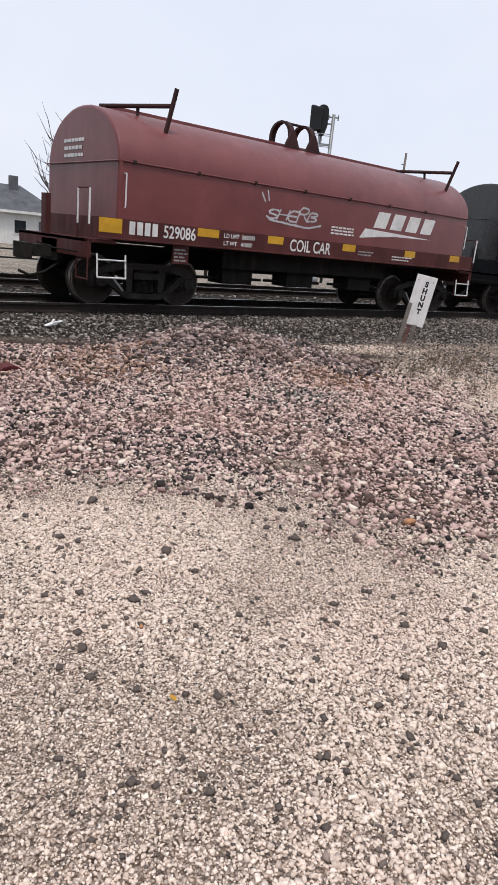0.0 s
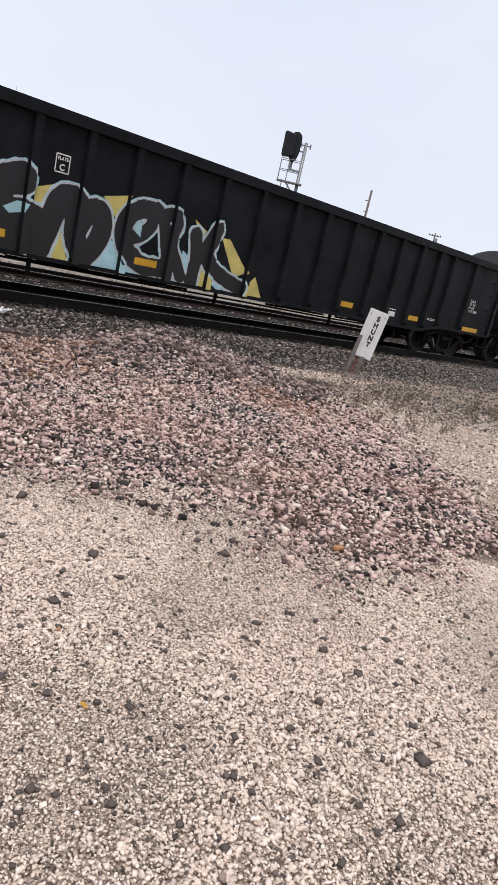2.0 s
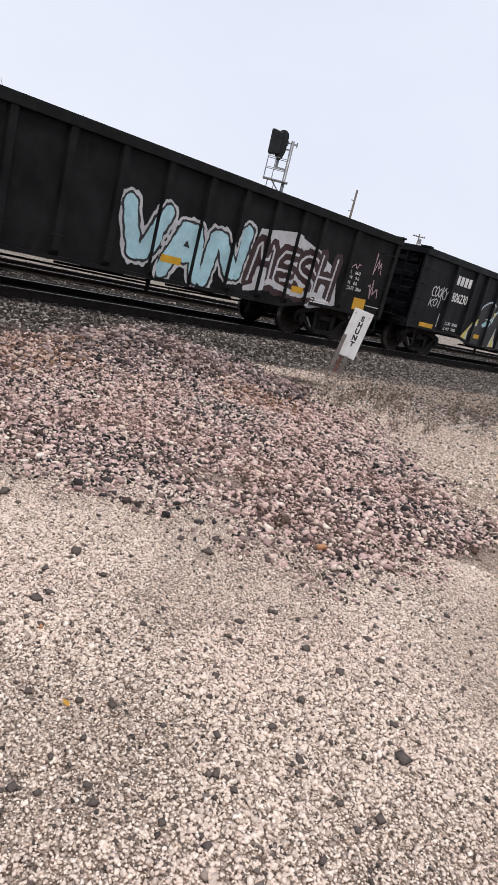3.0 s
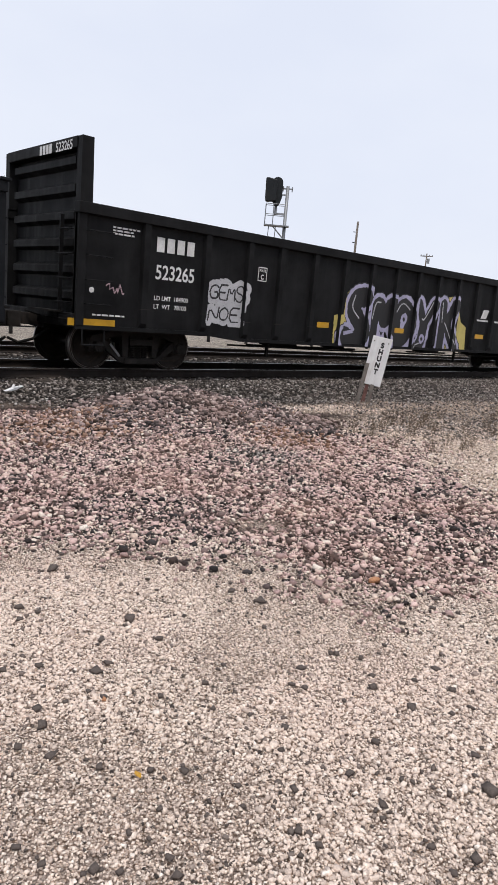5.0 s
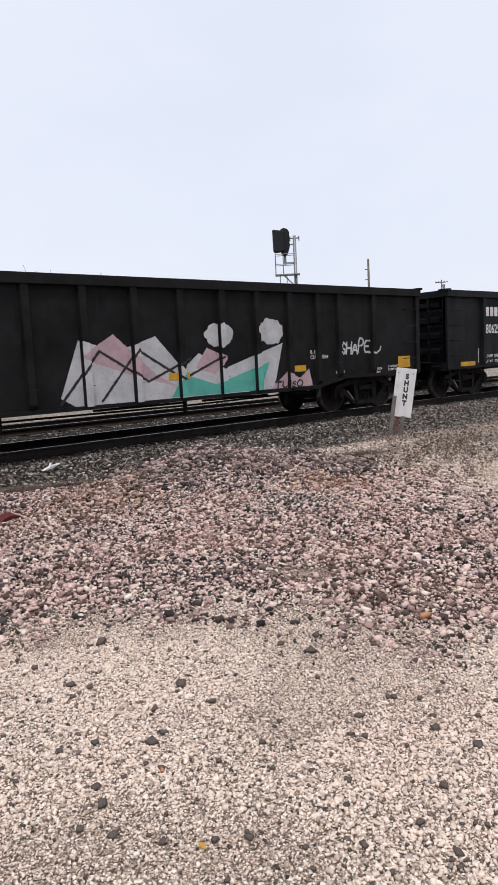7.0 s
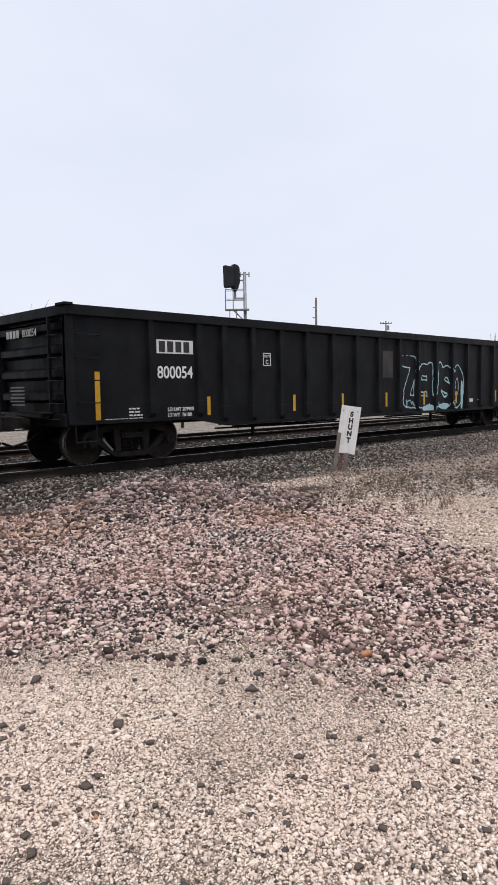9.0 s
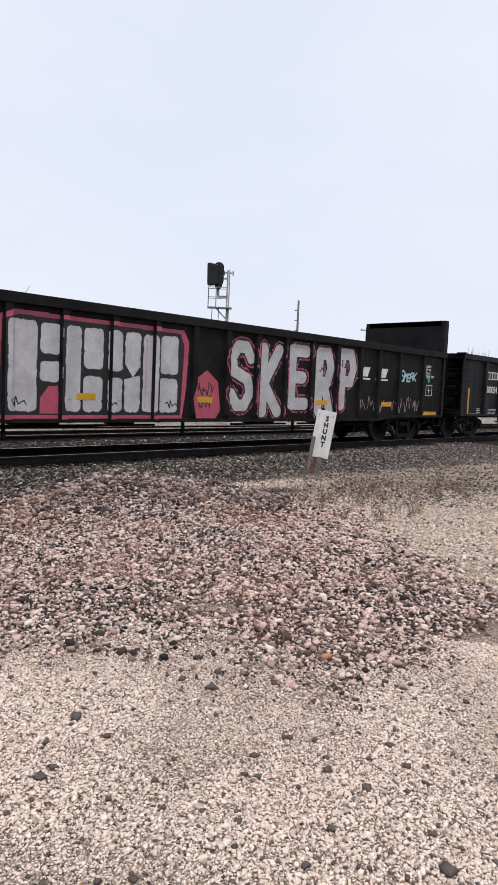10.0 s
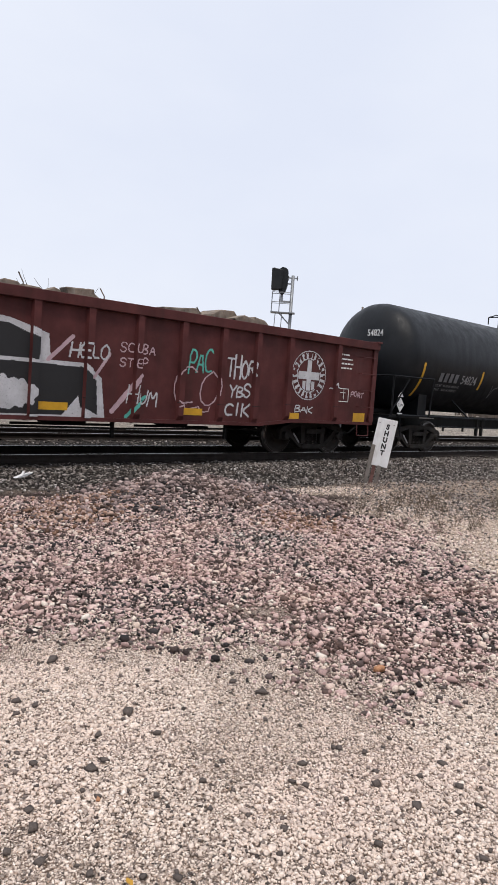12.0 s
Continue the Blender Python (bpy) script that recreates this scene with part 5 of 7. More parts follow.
bars(car, 2.2, 3.0, 1.36, 2, .03, -1.562, seed=4)
bars(car, 1.0, 1.6, 1.40, 2, .03, -1.562, DIM, seed=5)
part("panel", Build().box(-3.95, -3.6, -1.50, -1.46, .86, 1.2), RED_B, car, "small red stencil panel")
bars(car, -3.92, -3.62, 1.1, 4, .03, -1.502, DIM, seed=6)
eb = Build()
g = random.Random(8)
for k in range(3):
    yy = .72
    while yy > -.05:
        yl = g.uniform(.08, .16)
        eb.box(-5.135, -5.125, yy - yl, yy, 2.86 - k * .13, 2.92 - k * .13)
        yy -= yl + .035
part("stencilling", eb, WHT, car)
cv = Canvas(-2.0, .1, 1.7, 2.5)
cv.word("SHERB", -1.75, -.35, 1.90, 2.12, [(.035, 1)], .3, .0, .12, 4)
cv.stroke([(-1.7, 1.86), (-1.2, 1.82), (-.6, 1.78), (-.25, 1.86)], .04, 1)
cv.stroke([(-1.95, 2.35), (-1.85, 2.2)], .03, 1); cv.stroke([(-1.8, 2.4), (-1.75, 2.22)], .03, 1)
cv.bake(car, dp, ed, "thin white spray tag")

# -- black coil car
car, dp, ed = coil_car("coil_car", -3.75, "black covered coil car with satin grey hood and white stripe", GREY_H, BLACK, 6.6, 2.73, 3.76, 5.5, BLACK, (-2.8, 4.25), True)
part("sill_stripe", Build().box(-6.3, 6.3, -1.592, -1.586, 1.225, 1.265), WHT, car, "thin white stripe along the sill")
for q, ww in ((-6.5, .34), (-6.02, .5), (-3.24, .32), (-.27, .32), (2.76, .36), (5.81, .62)):
    marker(car, q, 1.40, ww, .12, -1.562)
mark_blocks(car, -2.85, -2.05, 1.30, .27, 4, -1.562)
text(car, "40357", -1.92, -1.565, 1.30, .27, WHT, .86, .006)
text(car, "LD LMT 223700 GBSR", -4.75, -1.565, 1.50, .085, WHT, 1, .002)
text(car, "LT  WT   62300", -4.75, -1.565, 1.36, .085, WHT, 1, .002)
text(car, "IL-42'-00\"", 4.05, -1.565, 1.36, .08, WHT, 1, .002)
for q, s in ((0.0, 1), (-.12, -1)):
    part("lift_arrow", Build().prism([(q - .09, 1.78 + .1 * s), (q + .09, 1.78 + .1 * s), (q, 1.78 - .08 * s) if s > 0 else (q, 1.62)], 1, -1.507, -1.503), WHT, car)
bars(car, 3.2, 3.95, 1.48, 3, .022, -1.562, seed=9, gap=.045)
part("placard", Build().box(3.2, 3.5, -1.566, -1.562, 1.30, 1.38), WHT, car)
part("placard", Build().box(1.5, 1.75, -1.40, -1.38, .95, 1.12), DIM, car)
part("placard", Build().box(1.78, 2.2, -1.40, -1.38, .95, 1.12), DIM, car)
tm = text_mesh("40357", .16, .9, .003); tm.transform(Matrix.Rotation(radians(-90), 4, 'Z'))
tx = part("lettering", tm, WHT, car); tx.location = (-6.62, -.05, 1.75)
part("end_panel", Build().box(-6.64, -6.60, -1.0, -.2, 1.6, 2.9), BLACK, car, "dark inset end panel")

# -- 66 ft gondola with yellow, pale blue and black piece
COER = ((-9.15, .75), (-6.05, .5), (-3.08, .5), (2.95, .5), (5.90, .5), (9.05, .9))


def coer_gondola(x, label, number, lmt, wt):
    car, dp, ed = gondola("gondola_car", x, label, BLACK, 3.07, RIBS_A)
    for q, ww in COER:
        marker(car, q, .98, ww)
    number_board(car, number, lmt, wt)
    end_board(car, number, 2.55)
    plate_c(car, -5.0, 2.26)
    text(car, "IL 66-0", 8.62, -1.508, 1.80, .075, WHT, 1, .002)
    text(car, "IW  9-0", 8.62, -1.508, 1.70, .075, WHT, 1, .002)
    text(car, "IH  6-0", 8.62, -1.508, 1.60, .075, WHT, 1, .002)
    text(car, "CU FT 3564", 8.62, -1.508, 1.50, .075, WHT, 1, .002)
    bars(car, 6.6, 7.05, 1.06, 2, .02, seed=11, gap=.04)
    bars(car, -8.9, -8.4, .88, 1, .03, seed=13)
    bars(car, 8.6, 9.3, .87, 1, .025, seed=14)
    part("placard", Build().box(4.72, 5.02, -1.509, -1.502, .92, 1.05), WHT, car, "white paper placard")
    bars(car, 4.70, 5.05, 1.09, 1, .03, seed=12)
    vb = Build()
    for k in range(6):
        vb.box(-8.62, -8.59, -1.508, -1.505, 1.0 + k * .07, 1.05 + k * .07)
        vb.box(8.52, 8.55, -1.508, -1.505, 1.0 + k * .07, 1.05 + k * .07)
    part("stencilling", vb, WHT, car)
    return car, dp, ed


car, dp, ed = coer_gondola(-22.45, "black gondola with yellow and pale blue graffiti, clean top rail", "806230", "209000", "77000")
cv = Canvas(-8.4, .6, .68, 2.3)
cv.poly([(-7.07, 0.81), (-6.39, 1.51), (-6.19, 1.70), (-6.24, 1.26), (-6.51, 0.75)], 5)
cv.poly([(-5.46, 1.78), (-5.02, 1.94), (-5.16, 1.54), (-5.37, 1.50)], 5)
cv.poly([(-4.17, 1.94), (-3.65, 2.07), (-3.83, 1.59)], 5)
cv.poly([(-5.13, 0.71), (-4.87, 1.26), (-4.65, 0.68)], 5)
cv.poly([(-2.13, 1.98), (-1.80, 1.81), (-1.89, 1.54)], 5)
cv.poly([(-1.38, 1.76), (-1.17, 1.78), (-0.53, 1.20), (-0.89, 1.05)], 5)
cv.poly([(-1.79, 0.61), (-1.74, 1.24), (-1.30, 0.60)], 5)
cv.poly([(-0.72, 0.68), (-0.26, 1.16), (0.07, 0.67)], 5)
cv.poly([(-6.16, 0.78), (-5.58, 0.79), (-5.26, 0.97), (-5.06, 0.75), (-5.48, 0.65)], 3)
cv.poly([(-5.03, 1.45), (-4.85, 1.67), (-4.72, 1.45), (-4.92, 1.16)], 3)
cv.poly([(-4.27, 0.69), (-4.07, 1.25), (-3.82, 1.23), (-3.63, 0.86), (-2.91, 0.87), (-2.87, 0.69)], 3)
cv.poly([(-4.53, 1.10), (-4.28, 1.41), (-4.14, 1.24), (-4.37, 0.97)], 3)
cv.poly([(-3.50, 1.49), (-3.42, 1.71), (-3.27, 1.64), (-3.27, 1.40), (-3.42, 1.37)], 3)
cv.poly([(-2.85, 1.61), (-2.62, 1.80), (-2.52, 1.64), (-2.65, 1.44)], 3)
cv.poly([(-2.30, 1.07), (-2.29, 1.36), (-2.10, 1.25), (-2.12, 0.80)], 3)
cv.poly([(-1.67, 1.17), (-1.19, 1.02), (-1.13, 0.68), (-1.45, 0.83)], 3)
smerk = [
    ([(-5.67, 1.88), (-5.96, 1.75), (-6.06, 1.50), (-5.88, 1.33), (-5.40, 1.31), (-5.21, 1.17), (-5.40, 0.95), (-5.95, 0.91), (-6.37, 1.12), (-6.37, 0.89)], 0.50),
    ([(-5.20, 0.86), (-5.05, 1.38), (-4.97, 1.71), (-4.77, 1.82), (-4.59, 1.66), (-4.64, 1.27), (-4.50, 0.98)], 0.40),
    ([(-4.57, 1.29), (-4.41, 1.64), (-4.19, 1.71), (-4.06, 1.45), (-4.19, 1.03), (-4.45, 0.79)], 0.38),
    ([(-3.03, 1.92), (-3.47, 1.90), (-3.70, 1.59), (-3.64, 1.20), (-3.20, 0.89), (-2.74, 0.93)], 0.34),
    ([(-3.64, 1.26), (-3.11, 1.56), (-3.06, 1.85)], 0.26),
    ([(-2.57, 0.81), (-2.70, 1.43), (-2.88, 1.88), (-2.62, 1.97), (-2.47, 1.79), (-2.67, 1.51), (-2.24, 0.86)], 0.26),
    ([(-1.96, 0.79), (-1.93, 1.35), (-2.04, 1.70)], 0.30),
    ([(-1.52, 1.90), (-1.82, 1.33), (-1.24, 1.01), (-0.68, 0.86)], 0.30),
]
for extra, col in ((.10, 3), (.055, 1), (0, 2)):
    for pts, wd in smerk:
        cv.curve(pts, wd + extra, col)
cv.poly([(-5.89, 1.39), (-5.66, 1.53), (-5.48, 1.51), (-5.55, 1.37), (-5.78, 1.31)], 3)
cv.poly([(-3.45, 1.50), (-3.40, 1.70), (-3.29, 1.60), (-3.29, 1.41)], 3)
cv.a[cv.Z < .70] = 0
cv.bake(car, dp, ed, "pale blue, yellow and black spray painted piece")
cv = Canvas(-9.5, -8.3, 1.2, 2.4)
cv.word("COOKY", -9.35, -8.45, 1.85, 2.15, [(.035, 1)], .2, .1, .1, 3)
cv.word("KOI", -9.35, -8.7, 1.55, 1.75, [(.03, 1)], .2, .1, .1, 5)
cv.bake(car, dp, ed, "white spray tag")

# -- 66 ft gondola with maroon and white piece, blue piece at its rear
car, dp, ed = gondola("gondola_car", -44.23, "weathered black gondola with maroon, white and teal graffiti", BLACK_B, 3.03, RIBS_A)
for q, ww, hh in ((9.2, .5, .30), (6.72, .5, .14), (3.0, .5, .14), (-3.0, .5, .14), (-6.7, .42, .14), (-9.05, .45, .14)):
    marker(car, q, 1.12, ww, hh)
number_board(car, "518441", "203000", "76400", -8.2, 2.38)
end_board(car, "518441", 2.5)
for k, s in enumerate(("IL    66-0", "IW    9-0", "IH    6-0", "CU FT  3564")):
    text(car, s, 8.5, -1.508, 1.82 - .13 * k, .085, WHT, 1, .002)
bars(car, 7.3, 8.0, .98, 3, .03, seed=21)
bars(car, 9.3, 9.9, .9, 1, .02, seed=22)
part("stencil_line", Build().box(9.5, 10.1, -1.508, -1.505, 1.12, 1.135), WHT, car)
cv = Canvas(1.5, 10.2, .70, 2.6)
cv.word("VAN", 1.7, 4.9, .85, 1.85, [(.52, 1), (.40, 2), (.30, 3)], .1, .2, .08, 5)
cv.poly([(4.9, 1.0), (5.2, 2.2), (6.3, 2.35), (7.2, 2.1), (8.0, 1.75), (8.25, .95), (7.3, .75), (6.0, 1.05), (5.2, .85)], 1)
cv.word("MESH", 5.1, 8.0, 1.05, 1.95, [(.34, 10), (.06, 1)], .12, .15, .08, 6)
cv.stroke([(5.1, .9), (5.8, 1.15), (6.6, 1.0), (7.4, 1.1), (8.1, .9)], .12, 1)
cv.scrawl(9.4, 9.8, 1.9, 2.5, 8, .03, 6, 2); cv.scrawl(9.4, 9.9, 1.3, 1.9, 8, .03, 8, 3); cv.scrawl(8.5, 8.9, 1.95, 2.1, 8, .02, 9, 4)
cv.bake(car, dp, ed, "white and maroon spray painted piece")
cv = Canvas(-10.2, -4.3, .74, 2.2)
cv.word("SHUEF", -9.9, -4.8, .95, 1.85, [(.62, 1), (.54, 2), (.40, 9), (.14, 3)], .1, .2, .06, 8)
cv.a[(cv.a == 9) & (cv.Z < 1.25)] = 4
cv.bake(car, dp, ed, "teal and blue spray painted piece")
load(car, 2, 9.5, 3.03, 5, 4, BLACK_B)


# -- bulkhead gondola with lavender piece
def bulkhead_gondola(x, label, number, lmt, wt):
    car, dp, ed = gondola("bulkhead_gondola_car", x, label, BLACK_B, 2.97, RIBS_B, True, 4.03, .70, .80)
    number_board(car, number, lmt, wt, -8.6, 2.32, .95, .90)
    me = text_mesh(number, .16, .95, .003); me.transform(Matrix.Rotation(radians(-90), 4, 'Z'))
    ob = part("lettering", me, WHT, car); ob.location = (-HL - .03, -.65, 3.83)
    eb = Build()
    for k in range(4):
        eb.box(-HL - .03, -HL - .024, -.10 - k * .13, -.01 - k * .13, 3.83, 3.99)
    part("owner_mark", eb, WHT, car)
    bars(car, -9.55, -9.0, 2.62, 3, .03, seed=31, gap=.055)
    plate_c(car, -5.82, 2.17)
    for q, ww, z in ((-9.9, .95, .92), (-3.7, .42, 1.19), (-.65, .5, 1.19), (3.6, .5, 1.19), (6.8, .5, 1.19), (9.42, .9, .92)):
        marker(car, q, z, ww)
    bars(car, -9.9, -9.2, 1.05, 1, .03, seed=32); bars(car, 8.9, 9.6, .83, 1, .03, seed=33)
    part("round_sticker", Build().tube((-9.93, -1.502, 1.5), (-9.93, -1.508, 1.5), .05, 12), WHT, car)
    for k in range(4):
        text(car, ("IL 65-0", "IW 8-6", "IH 5-6", "CUFT 3000")[k], 9.05, -1.508, 2.42 - .11 * k, .08, WHT, 1, .002)
    bx = Build()
    for a0, a1, b0, b1 in ((-.2, .2, .16, .18), (-.2, .2, -.18, -.16), (-.2, -.18, -.18, .18), (.18, .2, -.18, .18), (-.02, 0, -.1, .16), (-.1, .1, .0, .02)):
        bx.box(9.3 + a0, 9.3 + a1, -1.508, -1.505, 1.68 + b0, 1.68 + b1)
    part("stencil_frame", bx, WHT, car, "white stencilled test box")
    return car, dp, ed


def spaced_mark(car, xs, z=1.75):
    for q in xs:
        mark_blocks(car, q - .17, q + .27, z, .27, 1, -1.505, .45)
        part("mark_underline", Build().box(q - .36, q + .30, -1.508, -1.505, z - .09, z - .04), WHT, car)


car, dp, ed = bulkhead_gondola(-66.0, "black bulkhead gondola with lavender and yellow graffiti", "523265", "184900", "78100")
spaced_mark(car, (3.7, 4.78, 5.8, 6.75))
cv = Canvas(-4.3, 3.4, .70, 2.5)
cv.poly([(-3.33, 1.45), (-3.08, 1.48), (-3.05, 1.88), (-2.80, 2.13), (-2.40, 2.17), (-2.28, 2.04), (-2.77, 1.74), (-2.92, 1.04), (-3.03, 0.71), (-3.29, 0.69)], 5)
cv.poly([(1.43, 2.20), (1.95, 2.31), (2.10, 2.09), (1.57, 1.98)], 5)
cv.poly([(2.11, 2.16), (2.43, 1.57), (2.75, 1.44), (2.86, 0.68), (2.32, 0.64), (2.22, 1.46)], 5)
cv.poly([(-2.06, 1.59), (-1.80, 1.96), (-1.70, 1.64), (-1.97, 1.34)], 5)
cv.poly([(1.61, 1.16), (1.87, 1.22), (1.91, 0.70), (1.70, 0.68)], 5)
smoyk = [
    ([(-2.25, 1.95), (-2.55, 1.90), (-2.66, 1.60), (-2.33, 1.36), (-2.19, 1.02), (-2.50, 0.83), (-2.88, 0.95)], 0.50),
    ([(-1.79, 0.69), (-1.78, 1.37), (-1.71, 1.81), (-1.50, 1.81), (-1.31, 1.29), (-1.17, 1.85), (-0.97, 1.81), (-0.89, 1.20)], 0.40),
    ([(-0.72, 0.79), (-0.84, 1.49), (-0.56, 1.91), (-0.18, 1.71), (-0.19, 1.13), (-0.64, 0.87)], 0.42),
    ([(0.21, 1.95), (0.45, 1.50), (0.55, 1.44), (0.91, 1.97)], 0.30),
    ([(0.51, 1.43), (0.45, 0.82), (0.09, 0.71)], 0.40),
    ([(1.43, 0.70), (1.46, 1.46), (1.41, 2.00)], 0.36),
    ([(2.00, 2.04), (1.62, 1.44), (2.24, 0.76)], 0.34),
]
for extra, col in ((.26, 2), (.20, 6), (0, 2)):
    for pts, wd in smoyk:
        cv.curve(pts, wd + extra, col)
for pts, wd in smoyk:
    cv.curve([(a - .05, b + .07) for a, b in pts[1:4]], .035, 1)
cv.oval(-0.46, 1.50, 0.15, 0.17, 6)
cv.oval(-0.46, 1.50, 0.05, 0.06, 2)
cv.oval(0.49, 1.01, 0.13, 0.14, 6)
cv.oval(0.49, 1.01, 0.05, 0.05, 2)
cv.poly([(-1.60, 0.64), (-1.54, 1.26), (-1.38, 1.01), (-1.26, 1.23), (-1.24, 0.67)], 6)
cv.poly([(-2.92, 1.07), (-2.56, 1.14), (-2.55, 1.05), (-2.90, 0.98)], 6)
cv.a[cv.Z < .72] = 0
cv.bake(car, dp, ed, "lavender, black and yellow spray painted piece")
cv = Canvas(-7.4, -6.0, 1.0, 2.0)
cv.word("GEMS", -7.25, -6.3, 1.55, 1.85, [(.25, 1), (.035, 2)], .1, .1, .06, 3)
cv.word("NOE", -7.25, -6.4, 1.12, 1.42, [(.24, 1), (.035, 2)], .1, .1, .06, 4)
cv.bake(car, dp, ed, "silver spray tag")
cv = Canvas(-9.7, -9.2, 1.4, 1.7); cv.scrawl(-9.65, -9.25, 1.45, 1.65, 8, .02, 12, 5); cv.bake(car, dp, ed, "faint grey tag")

# -- 66 ft gondola with white piece
car, dp, ed = coer_gondola(-87.78, "black gondola with large white graffiti outlined in black", "806257", "208800", "77200")
cv = Canvas(-3.0, 2.6, .68, 2.6)
cv.poly([(-2.36, 2.00), (-2.14, 1.97), (-2.11, 2.15), (-1.66, 2.27), (-1.48, 2.20), (-1.36, 2.29), (-0.89, 2.13), (-0.40, 2.34), (-0.16, 2.18), (0.08, 2.34), (0.26, 2.12), (0.78, 2.20), (0.79, 2.03), (1.20, 1.89), (1.15, 1.71), (1.74, 1.46), (1.92, 1.50), (2.15, 1.27), (2.00, 0.70), (-0.57, 0.74), (-1.70, 0.70), (-2.48, 0.69), (-2.34, 1.33), (-2.39, 1.77)], 1)
edge = [(-2.36, 2.00), (-2.14, 1.97), (-2.11, 2.15), (-1.66, 2.27), (-1.48, 2.20), (-1.36, 2.29), (-0.89, 2.13), (-0.40, 2.34), (-0.16, 2.18), (0.08, 2.34), (0.26, 2.12), (0.78, 2.20), (0.79, 2.03), (1.20, 1.89), (1.15, 1.71), (1.74, 1.46), (1.92, 1.50), (2.15, 1.27), (2.00, 0.70), (-0.57, 0.74), (-1.70, 0.70), (-2.48, 0.69), (-2.34, 1.33), (-2.39, 1.77)]
cv.curve(edge + edge[:1], .09, 2)
cv.curve([(a, b + .06) for a, b in edge[:18]], .035, 1)
cv.curve([(-2.14, 1.63), (-2.22, 1.36), (-2.06, 1.31), (-2.18, 0.75)], .06, 2)
cv.curve([(-1.92, 1.54), (-1.68, 1.56), (-1.84, 1.41), (-1.69, 0.82)], .06, 2)
cv.curve([(-2.08, 1.89), (-1.82, 1.85), (-1.77, 1.99), (-1.88, 2.02), (-1.90, 1.96)], .06, 2)
cv.curve([(-1.48, 2.20), (-1.44, 2.05), (-1.54, 1.79), (-1.39, 1.58), (-1.49, 1.05)], .06, 2)
cv.curve([(-1.32, 1.68), (-1.08, 1.60), (-1.33, 1.39), (-1.35, 1.08), (-1.15, 0.72)], .06, 2)
cv.curve([(-0.89, 2.13), (-0.91, 1.79), (-0.78, 1.68), (-0.99, 1.42), (-0.96, 1.04)], .06, 2)
cv.curve([(-0.92, 1.35), (-0.58, 1.47), (-0.33, 1.37), (-0.45, 1.07), (-0.71, 0.96), (-0.91, 1.14)], .06, 2)
cv.curve([(-0.16, 2.14), (-0.04, 1.87), (-0.17, 1.64), (-0.10, 1.31), (0.21, 0.83)], .06, 2)
cv.curve([(-0.25, 1.06), (-0.15, 0.69)], .06, 2)
cv.curve([(0.26, 2.12), (0.26, 1.88), (0.02, 1.74), (0.78, 1.94), (0.75, 1.46)], .06, 2)
cv.curve([(-0.02, 1.63), (0.27, 1.50), (0.16, 1.11), (0.31, 0.82)], .06, 2)
cv.curve([(0.75, 1.69), (0.93, 1.59), (0.79, 1.28)], .06, 2)
cv.curve([(1.74, 1.44), (1.74, 1.20), (1.58, 0.79)], .06, 2)
cv.curve([(1.92, 1.47), (1.92, 1.19), (1.72, 0.78)], .06, 2)
cv.poly([(0.22, 1.46), (0.70, 1.32), (0.23, 1.19)], 2)
cv.poly([(-1.49, 2.16), (-1.38, 2.25), (-1.47, 1.87), (-1.52, 1.96)], 2)
cv.poly([(-0.91, 2.11), (-0.71, 2.20), (-0.85, 1.83), (-0.89, 1.96)], 2)
cv.poly([(-0.34, 2.14), (-0.16, 2.18), (-0.26, 2.08)], 2)
cv.poly([(0.16, 2.06), (0.30, 2.05), (0.26, 1.85), (0.13, 1.84)], 2)
cv.poly([(-1.29, 1.57), (-1.09, 1.56), (-1.33, 1.39)], 2)
cv.poly([(0.75, 1.71), (1.15, 1.73), (0.93, 1.57)], 2)
cv.poly([(-1.70, 1.48), (-1.83, 1.43), (-1.71, 1.19)], 2)
cv.poly([(1.39, 1.37), (1.65, 1.31), (1.42, 1.14)], 2)
cv.poly([(1.89, 0.95), (2.17, 1.17), (2.03, 0.65)], 2)
cv.poly([(-0.89, 0.94), (-0.77, 0.93), (-0.83, 0.72)], 2)
cv.oval(0.98, 1.23, .12, .22, 2)
cv.scrawl(-2.1, -1.7, .80, 1.0, 2, .035, 6, 4); cv.scrawl(.6, 1.1, .85, 1.05, 2, .03, 8, 5)
cv.a[cv.Z < .70] = 0
cv.bake(car, dp, ed, "white spray painted piece with black outlines")

# -- 66 ft gondola with teal piece and white tag
car, dp, ed = gondola("gondola_car", -109.55, "dented black gondola with teal and rose graffiti, white tag", BLACK_B, 3.04, RIBS_A)
for q, ww, hh in ((9.62, .5, .30), (5.75, .5, .14), (2.5, .5, .14), (-2.6, .5, .14), (-6.0, .5, .14), (-9.5, .28, .28)):
    marker(car, q, 1.16, ww, hh)
number_board(car, "803479", "203500", "76000", -8.1, 2.32)
end_board(car, "803479", 2.55)
text(car, "IL 66-0", 6.15, -1.508, 1.48, .085, WHT, 1, .002)
text(car, "CU FT 3564", 6.15, -1.508, 1.36, .085, WHT, 1, .002)
text(car, "LIFT/JACK", 8.35, -1.508, 1.00, .06, WHT, 1, .001); text(car, "HERE", 8.45, -1.508, .91, .06, WHT, 1, .001)
text(car, "2 INCH HF", 8.95, -1.508, 1.04, .06, WHT, 1, .001); text(car, "COMP SHOES", 8.95, -1.508, .96, .06, WHT, 1, .001)
part("placard", Build().box(7.0, 7.3, -1.509, -1.503, .98, 1.05), DIM, car)
cv = Canvas(-.5, 6.4, .70, 2.3)
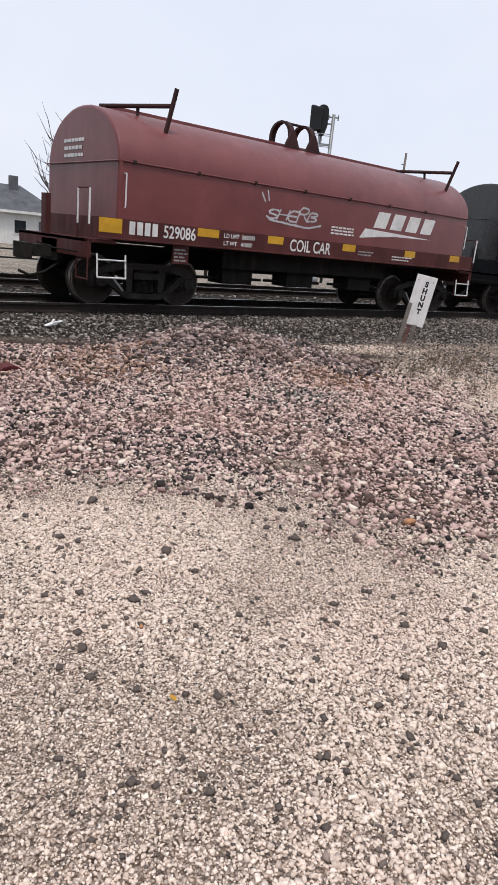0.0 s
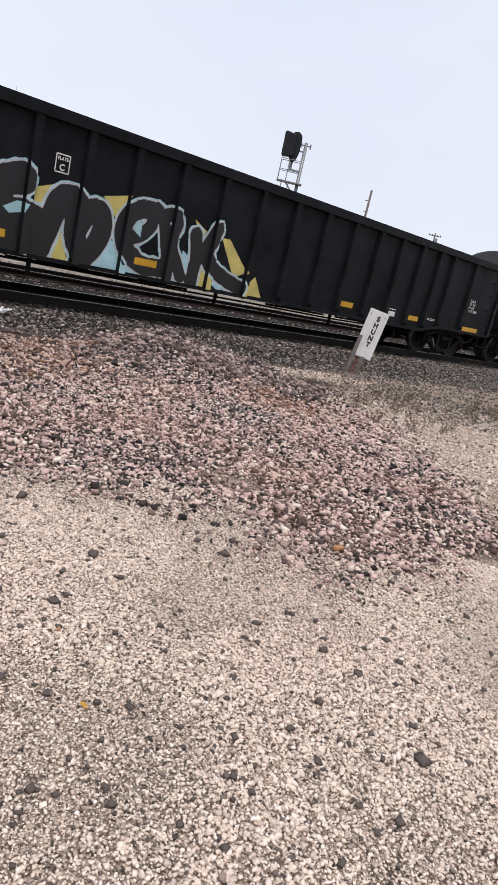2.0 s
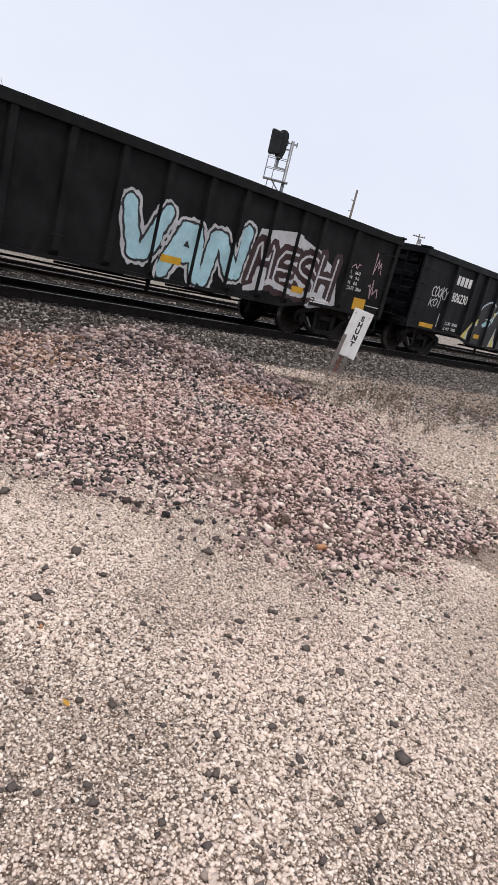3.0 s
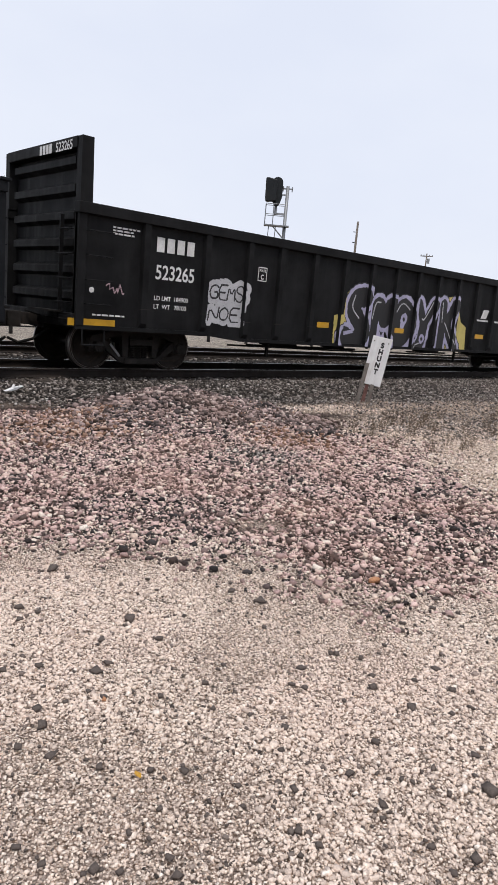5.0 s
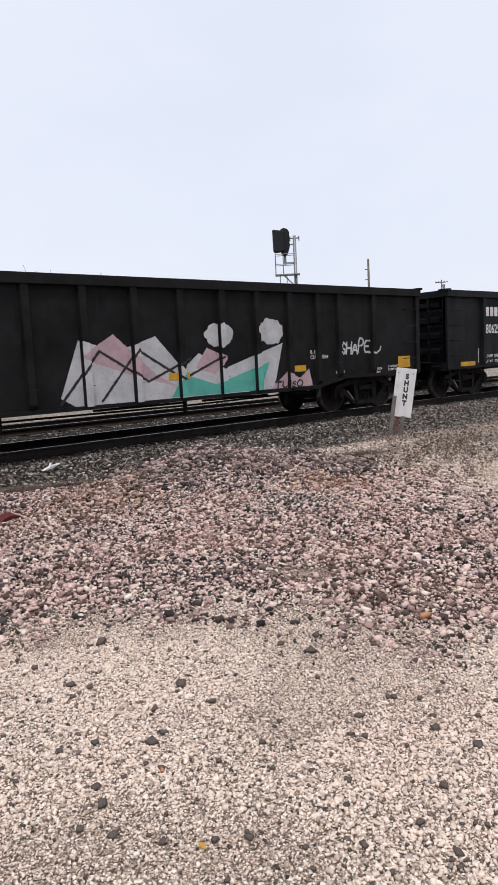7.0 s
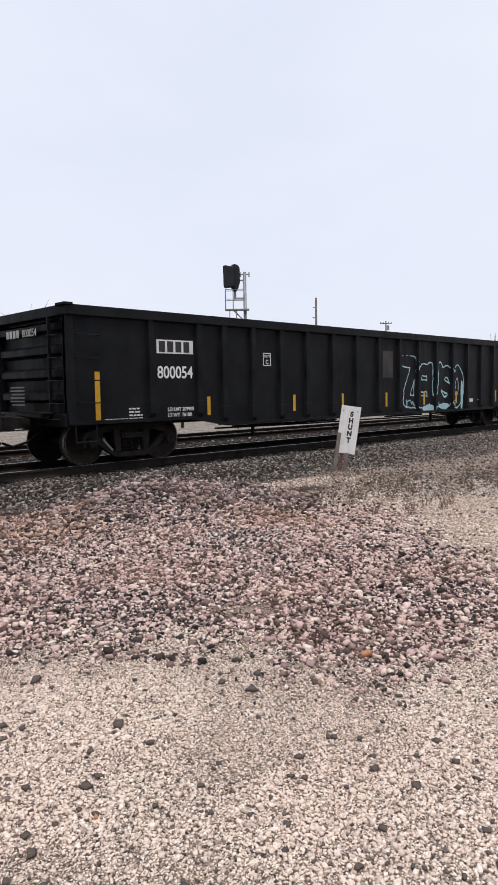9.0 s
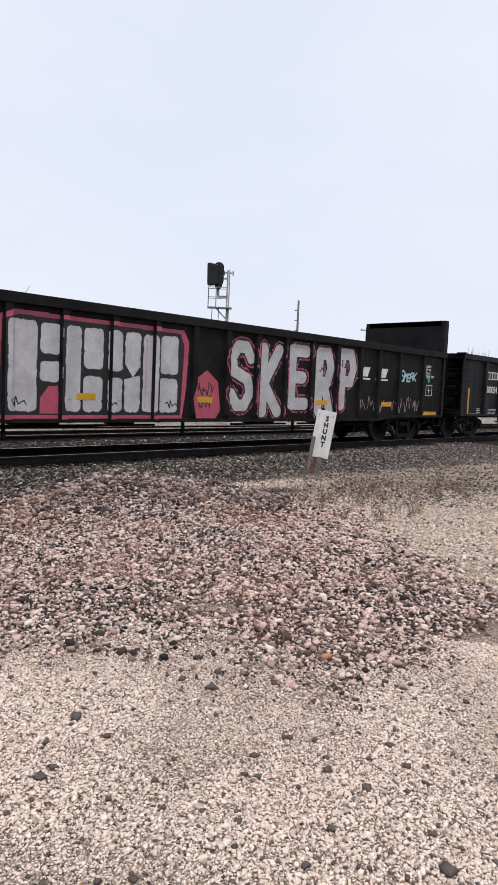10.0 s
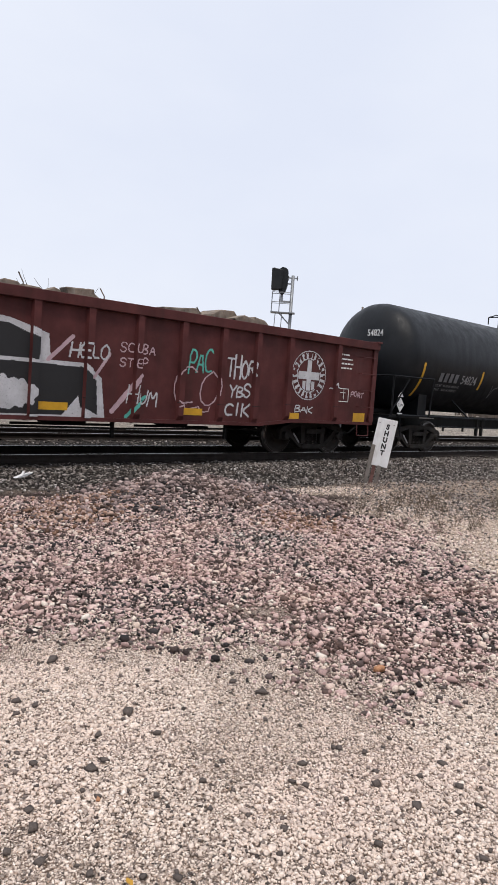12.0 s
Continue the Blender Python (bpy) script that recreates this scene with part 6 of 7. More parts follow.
cv.poly([(0, .9), (.4, 1.9), (1.2, 1.7), (2.0, 1.95), (2.6, 1.3), (3.0, 1.6), (3.6, 1.25), (5.3, 1.75), (5.0, .75), (.3, .72)], 1)
cv.poly([(.4, 1.6), (1.1, 2.0), (2.0, 1.2), (2.5, .95), (1.4, 1.25)], 8)
cv.poly([(2.3, .75), (2.6, 1.2), (3.4, .95), (4.9, 1.35), (4.6, .75)], 9)
cv.oval(3.55, 1.95, .36, .24, 1); cv.oval(4.95, 2.0, .38, .28, 1); cv.poly([(2.9, 1.3), (3.2, 1.7), (3.7, 1.5), (3.4, 1.15)], 8)
cv.poly([(4.9, .75), (5.4, 1.1), (5.8, .95), (6.1, 1.15), (6.2, .75)], 8)
cv.word("TUSO", 5.0, 5.9, .76, .90, [(.04, 2)], .1, .2, .1, 3)
for q in ((0, .9), (.8, 1.1)):
    cv.stroke([(q[0], .8), (q[0] + .8, 1.7), (q[0] + 1.8, 1.1), (q[0] + 2.8, 1.5)], .05, 2)
cv.bake(car, dp, ed, "teal, white and rose spray painted piece")
cv = Canvas(7.0, 9.0, 1.2, 2.1)
cv.word("SHAPE", 7.15, 8.25, 1.45, 1.75, [(.05, 1)], .15, .12, .08, 4)
cv.stroke([(8.2, 1.45), (8.5, 1.42), (8.65, 1.5), (8.68, 1.58)], .045, 1)
cv.bake(car, dp, ed, "white spray tag")
load(car, 6.5, 9.6, 3.05, 3, 14, BLACK_B)

# -- gondola with pale blue outline piece and upright yellow strips
car, dp, ed = gondola("gondola_car", -131.33, "black gondola with pale blue outline graffiti, upright yellow strips", BLACK, 3.05, RIBS_A)
for q in (-6.83, -4.05, -2.12, -.1, 1.92, 3.88, 6.66):
    marker(car, q, 1.12, .09, .40)
marker(car, -9.6, 1.36, .11, .95); marker(car, 9.47, 1.40, .09, .62)
part("white_patch", Build().box(-8.2, -7.25, -1.505, -1.502, 2.22, 2.50), WHT, car, "white rectangle behind the mark")
mark_blocks(car, -8.15, -7.3, 2.25, .22, 4, -1.507, 0, INK)
text(car, "800054", -8.2, -1.508, 1.72, .25, WHT, .9, .006)
text(car, "LD LMT 209900", -7.95, -1.508, 1.04, .075, WHT, 1, .002); text(car, "LT WT  76100", -7.95, -1.508, .92, .075, WHT, 1, .002)
end_board(car, "800054", 2.55)
plate_c(car, -5.0, 2.16)
bars(car, -9.45, -8.9, .90, 1, .03, seed=41); bars(car, -8.9, -8.6, 1.1, 4, .03, seed=42); bars(car, 9.0, 9.3, 1.75, 5, .03, seed=43); bars(car, 5.3, 5.7, 1.0, 1, .025, seed=44)
part("faded_patch", Build().box(-.28, .22, -1.505, -1.502, 1.75, 2.5), painted("greyed_patch", (0.05, 0.048, 0.047), .7), car, "greyed rectangular patch")
bx = Build()
for a0, a1, b0, b1 in ((-.2, .2, .09, .11), (-.2, .2, -.11, -.09), (-.2, -.18, -.11, .11), (.18, .2, -.11, .11), (-.02, 0, -.1, .1)):
    bx.box(7.55 + a0, 7.55 + a1, -1.508, -1.505, 1.02 + b0, 1.02 + b1)
part("stencil_frame", bx, WHT, car)
part("placard", Build().box(4.75, 5.0, -1.509, -1.502, .95, 1.06), WHT, car)
cv = Canvas(.3, 4.8, .69, 2.4)
cv.word("ZEUSO", .75, 4.25, .95, 2.05, [(.40, 3), (.33, 0)], .1, .1, .07, 23)
cv.oval(2.2, .8, .35, .12, 3); cv.oval(3.1, .85, .3, .1, 3); cv.oval(4.25, 1.2, .08, .5, 3); cv.scrawl(.9, 1.4, .8, 1.15, 3, .03, 10, 6); cv.scrawl(3.6, 3.8, 1.0, 1.2, 3, .03, 6, 7)
cv.bake(car, dp, ed, "pale blue outline spray painted piece")

# -- bulkhead gondola with white block letters
car, dp, ed = bulkhead_gondola(-153.1, "weathered black bulkhead gondola with big white block letters outlined in pink", "523268", "185200", "77800")
spaced_mark(car, (5.55, 6.5), 1.98)
cv = Canvas(-5.6, 9.4, .72, 2.72)
cv.poly([(-5.55, .76), (-5.5, 2.55), (-5.2, 2.68), (-1.3, 2.66), (-1.15, 2.4), (-1.2, 1.4), (-1.3, .76)], 7)
cv.poly([(-5.45, .84), (-5.4, 2.5), (-5.1, 2.6), (-1.4, 2.58), (-1.28, 2.3), (-1.35, .84)], 2)
for xa, xb, za, zb in ((-5.32, -4.73, .90, 2.52), (-4.67, -4.25, 1.95, 2.50), (-4.67, -4.25, 1.45, 1.82), (-4.20, -3.83, .90, 2.50), (-3.77, -3.34, 1.72, 2.50), (-3.77, -3.34, .90, 1.58),
                       (-3.22, -2.88, 1.70, 2.50), (-3.22, -2.88, .90, 1.58), (-2.82, -2.44, .90, 2.50), (-2.37, -2.02, .90, 2.48), (-1.93, -1.44, 1.70, 2.50), (-1.93, -1.44, .90, 1.62)):
    cv.slab(xa, xb, za, zb, 1, .10)
cv.poly([(-4.66, .86), (-4.66, 1.15), (-4.5, 1.36), (-4.3, 1.38), (-4.27, .86)], 7)
cv.poly([(-2.85, 1.9), (-2.62, 1.6), (-2.42, 1.85), (-2.42, 1.65), (-2.85, 1.55)], 2); cv.stroke([(-2.3, 1.0), (-2.28, 2.4)], .03, 8); cv.stroke([(-2.14, 1.0), (-2.12, 2.4)], .03, 8)
for q in (-5.1, -3.2, -1.6):
    cv.scrawl(q - .15, q + .2, .98, 1.2, 2, .025, 8, 3)
cv.poly([(-.95, .78), (-1.05, 1.2), (-.9, 1.65), (-.6, 1.85), (-.25, 1.6), (-.15, .95), (-.3, .76)], 7)
cv.scrawl(-.85, -.35, .95, 1.3, 10, .03, 14, 8); cv.scrawl(-.85, -.35, 1.25, 1.6, 10, .03, 14, 9)
for ch, xa, xb, za, zb in (("S", .18, .80, 1.08, 2.45), ("K", 1.22, 1.80, .95, 2.45), ("E", 2.30, 2.88, 1.15, 2.50), ("R", 3.42, 3.95, .98, 2.50), ("P", 4.45, 5.0, 1.15, 2.55)):
    cv.word(ch, xa - .02, xb + .02, za, zb, [(.48, 7), (.41, 2)], .0, .0, .0, 1)
    sx = (xb - xa)
    for st in LETTERS[ch]:
        cv.stroke([(xa + sx * u, za + (zb - za) * v) for u, v in st], .31 if ch != "S" else .28, 1, .03)
cv.a[((cv.a == 7) & (cv.X > 0.0)) & (cv.fz > .35)] = 0
cv.word("TUT", 4.42, 4.72, 2.18, 2.32, [(.03, 2)], 0, .1, .1, 2); cv.scrawl(3.45, 3.75, 2.0, 2.25, 2, .03, 9, 7)
cv.word("SMERK", 7.55, 8.45, 1.95, 2.2, [(.05, 3)], .2, .0, .12, 8)
for k in range(7):
    cv.scrawl(5.3 + k * .5, 5.7 + k * .5, .95, 1.35 + .1 * (k % 3), 8, .018, 9, 40 + k)
cv.scrawl(9.1, 9.35, 1.9, 2.2, 9, .03, 10, 5)
cv.bake(car, dp, ed, "white block letters with pink outlines, spray painted")
cv = Canvas(-10.1, -5.3, 1.05, 2.2)
cv.poly([(-9.85, 1.12), (-9.85, 1.98), (-9.1, 2.0), (-9.08, 1.55), (-9.5, 1.5), (-9.55, 1.12)], 4)
cv.poly([(-8.75, 1.15), (-8.75, 1.82), (-8.2, 1.85), (-7.95, 1.7), (-8.0, 1.3), (-8.2, 1.15)], 4)
cv.poly([(-7.25, 1.12), (-7.22, 1.8), (-6.8, 1.82), (-6.55, 1.6), (-6.6, 1.25), (-6.9, 1.15)], 4)
cv.oval(-6.95, 1.45, .11, .13, 0, 0); cv.oval(-9.5, 1.75, .10, .08, 9, 0)
for k in range(5):
    cv.scrawl(-6.05, -5.55, 1.42 + k * .12, 1.52 + k * .12, 9, .022, 10, 60 + k)
cv.bake(car, dp, ed, "flat blue spray painted patches")
load(car, -9, 9, 2.95, 4, 24, BLACK_B)


# -- tank car
def tank_car(x):
    car = empty("tank_car")
    tagged(car, "black tank car with curved yellow strips and top platform", "freight car", CARS_GROUP)
    CARS.append((car, x))
    R, cz, hl = 1.53, 2.75, 7.95
    n = 48
    prof = [(hl + .80 * math.sin(a), R * math.cos(a)) for a in [k * math.pi / 18 for k in range(9)]] + [(hl + .80, .02)]
    prof = [(-a, r) for a, r in prof[::-1]] + prof
    v = [(a, r * math.cos(2 * math.pi * k / n), cz + r * math.sin(2 * math.pi * k / n)) for a, r in prof for k in range(n)]
    f = [(i * n + k, i * n + (k + 1) % n, (i + 1) * n + (k + 1) % n, (i + 1) * n + k) for i in range(len(prof) - 1) for k in range(n)]
    sh = part("tank_shell", Build().add(v, f), BLACK_T, car, "satin black cylindrical tank with domed ends", smooth=True)
    def on(z):
        return -math.sqrt(max(R * R - (z - cz) ** 2, 0))
    def band(q, z0, z1, w_, m, name, lab, lean=0.0):
        b = Build()
        k = max(2, int((z1 - z0) / .06))
        for i in range(k):
            za, zb = z0 + (z1 - z0) * i / k, z0 + (z1 - z0) * (i + 1) / k
            la, lb = lean * (i / k) ** 2, lean * ((i + 1) / k) ** 2
            b.add([(q + la - w_ / 2, on(za) - .004, za), (q + la + w_ / 2, on(za) - .004, za), (q + lb + w_ / 2, on(zb) - .004, zb), (q + lb - w_ / 2, on(zb) - .004, zb)], [(0, 1, 2, 3)])
        part(name, b, m, car, lab)
    for q in (-4.6, -2.67, -.46, 2.28, 5.07):
        band(q, 2.0, 2.55, .10, YEL, "reflector", "yellow reflective strip")
    band(-7.72, 1.65, 2.6, .10, YEL, "reflector", "curved yellow reflective strip", .0)
    band(7.75, 1.62, 2.55, .10, YEL, "reflector", "curved yellow reflective strip", .0)
    # stencils follow the curve of the shell
    def curved(me, q, z0, m):
        for vv in me.vertices:
            z = vv.co.z + z0
            vv.co = (vv.co.x + q, on(z) - .005, z)
        part("lettering", me, m, car)
    def blocks(q, z0, h_, m):
        b = Build()
        for k in range(4):
            b.box(q + k * .26, q + k * .26 + .17, 0, .001, 0, h_)
        me = b.mesh("owner_mark")
        curved(me, 0, z0, m)
    blocks(-6.85, 2.12, .26, DIM)
    curved(text_mesh("54824", .26, .95, .004), -5.72, 2.12, DIM)
    curved(text_mesh("LD LMT 186200 LB  84400 KG", .07, 1, .001), -6.9, 1.98, DIM)
    curved(text_mesh("LT WT   75300 LB  34100 KG", .07, 1, .001), -6.9, 1.86, DIM)
    curved(text_mesh("FRA AIP", .12, 1, .002), 6.15, 2.42, DIM)
    curved(text_mesh("SR13450", .13, 1, .002), 5.95, 2.24, DIM)
    curved(text_mesh("WATER CAPY", .06, 1, .001), 1.75, 3.28, DIM)
    for k in range(5):
        curved(Build().box(0, 1.0, 0, .001, 0, .025).mesh("stencilling"), 6.75, 2.42 - k * .1, DIM)
        curved(Build().box(0, .75, 0, .001, 0, .02).mesh("stencilling"), -1.7, 2.5 - k * .12, DIM)
    g = random.Random(77)
    def tag_on(q0, q1, z0, z1, m, wd, nn, seed):
        gg = random.Random(seed)
        p = [(q0 + (q1 - q0) * (k + gg.uniform(-.4, .8)) / nn, gg.uniform(z0, z1)) for k in range(nn)]
        b = Build()
        for (xa, za), (xb, zb) in zip(p, p[1:]):
            L = math.hypot(xb - xa, zb - za) + 1e-6
            ox, oz = -(zb - za) / L * wd / 2, (xb - xa) / L * wd / 2
            st = 5
            for i in range(st):
                u, w2 = i / st, (i + 1) / st
                q = [(xa + (xb - xa) * t_ + s_ * ox, za + (zb - za) * t_ + s_ * oz) for t_, s_ in ((u, -1), (w2, -1), (w2, 1), (u, 1))]
                b.add([(a, on(z) - .006, z) for a, z in q], [(0, 1, 2, 3)])
        tagged(part("spray_paint", b, m, car, "thin spray tag"), kind="stuff")
    for k in range(5):
        tag_on(.12, .36, 1.65 + k * .32, 1.85 + k * .32, G_WHITE, .032, 7, 80 + k); tag_on(1.12, 1.45, 1.55 + k * .36, 1.85 + k * .36, G_WHITE, .036, 7, 90 + k)
    tag_on(2.6, 3.5, 1.55, 1.95, DIM, .03, 14, 3); tag_on(3.7, 4.6, 1.6, 1.85, DIM, .02, 14, 4); tag_on(5.2, 5.7, 1.5, 1.9, G_YEL, .025, 9, 5)
    tag_on(-3.9, -2.2, 1.6, 2.3, DIM, .02, 12, 6); tag_on(-2.0, -1.4, 1.5, 2.0, G_YEL, .03, 10, 7)
    # placards
    for q in (8.45, -8.5):
        fr = part("placard_holder", Build().prism([(q, 1.18), (q + .17, 1.37), (q, 1.56), (q - .17, 1.37)], 1, -1.36, -1.345), WHT, car, "white diamond placard")
        for k in (-1, 1):
            part("placard_tip", Build().prism([(q - .12, 1.37 + k * .22), (q + .12, 1.37 + k * .22), (q, 1.37 + k * .36)], 1, -1.36, -1.345), WHT, fr)
        text(fr, "3289", q, -1.362, 1.33, .08, INK, 1, .002, 'CENTER')
    # top platform, manway, rails
    part("manway", Build().tube((-.25, 0, cz + R - .08), (-.25, 0, cz + R + .30), .34, 24).tube((-.25, 0, cz + R + .30), (-.25, 0, cz + R + .38), .34, 24, .24), BLACK_T, car, "manway dome", smooth=False)
    for q in (-.92, .3, .65, .95):
        part("valve", Build().tube((q, -.2, cz + R - .1), (q, -.2, cz + R + .22), .07, 10).tube((q - .14, -.2, cz + R + .16), (q + .14, -.2, cz + R + .16), .045, 8), GRIME, car)
    pf = part("platform", Build().box(-.1, 1.52, -.95, -.35, cz + R - .12, cz + R - .07).box(-.1, 1.52, .35, .95, cz + R - .12, cz + R - .07), BLACK, car, "top walkway")
    zt = cz + R + .62
    rl = Build()
    for yy in (-.95, .95):
        rl.path([(-.85, yy * .7, zt - .12), (.0, yy * .9, zt + .08), (.55, yy * .9, zt + .06), (1.05, yy * .9, zt - .05), (1.12, yy * .9, zt - .15), (1.12, yy * .9, cz + R - .1)], .022)
        rl.path([(-.85, yy * .7, zt - .12), (-.85, yy * .7, zt - .37)], .022)
        rl.tube((.2, yy * .9, zt + .08), (.2, yy * .9, cz + R - .3), .022)
        rl.path([(.35, yy, cz + R + .0), (.35, yy, zt - .45), (1.48, yy, zt - .25), (1.48, yy, cz + R - .1)], .02)
    rl.path([(-.85, -.66, zt - .12), (-.85, .66, zt - .12)], .02).path([(1.48, -.95, zt - .25), (1.48, .95, zt - .25)], .02)
    part("railing", rl, BLACK, pf)
    # side ladder
    ld = Build()
    for q in (.38, .80):
        ld.path([(q, -.75, cz + R - .1), (q, on(3.7) - .1, 3.7), (q, -R - .14, cz), (q, -R - .16, .55)], .022)
    for k in range(11):
        z = .6 + k * .30
        yy = -R - .15 if z < cz else on(z) - .11
        ld.tube((.38, yy, z), (.80, yy, z), .015)
    part("ladder", ld, BLACK, car, "black side ladder")
    # sill, running pipe, saddles
    part("underframe", Build().box(-9.0, 9.0, -.32, .32, .74, 1.1).box(-8.9, -6.6, -1.3, 1.3, 1.02, 1.08).box(6.6, 8.9, -1.3, 1.3, 1.02, 1.08), UNDER, car)
    part("side_pipe", Build().path([(-8.8, -1.5, 1.09), (8.8, -1.5, 1.09)], .035).path([(-6.5, -1.3, .80), (6.5, -1.3, .80)], .025), BLACK, car, "long side handrail pipe")
    for q in (-5.2, -2.4, 2.6, 5.4):
        part("pipe_bracket", Build().tube((q - .25, on(1.6) - .02, 1.6), (q, -1.5, 1.09), .025), BLACK, car)
    for q in (-4.4, -4.1, -1.2, -.9, 1.8, 2.2, 4.2):
        part("hanger", Build().box(q, q + .08, -1.34, -1.26, .55, 1.1), UNDER, car)
    part("bottom_outlet", Build().tube((.0, 0, 1.3), (0, 0, .62), .16, 12).tube((-.4, -.2, .7), (.4, -.2, .7), .08, 10), UNDER, car)
    for s in (-1, 1):
        sd = Build().prism([(s * 6.95, 1.02), (s * 7.35, 1.02), (s * 7.35, 1.72), (s * 6.95, 1.72)], 1, -1.12, 1.12)
        part("saddle", sd, BLACK, car)
        er = Build().path([(s * 9.0, -1.45, 1.08), (s * 9.0, -1.45, 2.15), (s * 7.4, -1.62, 2.15), (s * 7.4, -1.56, 1.08)], .025).path([(s * 9.0, -1.45, 2.15), (s * 9.0, 1.45, 2.15), (s * 9.0, 1.45, 1.08)], .025).path([(s * 9.0, -1.4, 1.1), (s * 8.3, -1.45, 2.1)], .02)
        part("end_rail", er, BLACK, car, "black end handrail")
        part("end_platform", Build().box(*sorted((s * 8.5, s * 9.1)), -1.45, 1.45, 1.02, 1.08).box(*sorted((s * 9.0, s * 9.12)), -1.4, 1.4, .8, 1.08), BLACK, car)
        part("sill_step", Build().path([(s * 9.0, -1.45, 1.02), (s * 9.0, -1.5, .5), (s * 8.6, -1.5, .5), (s * 8.6, -1.45, 1.02)], .018), BLACK, car)
    bars(car, -7.7, -6.9, 1.03, 1, .035, -1.46, seed=61); bars(car, 8.0, 8.9, 1.04, 1, .03, -1.46, seed=62)
    me = text_mesh("54824", .18, .9, .003); me.transform(Matrix.Rotation(radians(-90), 4, 'Z'))
    ob = part("lettering", me, WHT, car); ob.location = (-8.82, -.25, 3.25)
    couplers(car, 9.1)
    running_gear(car, 7.15)


tank_car(-173.25)

# -- red gondola with scrap at the rear
car, dp, ed = gondola("gondola_car", -193.4, "rusty oxide red gondola loaded with scrap, covered in tags", RED_B, 2.92, [1.05, 2.07, 3.1, 4.12, 5.15, 6.12, 7.11, 8.76], True, 0, .70, .80)
for q, ww, hh in ((9.73, .45, .28), (7.33, .45, .14), (4.46, .5, .14), (1.43, .55, .14), (-1.6, .5, .14), (-4.6, .5, .14), (-9.4, .5, .14)):
    marker(car, q, .95, ww, hh)
cv = Canvas(-3.0, 10.1, .72, 2.75)
cv.poly([(-3, .74), (-3, 2.4), (-.5, 2.45), (.6, 2.4), (1.3, 2.2), (1.35, 1.75), (2.0, 1.75), (2.35, 1.5), (2.45, .76)], 1)
cv.poly([(-2.9, .8), (-2.9, 2.32), (-.5, 2.36), (.6, 2.3), (1.15, 2.1), (1.1, 1.7), (1.95, 1.68), (2.25, 1.45), (2.3, .8)], 2)
cv.oval(.2, 1.15, .95, .30, 1); cv.poly([(-2.5, 1.5), (-1.2, 2.1), (-.2, 1.8), (-1.0, 1.4)], 1); cv.poly([(-.9, 1.55), (.0, 1.85), (-.4, 1.5)], 9)
cv.stroke([(-2.5, 1.72), (.5, 1.72), (1.9, 1.70)], .06, 1); cv.poly([(1.6, .8), (1.9, 1.15), (1.95, .95), (2.35, .8)], 1)
cv.stroke([(1.3, 1.75), (1.75, 2.2)], .07, 8); cv.stroke([(2.6, .9), (3.2, 1.6)], .10, 8); cv.stroke([(2.9, .8), (3.3, 1.2)], .07, 9); cv.stroke([(2.2, 1.5), (2.5, 1.95)], .06, 8)
cv.word("HELO", 1.7, 2.5, 1.85, 2.1, [(.035, 1)], .2, .1, .1, 3); cv.word("SCUBA", 2.7, 3.5, 2.02, 2.2, [(.025, 8)], .1, .25, .05, 3); cv.word("STEP", 2.7, 3.35, 1.75, 1.92, [(.025, 8)], .1, .25, .05, 4)
cv.word("HUM", 2.9, 3.6, 1.05, 1.35, [(.03, 1)], .2, .1, .1, 6); cv.word("PAC", 4.3, 4.9, 1.75, 2.3, [(.04, 9)], .2, .1, .1, 7); cv.word("CO", 3.9, 5.2, 1.1, 1.8, [(.03, 8)], .2, .2, .1, 8)
cv.word("THOR", 5.3, 6.1, 1.75, 2.15, [(.045, 1)], .1, .1, .15, 9); cv.word("YBS", 5.4, 6.0, 1.3, 1.55, [(.04, 1)], .1, .1, .1, 10); cv.word("CIK", 5.3, 6.0, .9, 1.15, [(.045, 1)], .1, .1, .1, 11)
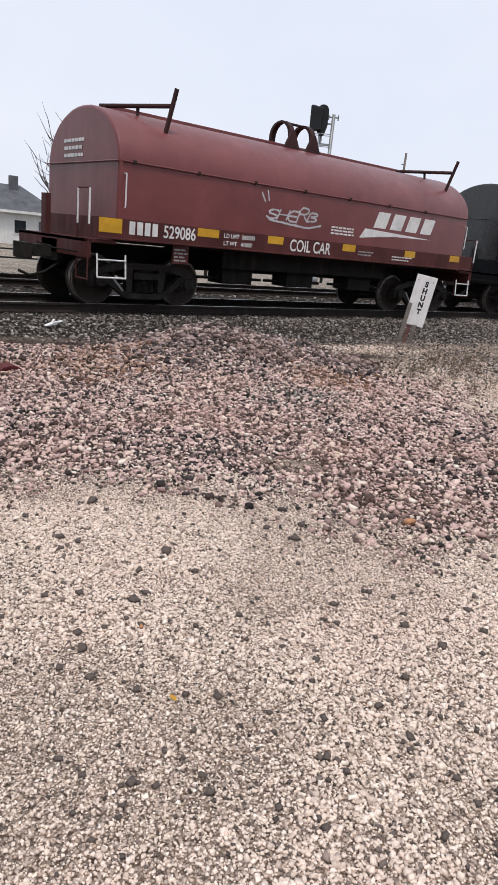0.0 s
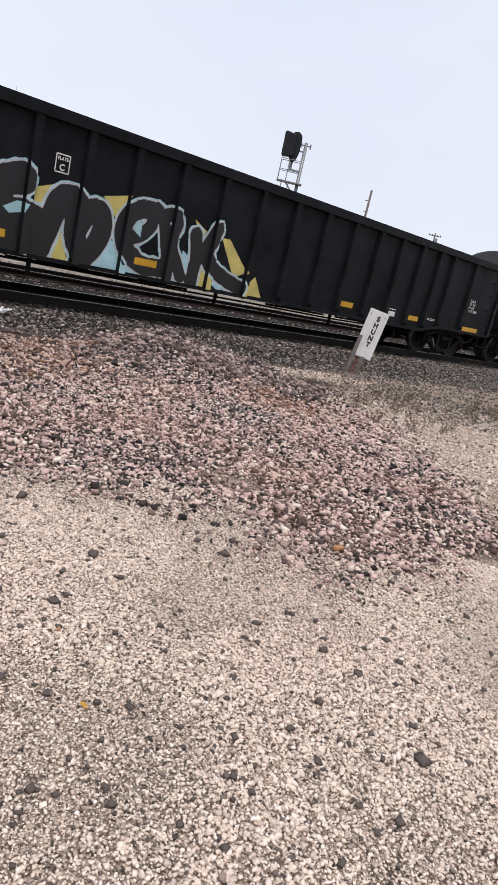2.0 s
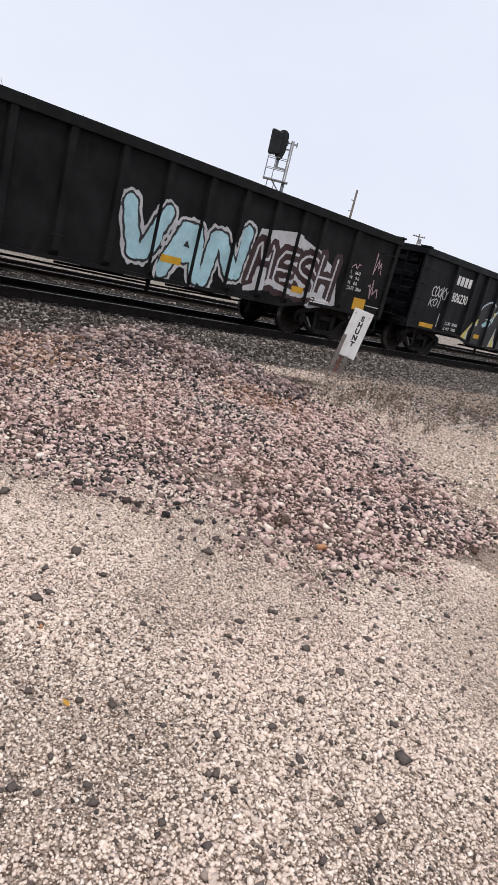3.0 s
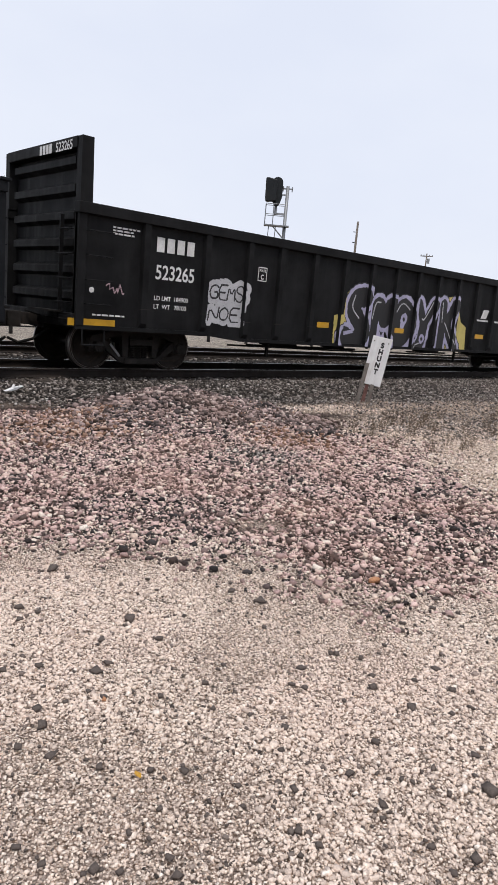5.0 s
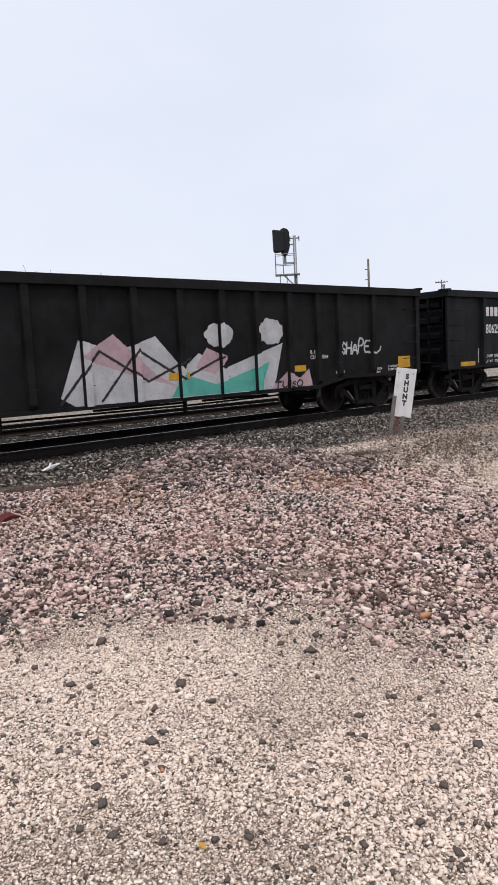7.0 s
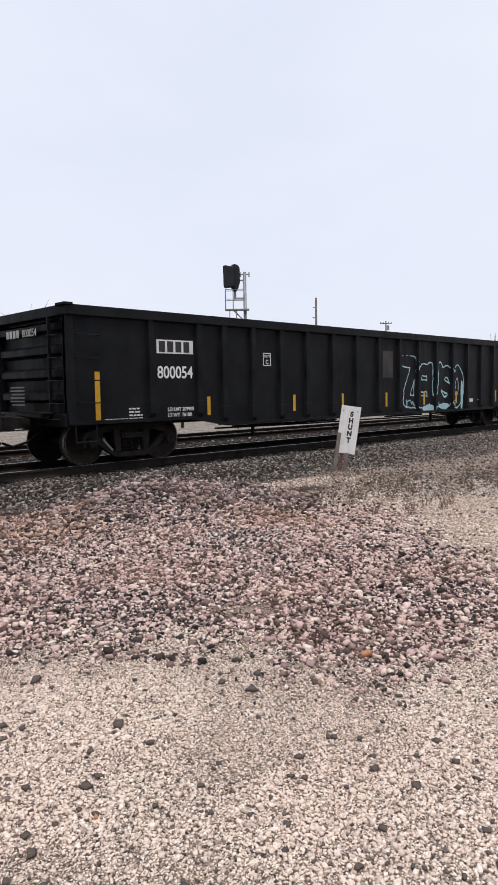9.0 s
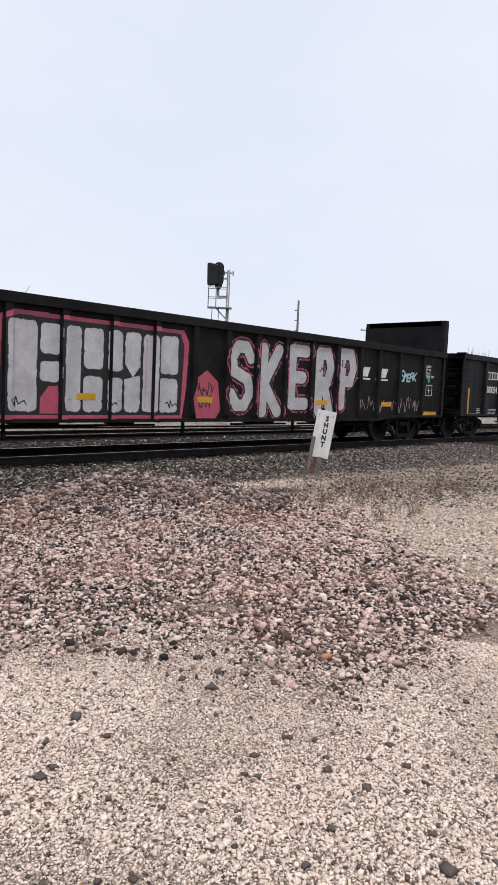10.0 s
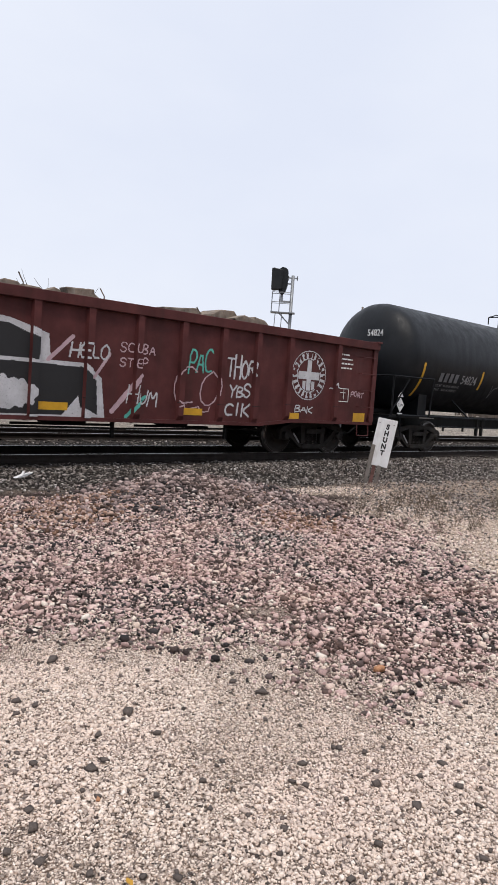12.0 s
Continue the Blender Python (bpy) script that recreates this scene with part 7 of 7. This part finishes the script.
cv.word("BAK", 7.4, 8.0, 1.05, 1.2, [(.03, 1)], .1, .1, .1, 12); cv.word("PORT", 9.35, 9.85, 1.5, 1.62, [(.025, 8)], .1, .1, .1, 13); cv.scrawl(4.1, 5.0, .9, 1.1, 8, .025, 9, 14); cv.scrawl(8.5, 8.9, 1.65, 1.8, 1, .03, 7, 15)
# round emblem as plain shapes
cx, cz_ = 7.80, 1.92
ring = np.hypot(cv.X - cx, cv.Z - cz_)
cv.a[(ring < .58) & (ring > .56)] = 1
cv.a[(ring < .54) & (ring > .38) & ((np.floor(np.arctan2(cv.Z - cz_, cv.X - cx) * 7) % 2 == 0) | (ring < .40)) & (cv.fz < .45)] = 1
cv.a[(ring < .36) & ((abs(cv.X - cx) < .07) | (abs(cv.Z - cz_) < .09) | ((abs(cv.X - cx) < .2) & (cv.Z < cz_ - .14) & (abs(cv.X - cx) > .1)))] = 1
cv.bake(car, dp, ed, "white, black and pale spray tags and a round emblem")
for k in range(4):
    bars(car, 8.75, 9.35, 2.5 - k * .11, 1, .035, seed=70 + k)
bx = Build()
for a0, a1, b0, b1 in ((-.22, .22, .15, .17), (-.22, .22, -.17, -.15), (-.22, -.20, -.17, .17), (.20, .22, -.17, .17), (.02, .04, -.1, .16), (-.1, .1, .05, .07)):
    bx.box(9.05 + a0, 9.05 + a1, -1.508, -1.505, 1.52 + b0, 1.52 + b1)
part("stencil_frame", bx, WHT, car)
load(car, -4, 8.2, 3.12, 34, 34)
for k, (q, l) in enumerate(((2.6, .25), (4.9, .2), (1.0, .3))):
    part("bent_rod", Build().path([(q, -.9, 2.8), (q + .05, -.9, 2.95 + l * .4), (q - .04, -.88, 2.95 + l)], .012), SCRAP, car)


far_fence()


def motions():
    """The train rolls past at an almost even speed; the wheels turn with it."""
    times = list(SLIP)
    for car, x in CARS:
        walk(car, [(t, pose(x + run_at(t), TRACK_Y, 0)) for t in times])
    steps = [k / FPS for k in range(361)]
    turns = [math.degrees(run_at(t) / WR) for t in steps]
    for i, (ax, q) in enumerate(AXLES):
        walk(ax, [(t, pose(q, 0, WR, 0, a + 37 * i, 0)) for t, a in zip(steps, turns)])


motions()
